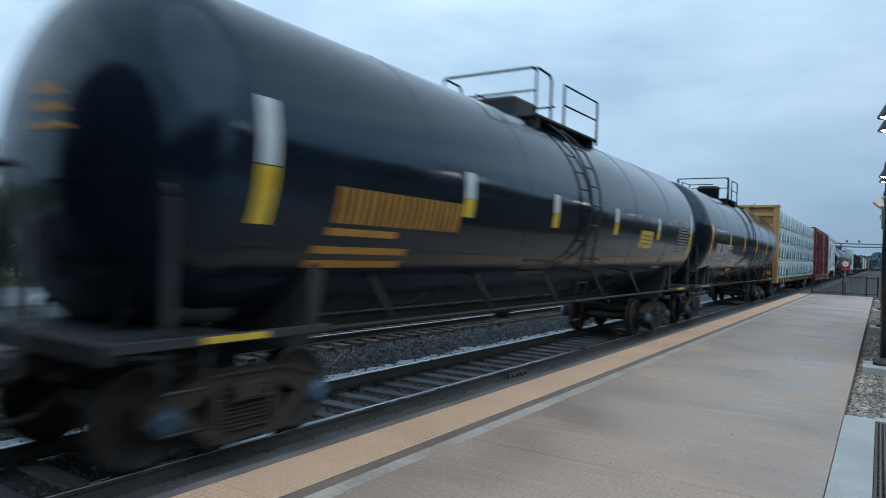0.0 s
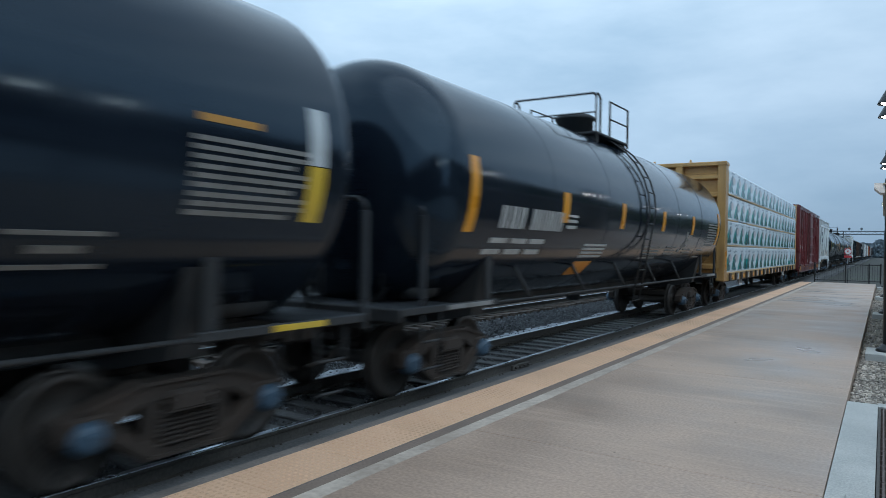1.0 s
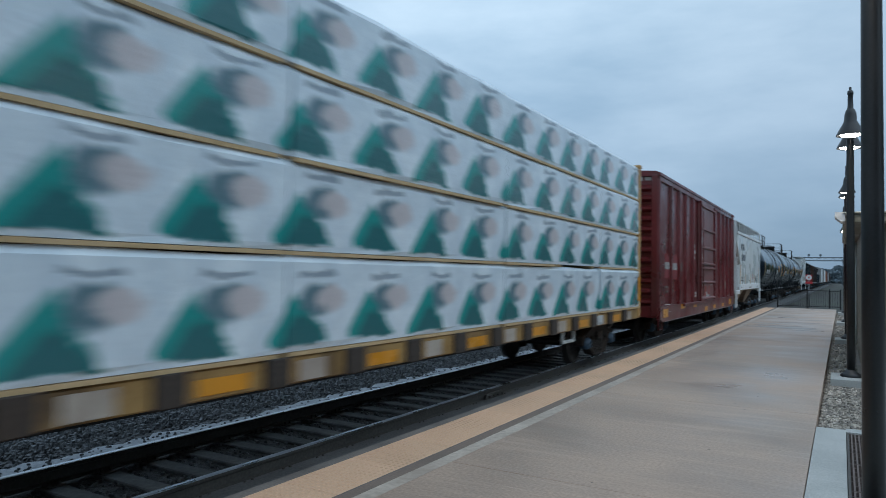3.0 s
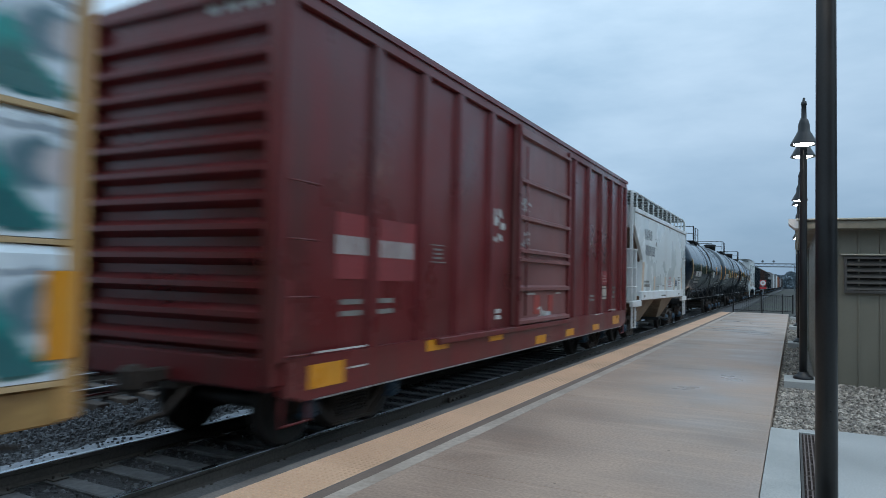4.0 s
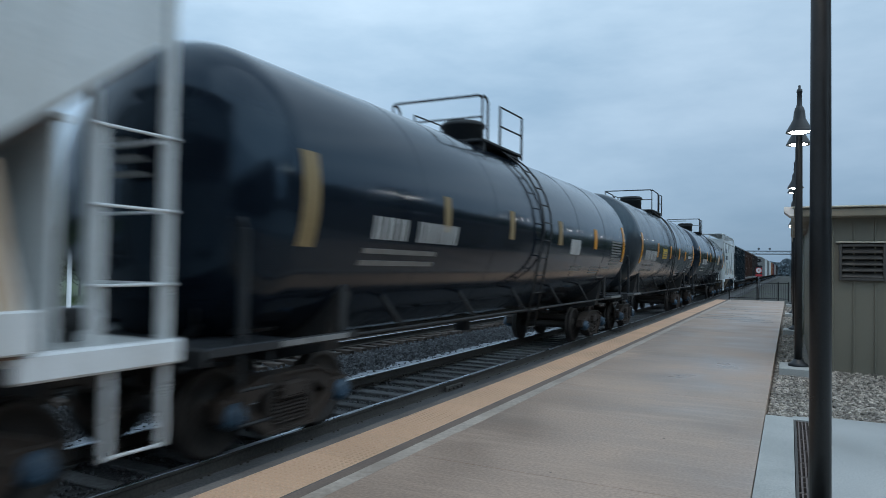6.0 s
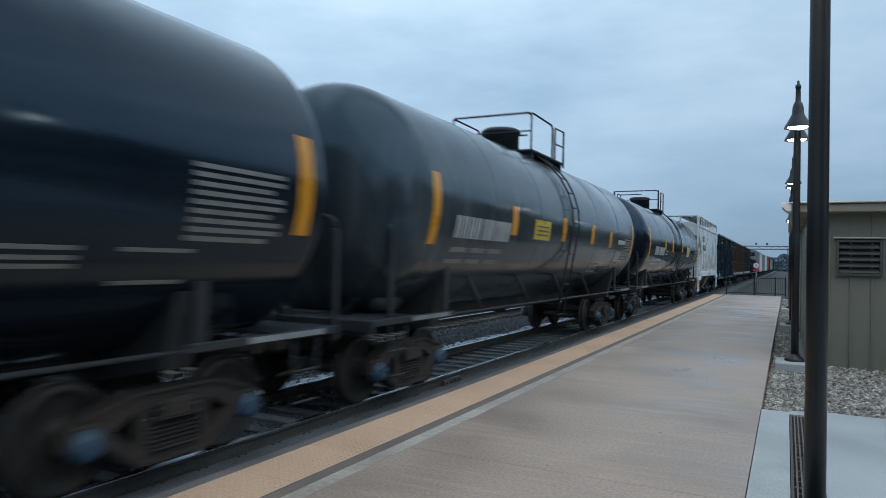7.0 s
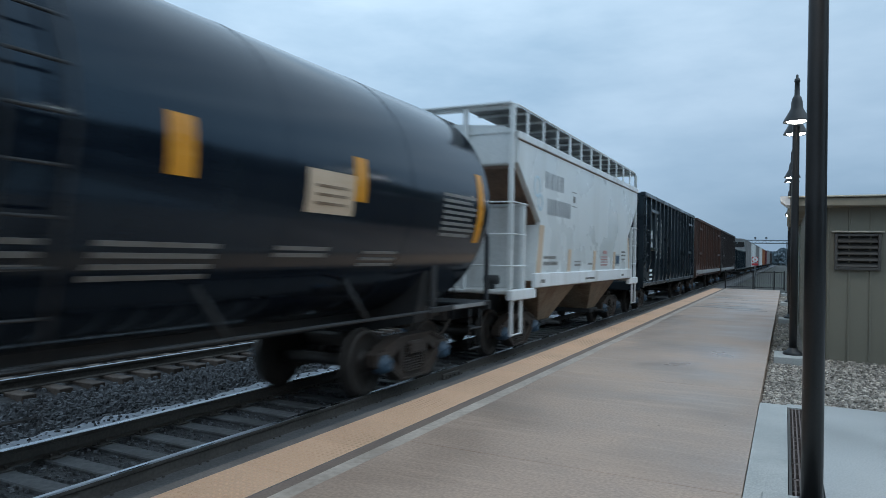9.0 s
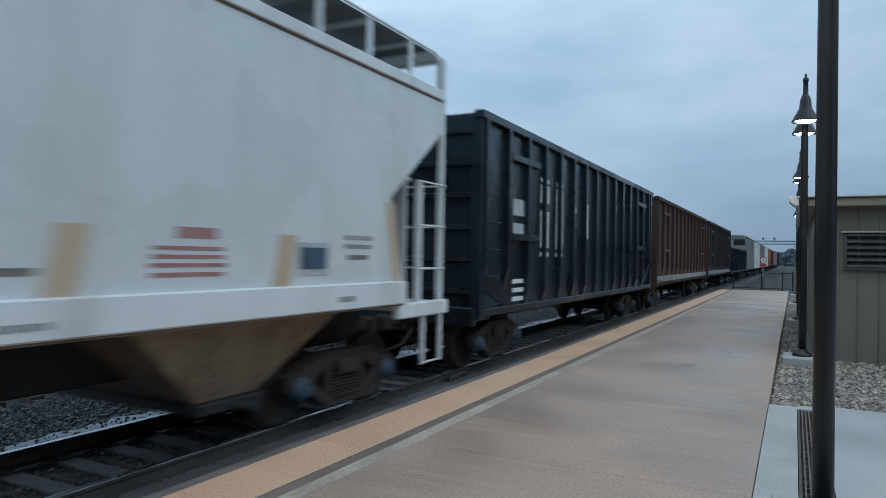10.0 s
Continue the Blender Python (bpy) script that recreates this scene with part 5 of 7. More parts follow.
# ---- lumber car, boxcar, hoppers, gondolas ----
def wrap_material():
    """White lumber wrap printed with a repeated teal peak, a dark peak and a pale pink oval; the print repeats every 1.19 m."""
    m = bpy.data.materials.new("printed_lumber_wrap")
    m.use_nodes = True
    nt = m.node_tree
    n, lk = nt.nodes, nt.links
    bsdf = n["Principled BSDF"]
    tc = n.new("ShaderNodeTexCoord")
    sep = n.new("ShaderNodeSeparateXYZ")
    lk.new(tc.outputs["Object"], sep.inputs[0])
    wob = n.new("ShaderNodeTexNoise")
    wob.inputs["Scale"].default_value, wob.inputs["Detail"].default_value = 2.6, 8.0
    wob.inputs["Roughness"].default_value = 0.68
    lk.new(tc.outputs["Object"], wob.inputs["Vector"])

    def op(kind, a, b=0.0, c=0.0):
        x = n.new("ShaderNodeMath")
        x.operation = kind
        for i, v in enumerate((a, b, c)):
            if isinstance(v, (int, float)):
                x.inputs[i].default_value = v
            else:
                lk.new(v, x.inputs[i])
        return x.outputs[0]

    def step(v, width=0.03):
        r = n.new("ShaderNodeMapRange")
        r.interpolation_type = "SMOOTHSTEP"
        r.inputs["From Min"].default_value, r.inputs["From Max"].default_value = -width, width
        lk.new(v, r.inputs["Value"])
        return r.outputs[0]

    def mix(f, a, b):
        x = n.new("ShaderNodeMix")
        x.data_type = "RGBA"
        for s, v in ((0, f), (6, a), (7, b)):
            if isinstance(v, tuple):
                x.inputs[s].default_value = v
            else:
                lk.new(v, x.inputs[s])
        return x.outputs[2]

    warp = op("MULTIPLY", op("SUBTRACT", wob.outputs["Fac"], 0.5), 0.30)
    shift = op("MULTIPLY", n.new("ShaderNodeObjectInfo").outputs["Random"], 0.25)
    u = op("FRACT", op("ADD", op("ADD", op("DIVIDE", sep.outputs["Y"], 1.19), warp), shift))
    v = op("ADD", op("DIVIDE", sep.outputs["Z"], 0.86), warp)

    def peak_at(c, top, left, right):
        run = op("MAXIMUM", op("MULTIPLY", op("SUBTRACT", c, u), left), op("MULTIPLY", op("SUBTRACT", u, c), right))
        return op("SUBTRACT", op("SUBTRACT", top, run), v)

    def oval(cu, cv, ru, rv):
        a, b = op("DIVIDE", op("SUBTRACT", u, cu), ru), op("DIVIDE", op("SUBTRACT", v, cv), rv)
        return op("SUBTRACT", 1.0, op("ADD", op("MULTIPLY", a, a), op("MULTIPLY", b, b)))

    colour = mix(step(op("SUBTRACT", wob.outputs["Fac"], 0.55), 0.2), (0.55, 0.64, 0.71, 1), (0.76, 0.84, 0.885, 1))
    above = step(op("SUBTRACT", v, 0.06), 0.02)
    hill = op("MULTIPLY", step(peak_at(0.33, 0.68, 1.6, 1.5), 0.05), above)
    colour = mix(hill, colour, (0.02, 0.28, 0.262, 1))
    foot = op("MULTIPLY", step(op("MINIMUM", peak_at(0.40, 0.52, 1.6, 1.5), op("SUBTRACT", 0.40, v)), 0.07), above)
    colour = mix(op("MULTIPLY", foot, 0.85), colour, (0.03, 0.115, 0.13, 1))
    colour = mix(op("MULTIPLY", step(oval(0.60, 0.57, 0.20, 0.20), 0.5), 0.88), colour, (0.045, 0.13, 0.165, 1))
    colour = mix(op("MULTIPLY", step(oval(0.78, 0.57, 0.19, 0.15), 0.5), 0.92), colour, (0.56, 0.51, 0.52, 1))
    small = op("MULTIPLY", step(op("SUBTRACT", 0.035, op("ABSOLUTE", op("SUBTRACT", v, 0.85))), 0.01), step(op("SUBTRACT", 0.22, op("ABSOLUTE", op("SUBTRACT", u, 0.6))), 0.02))
    colour = mix(op("MULTIPLY", small, 0.6), colour, (0.10, 0.14, 0.19, 1))
    lk.new(colour, bsdf.inputs["Base Color"])
    bsdf.inputs["Roughness"].default_value = 0.24
    crease = n.new("ShaderNodeTexNoise")
    crease.inputs["Scale"].default_value, crease.inputs["Detail"].default_value = 9.0, 6.0
    lk.new(tc.outputs["Object"], crease.inputs["Vector"])
    bp = n.new("ShaderNodeBump")
    bp.inputs["Strength"].default_value, bp.inputs["Distance"].default_value = 0.5, 0.02
    lk.new(crease.outputs["Fac"], bp.inputs["Height"])
    lk.new(bp.outputs[0], bsdf.inputs["Normal"])
    return m


WRAP = wrap_material()


def centerbeam_car(front, rear):
    t = thing("centerbeam_car", "tan centerbeam flat car with end bulkheads and stacked lumber", "flat car")
    L = rear - front
    for ye, d in ((0.0, 1), (L, -1)):
        bm = bm_new()
        k = 1.0 if d > 0 else 0.28
        y0, y1 = sorted((ye + d * 0.22 * k, ye + d * 0.34 * k))
        box(bm, -1.30, 1.30, y0, y1, 1.05, 4.85)
        wall = part("bulkhead", bm, M["tan"], t, "tan ribbed bulkhead")
        for x in (-1.46, 0.0, 1.46):
            bm = bm_new()
            w = 0.17 if x else 0.12
            soft_box(bm, x - w, x + w * 0.6 if x > 0 else x + w, *sorted((ye, ye + d * 0.48 * k)), 0.92, 4.98 if d > 0 else 4.78, 0.02)
            part("post", bm, M["tan"], wall)
        for j in range(6):
            z = 1.28 + 0.62 * j
            bm = bm_new()
            prism(bm, [(ye + d * 0.24 * k, z), (ye + d * 0.02, z + 0.05), (ye + d * 0.02, z + 0.17), (ye + d * 0.24 * k, z + 0.24)], "x", -1.3, 1.3)
            part("rib", bm, M["tan"], wall)
        bm = bm_new()
        soft_box(bm, -1.6, 1.58, *sorted((ye - d * 0.02, ye + d * 0.50 * k)), 4.86 if d > 0 else 4.74, 5.0 if d > 0 else 4.84, 0.02)
        for x in (-0.9, 0.35):
            prism(bm, [(ye, 4.84), (ye + d * 0.2 * k, 5.12 if d > 0 else 4.9), (ye + d * 0.45 * k, 4.84)], "x", x - 0.03, x + 0.03)
        part("top_rail", bm, M["tan"], wall)
        coupler(t, ye + d * 0.05, -d)
        bm = bm_new()
        soft_box(bm, 1.575, 1.583, *sorted((ye + d * 0.08, ye + d * 0.3)), 1.35, 1.95, 0.003)
        part("post_reflector", bm, M["amber"], t)
    bm = bm_new()
    box(bm, -1.44, 1.44, 0.1, L - 0.1, 1.02, 1.12)
    part("deck", bm, M["tan"], t)
    bm = bm_new()
    box(bm, -0.13, 0.13, 0.4, L - 0.1, 1.1, 4.86)
    part("centre_beam", bm, M["tan"], t)
    bm = bm_new()
    prism(bm, [(2.6, 1.05), (4.6, 0.62), (L - 4.6, 0.62), (L - 2.6, 1.05)], "x", -0.45, 0.45)
    part("centre_sill", bm, M["underframe"], t)
    for sx in (-1, 1):
        bm = bm_new()
        soft_box(bm, *sorted((sx * 1.42, sx * 1.53)), 0.1, L - 0.1, 0.90, 1.16, 0.015)
        part("side_sill", bm, M["dirty_tan"], t)
        k = 0
        y = 1.0
        while y < L - 0.9:
            bm = bm_new()
            soft_box(bm, *sorted((sx * 1.53, sx * 1.585)), y, y + 0.30, 0.90, 1.17, 0.01)
            part("winch_pocket", bm, M["truck"], t, "rusty strap winch")
            bm = bm_new()
            if k % 2 == 0:
                soft_box(bm, *sorted((sx * 1.53, sx * 1.537)), y + 0.42, y + 0.98, 0.94, 1.08, 0.003)
                part("sill_reflector", bm, M["amber"], t)
            else:
                soft_box(bm, *sorted((sx * 1.53, sx * 1.536)), y + 0.46, y + 0.86, 0.92, 1.12, 0.003)
                part("sill_panel", bm, M["silver"] if k in (1, 3, 15) else M["cream"], t)
            y += 1.15
            k += 1
        for y0 in (3.55, L - 5.3):
            bm = bm_new()
            for a, b, c, d2 in ((y0, y0 + 0.05, 0.68, 1.02), (y0 + 0.6, y0 + 0.65, 0.68, 1.02), (y0, y0 + 0.65, 0.66, 0.72)):
                soft_box(bm, *sorted((sx * 1.40, sx * 1.46)), a, b, c, d2, 0.01)
            part("step_frame", bm, M["silver"], t)
    truck(t, 2.0)
    truck(t, L - 2.0)
    CARS.append((t, front))
    # the load: wrapped packs in four tiers on both sides, with timber between
    rr = random.Random(5)
    cuts = [39.25, 43.25, 48.0, 52.75, 57.5, 60.72]
    levels = [(1.21, 0.91), (2.17, 0.85), (3.06, 0.85), (3.95, 0.83)]
    for sx in (-1, 1):
        for z, h in levels:
            for a, b in zip(cuts, cuts[1:]):
                jog = rr.uniform(-0.02, 0.02)
                ln = b - a - 0.03
                pk = thing("lumber_pack", "lumber pack in white wrap printed with teal peaks", "lumber pack", "lumber packs on the flat car")
                bm = bm_new()
                x0, x1 = sorted((sx * 0.16, sx * (1.55 + jog)))
                nseg = max(3, int(ln / 0.6))
                rows = []
                for i in range(nseg + 1):
                    y = ln * i / nseg
                    sag = 0.012 * math.sin(i * 1.7 + z) + rr.uniform(-0.006, 0.006)
                    rows.append([bm.verts.new(p) for p in ((x0 + 0.01, y, 0.0), (x1 - 0.01, y, 0.0), (x1 + sag, y, 0.06), (x1 + sag, y, h - 0.06), (x1 - 0.04, y, h + sag), (x0 + 0.04, y, h + sag), (x0, y, h - 0.06), (x0, y, 0.06))])
                bm.faces.new(rows[0][::-1])
                bm.faces.new(rows[-1])
                for p, q in zip(rows, rows[1:]):
                    quad_loop(bm, p, q)
                part("wrap", bm, WRAP, pk)
                for k in range(3 if ln > 3.5 else 2):
                    bm = bm_new()
                    y = 0.4 + k * (ln - 0.9) / (2 if ln > 3.5 else 1)
                    box(bm, x0 + 0.02, x1 - 0.005, y, y + 0.09, -0.045, 0.001)
                    part("dunnage", bm, M["timber"], pk, "raw timber bearer")
                bm = bm_new()
                box(bm, *sorted((x1 - 0.06 if sx > 0 else x0 + 0.06, x1 + 0.005 if sx > 0 else x0 - 0.005)), 0.02, ln * rr.choice((0.45, 1.0, 0.98)), -0.042, -0.006)
                part("edge_board", bm, M["timber"], pk, "raw timber edge board")
                pk.matrix_basis = pose(0, 0, z)
                CARS.append((pk, a + 0.015, z))
    return t


def ladder_on(parent, x, y0, y1, z0, z1, count, material, off=0.06):
    s = 1 if x > 0 else -1
    for k in range(count):
        z = z0 + (z1 - z0) * k / max(1, count - 1)
        bm = bm_new()
        tube(bm, [(x, y0, z), (x + s * off, y0, z), (x + s * off, y1, z), (x, y1, z)], 0.012, 6)
        part("rung", bm, material, parent)


def scrawl(bm, x, y, z, w, h, seed):
    """Ragged slanting strokes of paint on an upright side, within w by h."""
    r = random.Random(seed)
    s = 1 if x > 0 else -1
    for k in range(9):
        a, b = y + r.uniform(0, w * 0.7), z + r.uniform(0, h * 0.85)
        ln, th, tilt = w * r.uniform(0.2, 0.5), h * r.uniform(0.08, 0.2), r.uniform(-0.35, 0.2)
        pts = [(a, b), (a + ln * 0.55, b + tilt * ln * 0.5 - th * 0.2), (a + ln, b + tilt * ln), (a + ln * 0.9, b + tilt * ln + th), (a + ln * 0.4, b + tilt * ln * 0.5 + th * 1.3), (a + ln * 0.06, b + th)]
        prism(bm, pts, "x", *sorted((x - s * 0.002, x + s * (0.004 + 0.0006 * k))))


def boxcar(front, rear):
    t = thing("boxcar", "maroon steel boxcar with ribbed sides and sliding door", "boxcar")
    L = rear - front
    f = front
    bm = bm_new()
    box(bm, -1.50, 1.50, 0.10, L - 0.10, 1.0, 4.88)
    part("body", bm, M["maroon"], t)
    bm = bm_new()
    prism(bm, [(-1.60, 4.86), (1.60, 4.86), (1.60, 4.94), (1.45, 5.00), (0, 5.10), (-1.45, 5.00), (-1.60, 4.94)], "y", 0.02, L - 0.02)
    roof = part("roof", bm, M["maroon"], t)
    for k in range(13):
        y = 0.6 + k * (L - 1.2) / 12
        bm = bm_new()
        prism(bm, [(-1.58, 4.94), (1.58, 4.94), (1.44, 5.04), (0, 5.14), (-1.44, 5.04)], "y", y - 0.03, y + 0.03)
        part("roof_rib", bm, M["maroon"], roof)
    for sx in (-1, 1):
        bm = bm_new()
        soft_box(bm, *sorted((sx * 1.49, sx * 1.57)), 0.05, L - 0.05, 4.72, 4.88, 0.01)
        part("top_chord", bm, M["maroon"], t)
        bm = bm_new()
        prism(bm, [(0.1, 1.12), (L - 0.1, 1.12), (L - 0.1, 0.80), (L - 0.6, 0.67), (0.4, 0.67), (0.1, 0.76)], "x", *sorted((sx * 1.46, sx * 1.58)))
        part("side_sill", bm, M["maroon"], t)
        for y in (62.96, 64.57, 65.75, 66.85, 68.06, 72.85, 74.05, 75.27, 76.38, 77.52, 78.12):
            bm = bm_new()
            x = sx * 1.495
            prism(bm, [(x, y - f - 0.10), (x + sx * 0.085, y - f - 0.06), (x + sx * 0.085, y - f + 0.06), (x, y - f + 0.10)], "z", 1.10, 4.74)
            part("side_post", bm, M["maroon"], t)
        d0, d1 = 69.10 - f, 72.2 - f
        bm = bm_new()
        soft_box(bm, *sorted((sx * 1.51, sx * 1.60)), d0, d1, 1.12, 4.76, 0.012)
        door = part("door", bm, M["door_maroon"], t, "dusty faded sliding door")
        for z in (1.74, 2.27, 2.43, 3.03, 3.71, 4.55, 1.14):
            bm = bm_new()
            prism(bm, [(sx * 1.598, z), (sx * 1.675, z + 0.015), (sx * 1.675, z + 0.07), (sx * 1.598, z + 0.11)], "y", d0 + 0.04, d1 - 0.04)
            part("door_rib", bm, M["door_maroon"], door)
        for y in (d0, d1 - 0.10):
            bm = bm_new()
            soft_box(bm, *sorted((sx * 1.59, sx * 1.655)), y, y + 0.10, 1.12, 4.76, 0.01)
            part("door_edge", bm, M["maroon"], door)
        bm = bm_new()
        soft_box(bm, *sorted((sx * 1.58, sx * 1.66)), d0 - 3.0, d1 + 0.2, 1.03, 1.12, 0.01)
        part("door_track", bm, M["maroon"], t)
        bm = bm_new()
        tube(bm, [(sx * 1.66, d0 + 0.35, 1.3), (sx * 1.66, d0 + 0.35, 4.4)], 0.02, 6)
        part("lock_rod", bm, M["maroon"], door)
        put = on_wall(sx * 1.60)
        low = on_wall(sx * 1.58)
        flat_side = on_wall(sx * 1.50)
        # sky gleam on the sill's lower edge, painted as a pale strip
        bm = bm_new()
        box(bm, *sorted((sx * 1.57, sx * 1.60)), 0.6, L - 0.8, 0.662, 0.676)
        part("sill_lip", bm, M["sill_grey"], t, "lower lip of the sill, painted pale for its sky gleam")
        for y, z0, z1, ln in ((63.36, 0.78, 1.03, 0.62), (65.87, 0.95, 1.10, 0.62), (68.0, 0.93, 1.09, 0.58), (70.25, 0.71, 0.87, 0.6), (72.2, 0.73, 0.88, 0.6), (74.45, 0.73, 0.87, 0.58), (76.5, 0.77, 1.0, 0.75)):
            bm = bm_new()
            low(bm, y - f, y - f + ln, z0, z1)
            part("reflector", bm, M["amber"], t)
        for kind, place, rows in (("silver", put, [(70.63, 1.13, 0.42, 0.2, 0)]),
                                  ("graffiti_red", put, [(70.05, 1.30, 0.35, 0.36, 0), (70.9, 1.32, 0.3, 0.34, 0)]),
                                  # last four rows: thin pale strips along the sill, not writing
                                  ("stencil", low, [(68.21, 1.28, 0.24, 0.07, 0), (68.21, 1.38, 0.24, 0.07, 0), (63.47, 1.14, 0.93, 0.022, 0), (64.06, 0.92, 0.36, 0.02, 0), (75.95, 1.17, 0.88, 0.022, 0), (74.6, 1.10, 0.8, 0.02, 0)]),
                                  ("stencil", on_wall(sx * 1.51), [(64.70, 2.19, 0.9, 0.21, 0.18), (63.86, 2.20, 0.64, 0.21, 0.16)]),
                                  ("stencil", put, [(69.6, 1.67, 0.5, 0.04, 0), (71.4, 1.67, 0.3, 0.04, 0)]),
                                  ("faint", flat_side, [(66.08, 2.17, 0.42, 0.015, 0), (66.08, 2.41, 0.42, 0.015, 0), (66.16, 2.22, 0.26, 0.03, 0), (66.16, 2.28, 0.26, 0.03, 0), (66.16, 2.34, 0.26, 0.03, 0), (64.72, 1.63, 0.38, 0.06, 0), (64.72, 1.50, 0.38, 0.06, 0), (63.98, 1.63, 0.42, 0.06, 0), (63.98, 1.50, 0.42, 0.06, 0),
                                                        (76.55, 1.75, 0.5, 0.06, 0), (76.55, 1.62, 0.5, 0.06, 0), (76.55, 1.49, 0.45, 0.06, 0), (74.4, 1.55, 0.4, 0.05, 0), (74.4, 1.45, 0.4, 0.05, 0), (76.6, 1.12, 0.5, 0.05, 0)]),
                                  ("cream", flat_side, [(75.42, 1.48, 0.64, 0.34, 0)]), ("fresh_red", flat_side, [(75.38, 1.86, 0.70, 0.36, 0), (77.55, 1.45, 0.3, 0.34, 0), (63.87, 1.92, 0.60, 0.75, 0), (64.68, 1.90, 0.95, 0.76, 0), (62.98, 1.3, 0.16, 0.6, 0)]), ("dark_mark", on_wall(sx * 1.51), [(75.46, 1.54, 0.56, 0.02, 0), (75.46, 1.76, 0.56, 0.02, 0)]), ("faded_red", on_wall(sx * 1.51), [(75.5, 1.94, 0.5, 0.025, 0), (75.5, 2.01, 0.5, 0.025, 0), (75.5, 2.08, 0.46, 0.025, 0)])):
            bm = bm_new()
            bars(bm, place, [(a - f, *r) for a, *r in rows])
            tagged(part("writing", bm, M[kind], t), kind="stuff")
        for x, y, z, w, h, seed in ((1.50, 68.22, 2.62, 0.50, 0.55, 3), (1.60, 69.30, 3.22, 0.48, 0.22, 4), (1.60, 69.25, 2.60, 0.50, 0.26, 5), (1.60, 70.2, 1.22, 0.7, 0.2, 8)):
            bm = bm_new()
            scrawl(bm, sx * x, y - f, z, w, h, seed)
            tagged(part("writing", bm, M["stencil"], t, "ragged white paint scrawl"), kind="stuff")
        ladder_on(t, sx * 1.52, L - 0.50, L - 0.08, 1.15, 2.9, 4, M["maroon"], 0.09)
        ladder_on(t, sx * 1.52, 0.08, 0.50, 1.15, 2.9, 4, M["maroon"], 0.09)
        for ye, d in ((0.12, 1), (L - 0.12, -1)):
            bm = bm_new()
            tube(bm, [(sx * 1.52, ye, 0.95), (sx * 1.52, ye, 0.45), (sx * 1.52, ye + d * 0.42, 0.45), (sx * 1.52, ye + d * 0.42, 0.90)], 0.02, 6)
            part("step", bm, M["maroon"], t)
    for ye, d in ((0.10, -1), (L - 0.10, 1)):
        for k in range(12):
            z = 1.15 + 0.297 * k
            bm = bm_new()
            prism(bm, [(ye, z), (ye + d * 0.13, z + 0.07), (ye + d * 0.13, z + 0.13), (ye, z + 0.20)], "x", -1.34, 1.34)
            part("end_rib", bm, M["maroon"], t)
        for sx in (-1, 1):
            bm = bm_new()
            soft_box(bm, *sorted((sx * 1.34, sx * 1.53)), *sorted((ye - d * 0.1, ye + d * 0.14)), 0.85, 4.88, 0.02)
            part("corner_post", bm, M["maroon"], t)
        bm = bm_new()
        soft_box(bm, -1.5, 1.5, *sorted((ye, ye + d * 0.10)), 0.80, 1.12, 0.02)
        part("end_sill", bm, M["maroon"], t)
        bm = bm_new()
        for k in range(4):
            box(bm, 0.35 + 0.26 * k, 0.55 + 0.26 * k, *sorted((ye + d * 0.005, ye + d * 0.012)), 4.74, 4.84)
        part("end_writing", bm, M["stencil"], t)
        coupler(t, ye + d * 0.05, d)
    bm = bm_new()
    soft_box(bm, -0.3, 0.3, 0.4, L - 0.4, 0.70, 1.02, 0.02)
    part("centre_sill", bm, M["underframe"], t)
    truck(t, 1.95)
    truck(t, L - 1.95)
    CARS.append((t, front))


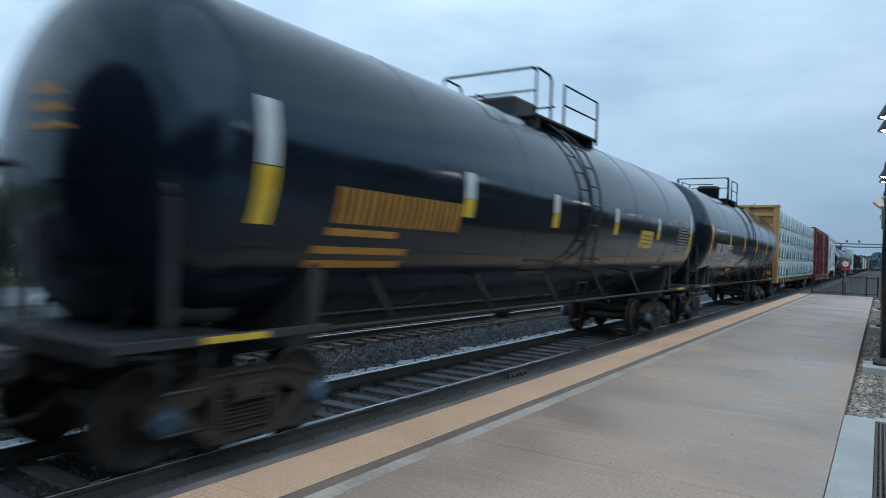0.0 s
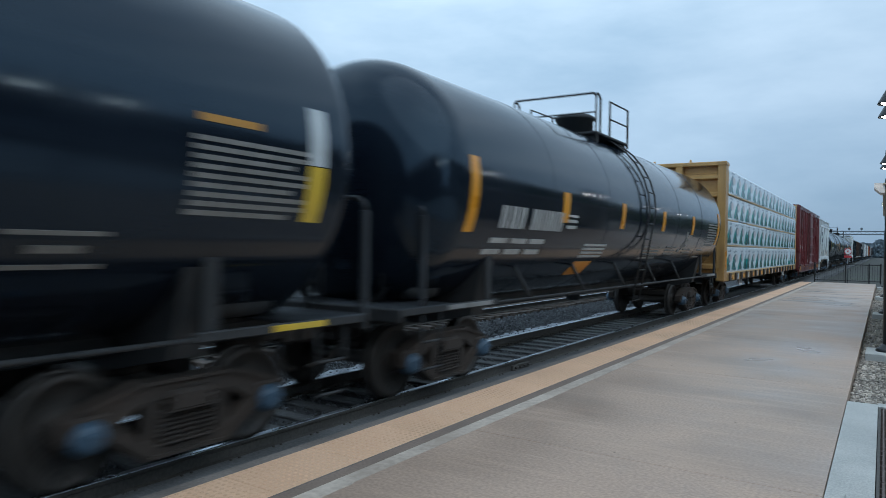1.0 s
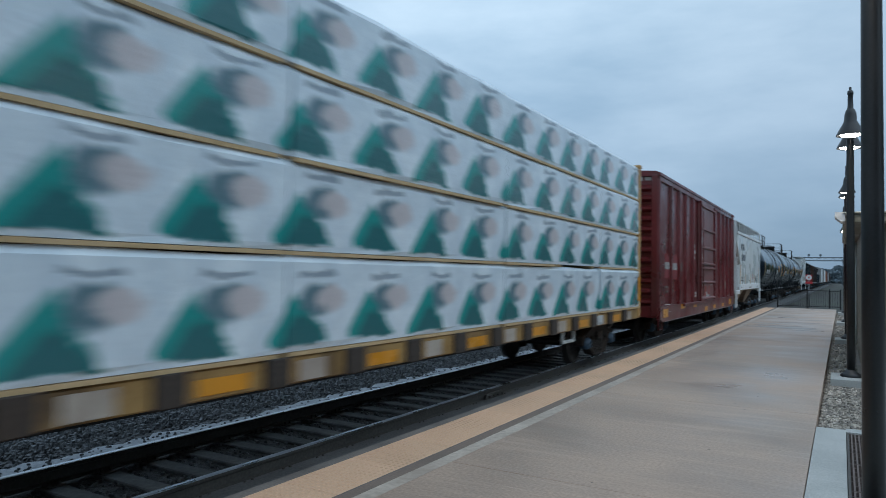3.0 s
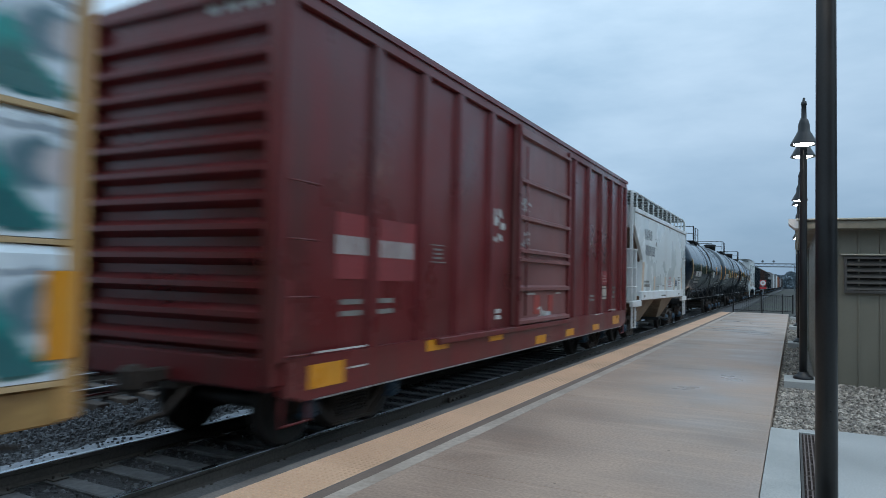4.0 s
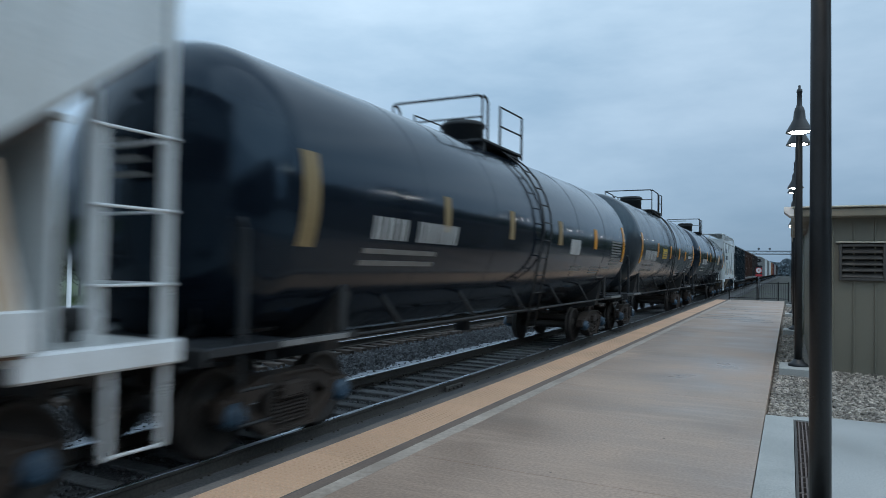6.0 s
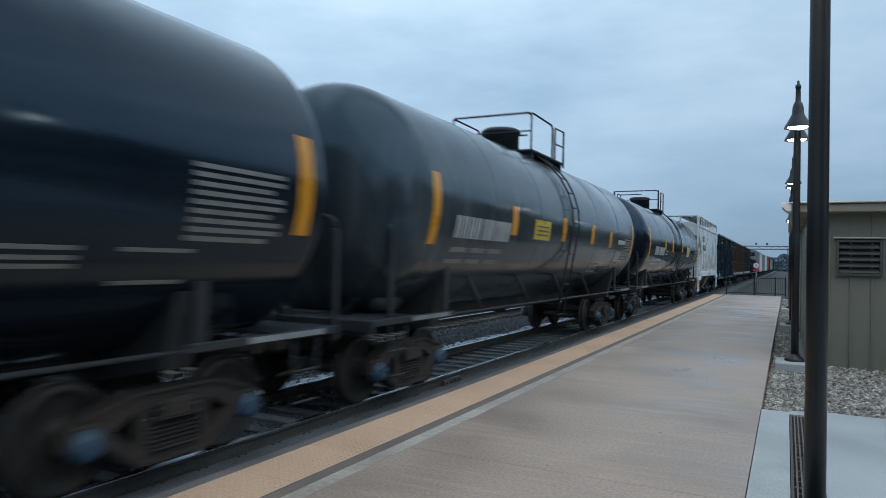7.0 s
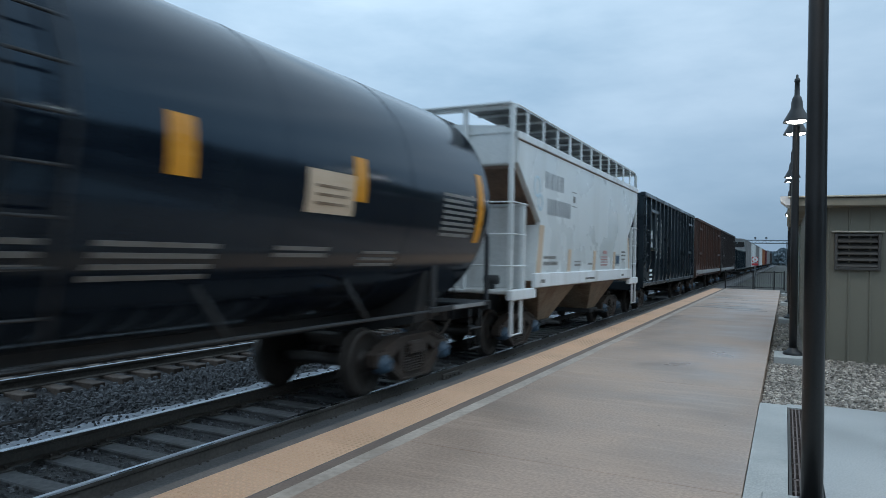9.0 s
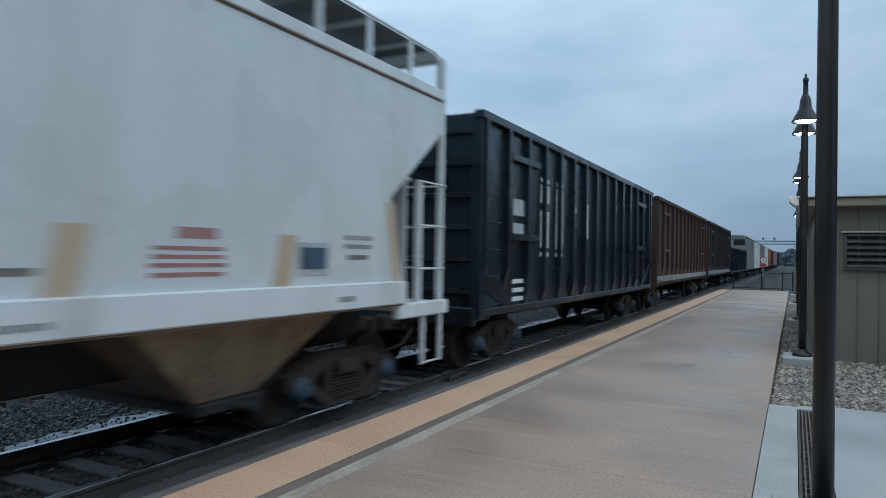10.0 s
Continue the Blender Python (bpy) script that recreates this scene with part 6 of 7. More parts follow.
def hopper_car(front, with_blue=True):
    """A two-bay covered hopper; y is given from its front end, 11.65 m long."""
    t = thing("covered_hopper", "pale grey two-bay covered hopper with rust-streaked chutes", "hopper car", "covered hoppers")
    L = 11.65
    W = 1.58
    side = [(0.22, 4.28), (0.22, 3.72), (1.55, 2.69), (1.22, 1.50), (10.43, 1.50), (10.10, 2.69), (11.43, 3.72), (11.43, 4.28)]
    bm = bm_new()
    prism(bm, side, "x", -W, W)
    part("body", bm, M["hopper"], t, "smooth pale grey side sheets")
    bm = bm_new()
    prism(bm, [(-W, 4.28), (W, 4.28), (1.28, 4.42), (0, 4.52), (-1.28, 4.42)], "y", 0.20, L - 0.20)
    roof = part("roof", bm, M["hopper"], t)
    bm = bm_new()
    soft_box(bm, -0.32, 0.32, 0.9, L - 0.9, 4.46, 4.60, 0.03)
    part("hatch_cover", bm, M["hopper"], roof)
    for sx in (-1, 1):
        bm = bm_new()
        soft_box(bm, *sorted((sx * (W - 0.02), sx * (W + 0.035))), 0.18, L - 0.18, 4.16, 4.30, 0.012)
        part("top_chord", bm, M["hopper_white"], t)
        bm = bm_new()
        box(bm, *sorted((sx * (W - 0.01), sx * (W + 0.012))), 0.24, L - 0.24, 4.138, 4.158)
        part("chord_seam", bm, M["slope"], t, "rusty seam under the top chord")
        bm = bm_new()
        box(bm, *sorted((sx * (W - 0.01), sx * (W + 0.022))), 1.25, L - 1.25, 1.338, 1.358)
        part("sill_lip", bm, M["slope"], t, "rusty lower lip of the side sill")
        bm = bm_new()
        soft_box(bm, *sorted((sx * (W - 0.05), sx * (W + 0.05))), 1.20, L - 1.20, 1.36, 1.65, 0.015)
        part("side_sill", bm, M["hopper_white"], t)
        bm = bm_new()
        box(bm, *sorted((sx * 0.42, sx * 1.46)), 0.25, L - 0.25, 4.80, 4.825)
        part("running_board", bm, M["louvre"], t, "dark roof walkway grating")
        bm = bm_new()
        tube(bm, [(sx * 1.50, 0.22, 4.2), (sx * 1.50, 0.22, 4.74), (sx * 1.50, 0.34, 4.83), (sx * 1.50, L - 0.34, 4.83), (sx * 1.50, L - 0.22, 4.74), (sx * 1.50, L - 0.22, 4.2)], 0.022, 6)
        part("walkway_rail", bm, M["hopper"], t)
        for k in range(1, 12):
            y = k * L / 12
            bm = bm_new()
            soft_box(bm, *sorted((sx * 1.46, sx * 1.50)), y - 0.04, y + 0.04, 4.20, 4.82, 0.006)
            part("walkway_bracket", bm, M["hopper_white"], t)
            bm = bm_new()
            box(bm, *sorted((sx * 0.42, sx * 1.46)), y - 0.02, y + 0.02, 4.76, 4.80)
            part("walkway_bearer", bm, M["hopper"], t)
        # patches and writing on the flank
        put = on_wall(sx * W)
        for kind, rows in (("letter_grey", [(y + p * k + e, z, 0.055, 0.34, 0) for y, z, n, p in ((1.85, 3.40, 4, 0.34), (2.0, 2.86, 6, 0.285)) for k in range(n) for e in (0, 0.15)]),
                           ("faint", [(3.8, 3.15, 0.34, 0.02, 0), (3.8, 3.48, 0.34, 0.02, 0), (3.88, 3.25, 0.18, 0.15, 0), (4.1, 1.78, 0.5, 0.04, 0), (4.1, 1.87, 0.5, 0.03, 0), (1.8, 1.80, 1.0, 0.08, 0.12), (1.8, 1.94, 0.9, 0.06, 0.12),
                                      (9.15, 2.14, 0.5, 0.05, 0.14), (9.15, 2.04, 0.5, 0.05, 0.14), (9.2, 1.92, 0.4, 0.05, 0), (5.3, 1.80, 0.4, 0.05, 0)]),
                           ("faded_red", [(6.85, 2.09, 0.42, 0.09, 0), (6.6, 1.77, 0.75, 0.035, 0), (6.58, 1.85, 0.8, 0.03, 0), (6.6, 1.92, 0.75, 0.03, 0), (6.62, 1.99, 0.72, 0.03, 0)]),
                           ("silver", [(8.33, 1.75, 0.52, 0.34, 0)])):
            bm = bm_new()
            bars(bm, put, rows)
            tagged(part("writing", bm, M[kind], t), kind="stuff")
        for y in (3.46, 5.74, 7.98):
            bm = bm_new()
            prism(bm, [(y, 1.64), (y + 0.25, 1.64), (y + 0.35, 2.16), (y + 0.10, 2.16)], "x", *sorted((sx * (W - 0.004), sx * (W + 0.006))))
            part("writing", bm, M["hopper_tan"], t)
        bm = bm_new()
        on_wall(sx * (W + 0.008))(bm, 8.38, 8.8, 1.82, 2.04)
        part("routing_panel", bm, M["bearing"], t, "small blue panel")
        for y, s in ((1.25, 1), (10.12, -1)):
            bm = bm_new()
            x = sx * W
            prism(bm, [(y + (0.08 if s > 0 else 0.06), 1.64), (y + 0.34 - (0 if s > 0 else 0.12), 1.64), (y + 0.56 - (0 if s > 0 else 0.52), 2.62), (y + 0.26 - (0 if s > 0 else 0.40), 2.62)], "x", *sorted((x - sx * 0.004, x + sx * 0.006)))
            part("writing", bm, M["hopper_tan"], t)
        bm = bm_new()
        for k in range(9 if with_blue else 0):
            a, b = 0.7 * k, 0.7 * k + 0.7
            for r, cy, cz in ((0.20, 1.32, 3.38), (0.16, 1.52, 3.08)):
                pa = [(cy + q * math.cos(w), cz + 1.15 * q * math.sin(w)) for q, w in ((r, a), (r, b), (r - 0.05, b), (r - 0.05, a))]
                prism(bm, pa, "x", *sorted((sx * (W - 0.004), sx * (W + 0.005 + 0.001 * (r < 0.18)))))
        if with_blue:
            tagged(part("writing", bm, M["faded_blue"], t, "faded blue spray-paint scrawl"), kind="stuff")
        bm = bm_new()
        bars(bm, on_wall(sx * (W + 0.05)), [(4.9, 1.44, 0.9, 0.05, 0.1), (9.0, 1.45, 0.3, 0.06, 0.1), (1.5, 1.45, 0.25, 0.07, 0)])
        tagged(part("writing", bm, M["faint"], t), kind="stuff")
    for ye, d in ((0.0, 1), (L, -1)):
        bm = bm_new()
        soft_box(bm, -1.52, 1.52, *sorted((ye + d * 0.02, ye + d * 1.4)), 1.27, 1.34, 0.02)
        part("end_deck", bm, M["hopper_end"], t)
        bm = bm_new()
        soft_box(bm, -1.47, 1.47, *sorted((ye + d * 0.98, ye + d * 1.03)), 1.34, 2.98, 0.01)
        soft_box(bm, -1.50, 1.50, *sorted((ye + d * 0.94, ye + d * 1.03)), 2.95, 3.01, 0.01)
        part("end_bulkhead", bm, M["hopper_end" if with_blue else "hopper"], t, "dusty lower end sheet")
        bm = bm_new()
        box(bm, -1.50, 1.50, *sorted((ye + d * 0.23, ye + d * 0.27)), 3.70, 4.28)
        part("end_sheet", bm, M["hopper"], t)
        bm = bm_new()
        for i, (a, c) in enumerate(((0.25, 4), (0.25, 6))):
            for k in range(c):
                box(bm, a + 0.17 * k, a + 0.13 + 0.17 * k, *sorted((ye + d * 0.222, ye + d * 0.228)), 3.98 - 0.2 * i, 4.10 - 0.2 * i)
        part("end_writing", bm, M["letter_grey"], t)
        bm = bm_new()
        prism(bm, [(ye + d * 0.275, 3.74), (ye + d * 1.56, 2.74), (ye + d * 1.56, 2.60), (ye + d * 1.46, 2.68), (ye + d * 0.275, 3.62)], "x", -1.48, 1.48)
        part("slope_sheet", bm, M["slope"], t, "rust-brown end slope sheet")
        for sx in (-1, 1):
            for x, y in ((1.50, 0.10), (1.50, 0.72), (0.55, 0.10)):
                if y > 0.5:
                    z1 = 3.0
                else:
                    z1 = 4.76
                bm = bm_new()
                soft_box(bm, sx * x - 0.045, sx * x + 0.045, *sorted((ye + d * (y - 0.04), ye + d * (y + 0.04))), 1.30, z1, 0.01)
                part("end_post", bm, M["hopper"], t)
            for z in (1.80, 2.39, 2.98):
                bm = bm_new()
                tube(bm, [(sx * 1.55, ye + d * 0.05, z), (sx * 1.55, ye + d * 0.80, z)], 0.014, 6)
                part("rung", bm, M["hopper_white"], t)
                bm = bm_new()
                tube(bm, [(sx * 1.55, ye + d * 0.06, z), (sx * 0.5, ye + d * 0.06, z)], 0.014, 6)
                part("rung", bm, M["hopper_white"], t)
            bm = bm_new()
            soft_box(bm, *sorted((sx * 1.48, sx * 1.60)), *sorted((ye - d * 0.02, ye + d * 1.32)), 1.16, 1.36, 0.02)
            part("corner_sill", bm, M["hopper_white"], t)
            bm = bm_new()
            for y in (0.12, 0.62):
                soft_box(bm, *sorted((sx * 1.50, sx * 1.56)), *sorted((ye + d * (y - 0.03), ye + d * (y + 0.025))), 0.50, 1.2, 0.01)
            tube(bm, [(sx * 1.53, ye + d * 0.1, 0.52), (sx * 1.53, ye + d * 0.64, 0.52)], 0.016, 6)
            part("step", bm, M["hopper_white"], t)
        bm = bm_new()
        tube(bm, [(-1.5, ye + d * 0.1, 4.76), (1.5, ye + d * 0.1, 4.76)], 0.03, 6)
        box(bm, -1.5, 1.5, *sorted((ye + d * 0.02, ye + d * 0.5)), 4.79, 4.82)
        part("crossover_walk", bm, M["hopper"], t)
        bm = bm_new()
        lathe(bm, [(-0.16, 0.03), (-0.14, 0.09), (0.14, 0.09), (0.16, 0.03)], "x", 14, (0.95, ye + d * 0.55, 1.52))
        soft_box(bm, 0.88, 1.02, *sorted((ye + d * 0.50, ye + d * 0.60)), 1.34, 1.46, 0.01)
        part("brake_gear", bm, M["underframe"], t)
        coupler(t, ye + d * 0.1, -d)
    for y0 in (2.05, 6.40):
        bm = bm_new()
        top = [(-1.42, y0), (1.42, y0), (1.42, y0 + 3.2), (-1.42, y0 + 3.2)]
        low = [(-0.95, y0 + 1.25), (0.95, y0 + 1.25), (0.95, y0 + 2.05), (-0.95, y0 + 2.05)]
        a = [bm.verts.new((x, y, 1.5)) for x, y in top]
        b = [bm.verts.new((x, y, 0.52)) for x, y in low]
        bm.faces.new(a)
        bm.faces.new(b[::-1])
        quad_loop(bm, b, a)
        part("chute", bm, M["chute"], t, "rust-streaked discharge chute")
        bm = bm_new()
        soft_box(bm, -1.05, 1.05, y0 + 1.20, y0 + 2.10, 0.40, 0.52, 0.02)
        tube(bm, [(-1.35, y0 + 1.65, 0.46), (1.35, y0 + 1.65, 0.46)], 0.04, 8)
        part("discharge_gate", bm, M["underframe"], t)
    bm = bm_new()
    soft_box(bm, -0.28, 0.28, 0.3, L - 0.3, 0.72, 1.22, 0.02)
    part("centre_sill", bm, M["underframe"], t)
    truck(t, 1.75)
    truck(t, L - 1.75)
    CARS.append((t, front))


def gondola(front, rear, paint, label, top=4.32, low=0.98, pitch=0.98, letters=False, pale_sill=False, keyed_wheels=True):
    t = thing("gondola", label, "gondola car", "gondola cars")
    L = rear - front
    f = front
    for sx in (-1, 1):
        bm = bm_new()
        x0, x1 = sorted((sx * 1.44, sx * 1.50))
        prism(bm, [(0.15, top), (L - 0.15, top), (L - 0.15, 1.5), (L - 1.6, low), (1.6, low), (0.15, 1.5)], "x", x0, x1)
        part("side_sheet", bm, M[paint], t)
        bm = bm_new()
        soft_box(bm, *sorted((sx * 1.42, sx * 1.60)), 0.02, L - 0.02, top - 0.12, top + 0.02, 0.015)
        part("top_chord", bm, M[paint], t)
        y = 0.22
        while y < L - 0.1:
            bm = bm_new()
            z0 = 1.42 if (y < 1.5 or y > L - 1.5) else low - 0.02
            prism(bm, [(sx * 1.498, top - 0.1), (sx * 1.60, top - 0.1), (sx * 1.60, z0 + 0.4), (sx * 1.50, z0)], "y", y - 0.045, y + 0.045)
            part("side_post", bm, M[paint], t)
            y += pitch
        bm = bm_new()
        soft_box(bm, *sorted((sx * 1.45, sx * 1.56)), 0.1, L - 0.1, 1.15 if pale_sill else 1.0, 1.36 if pale_sill else 1.12, 0.01)
        part("side_sill", bm, M["grey_car"] if pale_sill else M[paint], t)
        for y0 in (1.3, L - 2.7):
            for z in (2.28, 3.70):
                bm = bm_new()
                soft_box(bm, *sorted((sx * 1.50, sx * 1.60)), y0, y0 + 1.5, z, z + 0.12, 0.01)
                part("side_brace", bm, M[paint], t)
        ladder_on(t, sx * 1.52, 0.25, 0.72, 1.2, 3.0, 5, M[paint], 0.09)
        ladder_on(t, sx * 1.52, L - 0.72, L - 0.25, 1.2, 3.0, 5, M[paint], 0.09)
        if letters:
            bm = bm_new()
            put = on_wall(sx * 1.50, 0.008)
            out = on_wall(sx * 1.60, 0.006)
            bars(bm, put, [(156.2 - f, 2.30, 0.78, 0.30, 0.26), (156.2 - f, 2.74, 0.78, 0.30, 0.26), (156.2 - f, 1.50, 0.7, 0.08, 0), (156.2 - f, 1.34, 0.7, 0.08, 0), (156.2 - f, 1.18, 0.6, 0.08, 0)])
            bars(bm, put, [(157.66 - f, 3.50, 0.50, 0.08, 0), (157.66 - f, 3.08, 0.50, 0.36, 0), (157.66 - f, 2.18, 0.50, 0.74, 0), (157.66 - f, 2.0, 0.50, 0.09, 0), (158.66 - f, 3.50, 0.46, 0.08, 0), (158.66 - f, 2.16, 0.46, 1.28, 0), (158.66 - f, 2.0, 0.46, 0.09, 0)])
            bars(bm, put, [(159.72 - f, 3.0, 0.42, 0.16, 0), (159.86 - f, 2.5, 0.14, 0.5, 0), (160.75 - f, 2.45, 0.42, 0.85, 0), (161.75 - f, 2.42, 0.30, 0.95, 0), (162.72 - f, 2.45, 0.34, 0.8, 0), (164.65 - f, 2.40, 0.30, 0.95, 0)])
            tagged(part("writing", bm, M["hopper_white"], t, "white stencilled blocks"), kind="stuff")
    for ye, d in ((0.15, -1), (L - 0.15, 1)):
        bm = bm_new()
        box(bm, -1.46, 1.46, *sorted((ye, ye - d * 0.06)), 1.1, top)
        part("end_sheet", bm, M[paint], t)
        for k in range(6):
            z = 1.4 + k * (top - 1.7) / 5
            bm = bm_new()
            prism(bm, [(ye, z - 0.06), (ye + d * 0.09, z - 0.03), (ye + d * 0.09, z + 0.03), (ye, z + 0.06)], "x", -1.4, 1.4)
            part("end_rib", bm, M[paint], t)
        for sx in (-1, 1):
            bm = bm_new()
            soft_box(bm, *sorted((sx * 1.36, sx * 1.56)), *sorted((ye - d * 0.1, ye + d * 0.08)), 0.95, top, 0.015)
            part("corner_post", bm, M[paint], t)
        bm = bm_new()
        soft_box(bm, -1.46, 1.46, *sorted((ye, ye + d * 0.1)), 0.85, 1.15, 0.02)
        part("end_sill", bm, M[paint], t)
        coupler(t, ye + d * 0.05, d)
    bm = bm_new()
    box(bm, -1.45, 1.45, 0.2, L - 0.2, 1.02, 1.10)
    part("floor", bm, M[paint], t)
    bm = bm_new()
    soft_box(bm, -0.3, 0.3, 0.4, L - 0.4, 0.70, 1.02, 0.02)
    part("centre_sill", bm, M["underframe"], t)
    truck(t, 1.9)
    truck(t, L - 1.9)
    CARS.append((t, front))


def plain_van(front, rear, paint, label, top=4.7):
    """A far covered car: body with side posts, roof and trucks."""
    t = thing("covered_car", label, "freight car", "distant freight cars")
    L = rear - front
    bm = bm_new()
    soft_box(bm, -1.5, 1.5, 0.1, L - 0.1, 1.05, top - 0.1, 0.04)
    part("body", bm, M[paint], t)
    bm = bm_new()
    prism(bm, [(-1.56, top - 0.1), (1.56, top - 0.1), (1.2, top + 0.06), (0, top + 0.12), (-1.2, top + 0.06)], "y", 0.05, L - 0.05)
    part("roof", bm, M["grey_car"], t)
    for k in range(9):
        y = 0.5 + k * (L - 1.0) / 8
        for sx in (-1, 1):
            bm = bm_new()
            soft_box(bm, *sorted((sx * 1.49, sx * 1.56)), y - 0.06, y + 0.06, 1.1, top - 0.15, 0.01)
            part("side_post", bm, M[paint], t)
    # shaded end openings painted as flat near-black sheets
    for sx in (-1, 1):
        bm = bm_new()
        box(bm, sx * 0.75 - 0.55, sx * 0.75 + 0.55, 0.06, 0.1, top - 1.0, top - 0.35)
        part("end_opening", bm, M["shade_black"], t, "end opening painted as a near-black sheet of shade")
    coupler(t, 0.1, -1)
    coupler(t, L - 0.1, 1)
    truck(t, 1.9)
    truck(t, L - 1.9)
    CARS.append((t, front))


R_TANK, TOP = 1.72, 4.50


def dashes(y, ln, zs, h=0.06):
    return [(y, z, ln, h, 0) for z in zs]


def block(y, ln, z0, z1, rows):
    st = (z1 - z0) / rows
    return [(y, z0 + st * k, ln * (1 if k % 3 else 0.86), st * 0.55, 0) for k in range(rows)]


# unseen car added in front, so that it shades the next tank's head
tank_car(-16.0, -15.1, 1.2, R_TANK, TOP, [(0.9, 2.15, 3.1, 0.28, "amber")], [], "unseen black tank car added ahead to darken the next head")
tank_car(2.6, 3.45, 19.2, R_TANK, TOP,
         [(3.79, 2.65, 3.22, 0.21, "silver"), (3.79, 2.15, 2.64, 0.21, "lemon"), (7.12, 2.64, 2.97, 0.24, "silver"), (7.12, 2.41, 2.635, 0.24, "lemon"), (9.82, 2.64, 2.93, 0.21, "silver"), (9.82, 2.41, 2.635, 0.21, "lemon"),
          (12.75, 2.64, 2.92, 0.21, "silver"), (12.75, 2.41, 2.635, 0.21, "lemon"), (15.76, 2.62, 2.89, 0.21, "silver"), (15.76, 2.40, 2.615, 0.21, "lemon"), (18.88, 2.66, 3.18, 0.21, "silver"), (18.88, 2.15, 2.65, 0.21, "lemon")],
         [("orange_mark", [(4.71, 2.21, 2.24, 0.35, 0.23)] + dashes(4.66, 1.1, (2.09,), 0.07) + dashes(4.55, 1.5, (1.91, 1.77), 0.07)), ("lemon", [(14.42, 2.2, 0.9, 0.38, 0)]), ("dark_mark", dashes(14.5, 0.7, (2.28, 2.37, 2.46), 0.025)),
          ("faint", block(17.55, 1.2, 2.16, 2.8, 9) + [(16.3, 1.98, 0.7, 0.03, 0), (16.3, 1.75, 0.7, 0.03, 0), (16.5, 1.86, 0.35, 0.05, 0)] ), ("dim_mark", dashes(9.2, 1.1, (1.85, 1.75, 1.65), 0.05) + dashes(11.4, 1.0, (1.9, 1.8), 0.05)), ("orange_mark", [(17.6, 2.88, 0.6, 0.06, 0)])],
         "black tank car with orange stencilling and pale reflectors", True, head_marks="orange_mark", dome_round=False, railing=(-0.83, -0.2, 0.4, 2.15))
tank_car(20.55, 21.4, 37.1, R_TANK, TOP,
         [(21.73, 2.14, 3.11, 0.21, "amber"), (24.70, 2.37, 2.86, 0.26, "amber"), (27.62, 2.36, 2.86, 0.21, "amber"), (30.60, 2.39, 2.85, 0.21, "amber"), (33.52, 2.38, 2.87, 0.21, "amber"), (36.85, 2.14, 3.11, 0.21, "amber")],
         [("stencil", [(22.53, 2.22, 0.82, 0.31, 0.27), (23.5, 2.22, 1.2, 0.31, 0.2), (24.85, 2.28, 0.4, 0.05, 0), (24.85, 2.38, 0.4, 0.05, 0), (24.85, 2.47, 0.4, 0.04, 0)]
           + [(22.42 + 0.62 * k, 2.01, 0.5, 0.07, 0) for k in range(3)] + [(22.32 + 0.65 * k, 1.85, 0.5, 0.07, 0) for k in range(3)] + dashes(25.95, 1.1, (2.0, 1.93, 1.86, 1.79), 0.035)),
          ("placard", [(25.98, 1.46, 0.8, 0.25, 0)]), ("faint", dashes(29.6, 1.3, (1.98, 1.9, 1.82, 1.74), 0.04) + dashes(31.45, 0.9, (2.0, 1.92, 1.84), 0.04) + dashes(33.2, 0.8, (1.95, 1.87), 0.04) + block(35.45, 1.2, 2.1, 2.78, 9) + dashes(34.8, 0.7, (1.95, 1.75), 0.03) + [(32.98, 2.16, 0.16, 0.28, 0), (32.80, 2.04, 0.45, 0.07, 0), (33.2, 2.33, 0.35, 0.04, 0), (32.62, 1.90, 0.2, 0.07, 0), (33.05, 2.2, 0.3, 0.05, 0), (32.9, 1.96, 0.12, 0.2, 0)])],
         "black tank car with white stencilling and amber reflectors", railing=(-1.3, -1.05, -0.45, 0.78))
centerbeam_car(38.7, 60.86)
boxcar(62.9, 78.2)
hopper_car(79.1, False)
tank_car(91.15, 92.0, 106.88, R_TANK, 4.43,
         [(92.25, 2.16, 3.13, 0.26, "amber_dull"), (100.6, 2.47, 2.97, 0.26, "amber_dull"), (103.5, 2.47, 2.96, 0.26, "amber"), (106.68, 2.2, 3.19, 0.21, "amber"), (97.8, 2.47, 2.96, 0.2, "amber_dull"), (95.3, 2.47, 2.96, 0.2, "amber_dull")],
         [("stencil", [(93.44, 2.29, 0.85, 0.27, 0.28), (94.5, 2.29, 1.15, 0.27, 0.2), (101.4, 2.30, 0.75, 0.33, 0)]), ("faint", dashes(93.3, 1.8, (2.12, 1.98), 0.06) + dashes(101.8, 0.85, (2.0, 1.93), 0.04) + dashes(103.5, 0.85, (2.0, 1.93, 1.87), 0.03) + block(105.25, 1.1, 2.1, 2.78, 9)
          + [(104.7, 1.74, 0.68, 0.03, 0), (104.7, 2.0, 0.68, 0.03, 0)])],
         "dusty black tank car with a white panel")
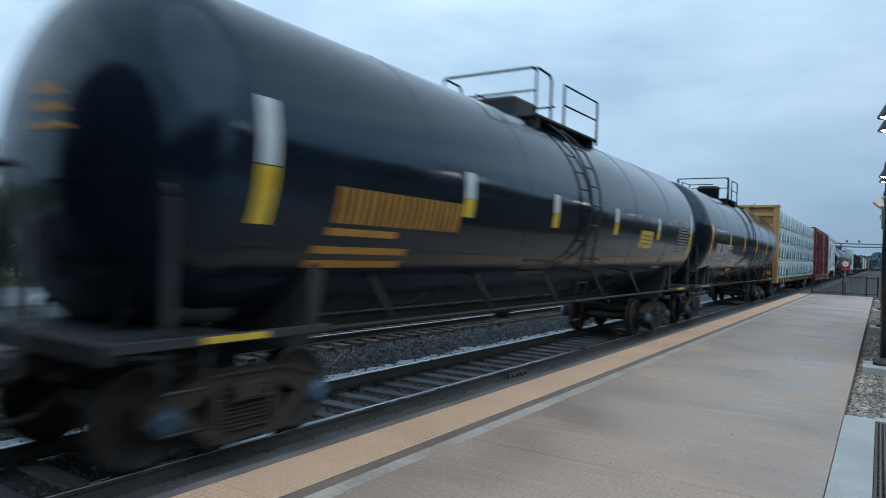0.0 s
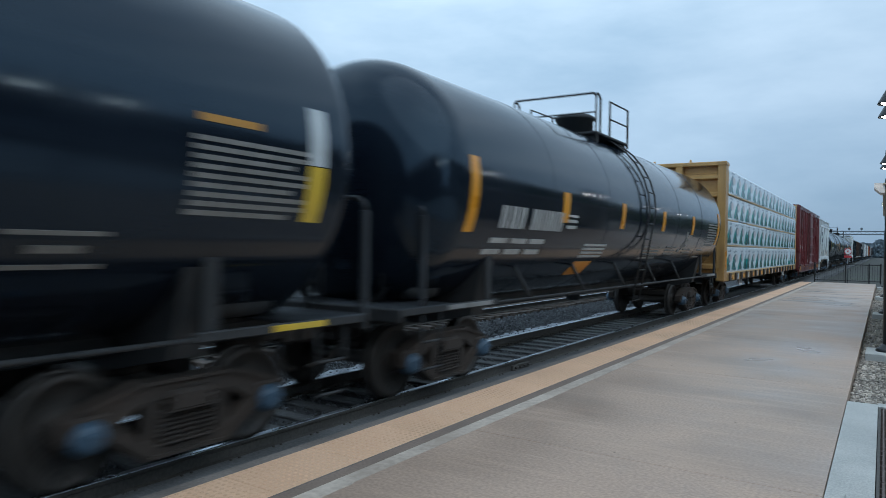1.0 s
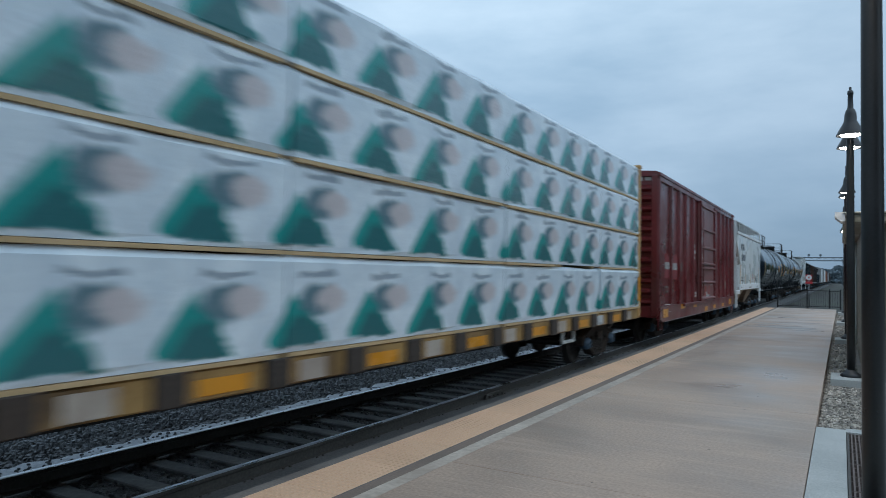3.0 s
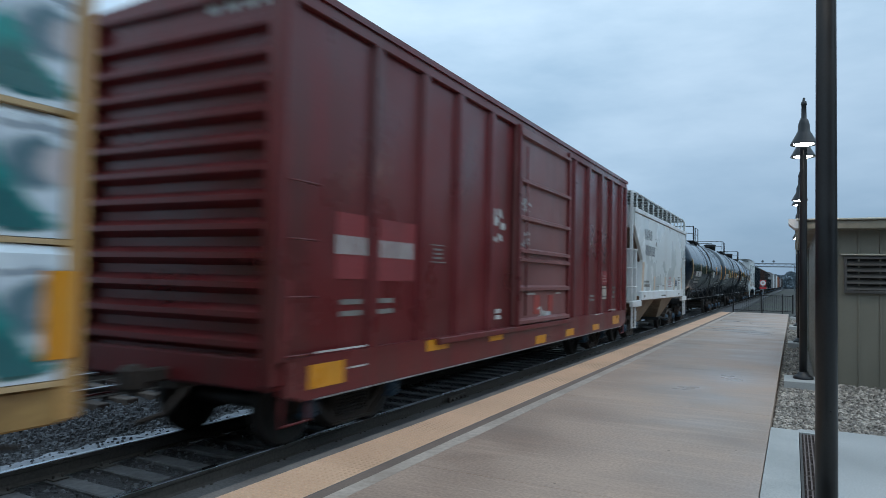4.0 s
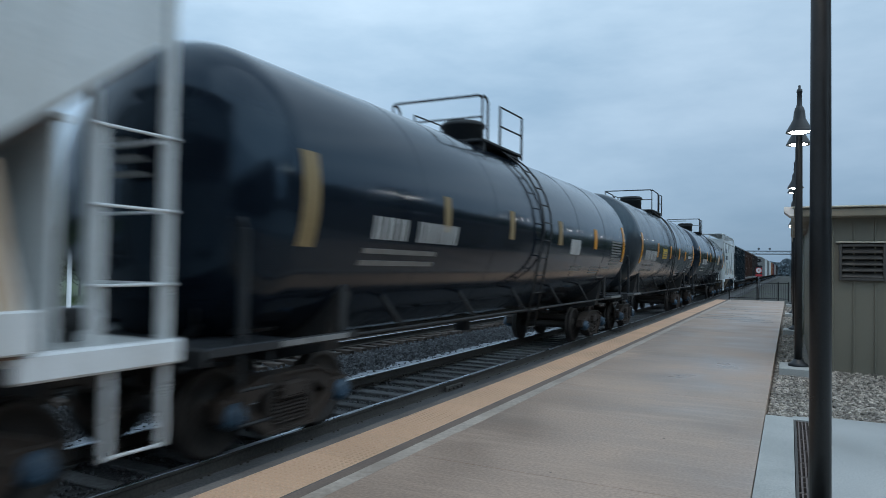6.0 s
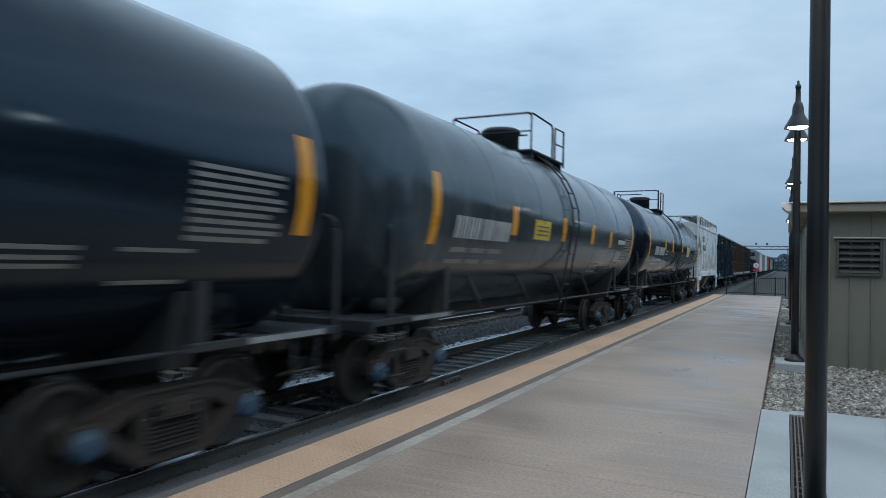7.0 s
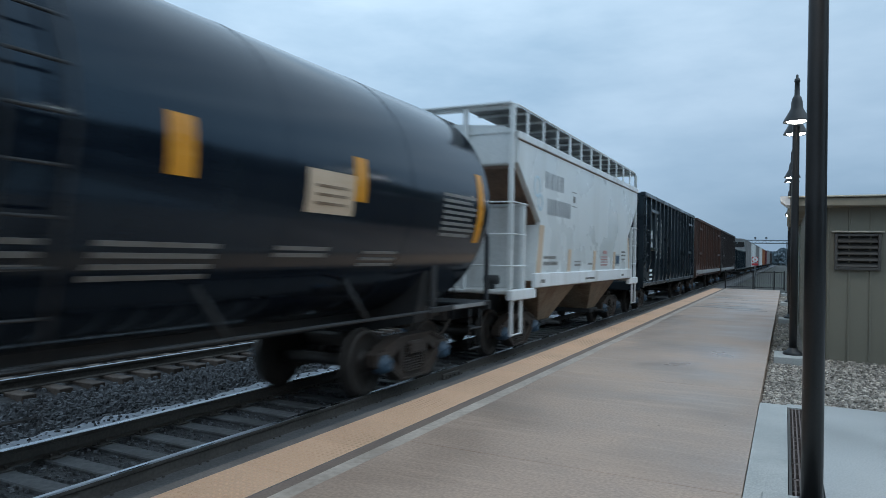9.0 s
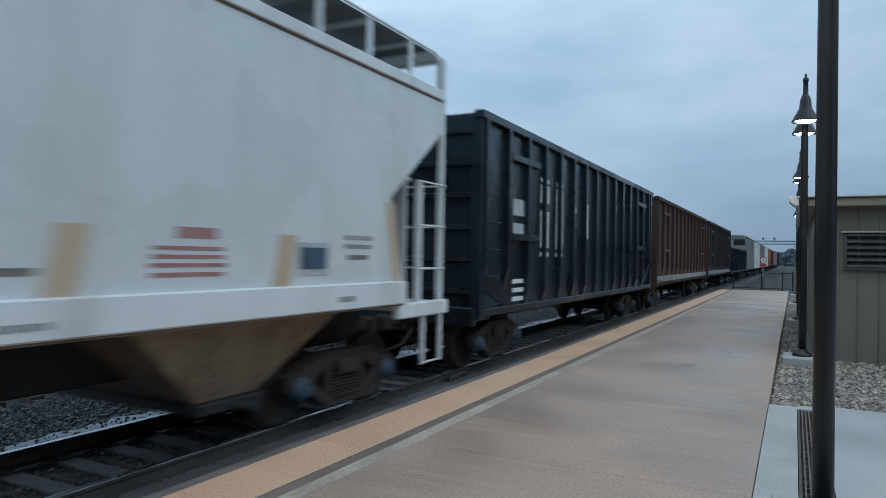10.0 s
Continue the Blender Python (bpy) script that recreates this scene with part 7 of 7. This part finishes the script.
tank_car(108.35, 109.2, 122.95, R_TANK, 4.55,
         [(109.52, 2.2, 3.2, 0.21, "amber"), (112.54, 2.45, 2.96, 0.26, "amber"), (115.54, 2.44, 2.95, 0.26, "amber"), (117.93, 2.45, 2.93, 0.26, "amber"), (119.86, 2.42, 2.85, 0.26, "amber"), (122.7, 2.2, 3.2, 0.21, "amber")],
         [("stencil", [(110.2, 2.32, 0.9, 0.33, 0.24), (111.2, 2.32, 1.2, 0.33, 0.2), (120.8, 2.54, 0.9, 0.12, 0)]), ("lemon", [(113.62, 2.42, 0.93, 0.38, 0)]), ("dark_mark", dashes(113.72, 0.7, (2.5, 2.58, 2.66), 0.03)),
          ("faint", [(110.2 + 0.7 * k, 2.11, 0.58, 0.07, 0) for k in range(3)] + [(110.2 + 0.7 * k, 1.94, 0.58, 0.06, 0) for k in range(3)] + dashes(118.5, 0.9, (1.95, 1.85, 1.75), 0.04) + block(121.6, 0.95, 2.1, 2.75, 9) + dashes(120.9, 0.6, (2.0, 1.9), 0.04))],
         "dusty black tank car with a yellow placard", paint="tank_dusty", railing=(-0.69, 0.80, 1.0, 1.70))
tank_car(124.65, 125.5, 140.3, R_TANK, TOP,
         [(125.82, 2.25, 3.3, 0.21, "amber"), (129.27, 2.57, 3.07, 0.24, "amber"), (131.2, 2.54, 3.07, 0.26, "amber"), (134.12, 2.57, 3.07, 0.27, "amber"), (136.66, 2.56, 3.06, 0.24, "amber"), (140.03, 2.18, 3.25, 0.21, "amber")],
         [("stencil", [(127.05, 2.35, 0.78, 0.31, 0.26), (127.95, 2.35, 1.2, 0.31, 0.2), (129.5, 2.38, 0.35, 0.05, 0), (129.5, 2.5, 0.35, 0.05, 0)] + [(126.85 + 0.62 * k, 2.13, 0.5, 0.07, 0) for k in range(3)] + [(126.7 + 0.6 * k, 1.96, 0.5, 0.06, 0) for k in range(3)]),
          ("hopper_tan", [(135.72, 2.39, 0.82, 0.45, 0)]), ("chute", dashes(135.85, 0.55, (2.48, 2.57, 2.66), 0.03)),
          ("faint", dashes(133.5, 1.2, (2.0, 1.91, 1.82, 1.73), 0.04) + dashes(132.2, 0.9, (2.0, 1.91, 1.82), 0.04) + dashes(135.45, 0.85, (2.0, 1.93), 0.04) + dashes(137.0, 0.8, (1.98, 1.9, 1.83), 0.03) + block(138.75, 1.1, 2.25, 2.9, 8))],
         "black tank car with white stencilling beside a hopper car", railing=(-1.06, -0.90, -0.36, 0.30))
hopper_car(141.8)
gondola(154.6, 169.3, "gondola", "tall black gondola with white stencilled letters", letters=True)
gondola(170.3, 186.0, "rust", "rusty brown ribbed gondola with a pale sill", 4.30, 1.3, 1.15, pale_sill=True)
gondola(186.9, 202.4, "brown", "dark brown ribbed gondola with a pale sill", 4.30, 1.3, 1.15, pale_sill=True)
gondola(203.4, 223.0, "gondola", "long low black gondola", 3.1, 1.0, 1.3)
plain_van(224.0, 238.5, "grey_car", "weathered grey covered car far down the train")
plain_van(239.5, 254.0, "hopper", "pale grey covered car far down the train")
plain_van(255.0, 272.0, "grey_car", "weathered grey covered car far down the train")
plain_van(273.0, 290.0, "hopper", "pale grey covered car far down the train")
plain_van(291.0, 309.0, "orange_car", "orange covered car far down the train")
plain_van(310.0, 328.0, "maroon", "maroon covered car far down the train")
plain_van(329.0, 347.0, "grey_car", "weathered grey covered car far down the train")
plain_van(348.0, 366.0, "grey_car", "weathered grey covered car far down the train")
plain_van(367.0, 385.0, "brown", "dark brown covered car far down the train")
plain_van(386.0, 404.0, "brown", "dark brown covered car far down the train")


def motions():
    """The train passes at a steady speed, its wheels turning."""
    times = [0.5 * k for k in range(21)]
    for car, y, *lift in CARS:
        z = RAIL_Z + (lift[0] if lift else 0.0)
        walk(car, [(t, pose(TRACK_X, y - SPEED * t, z)) for t in times])
    spin = math.degrees(SPEED / 0.457)
    ticks = [k / 30 for k in range(301)]
    for wheels, s in WHEELSETS[:60]:
        walk(wheels, [(t, pose(0, s, 0.457, spin * t)) for t in ticks])


motions()
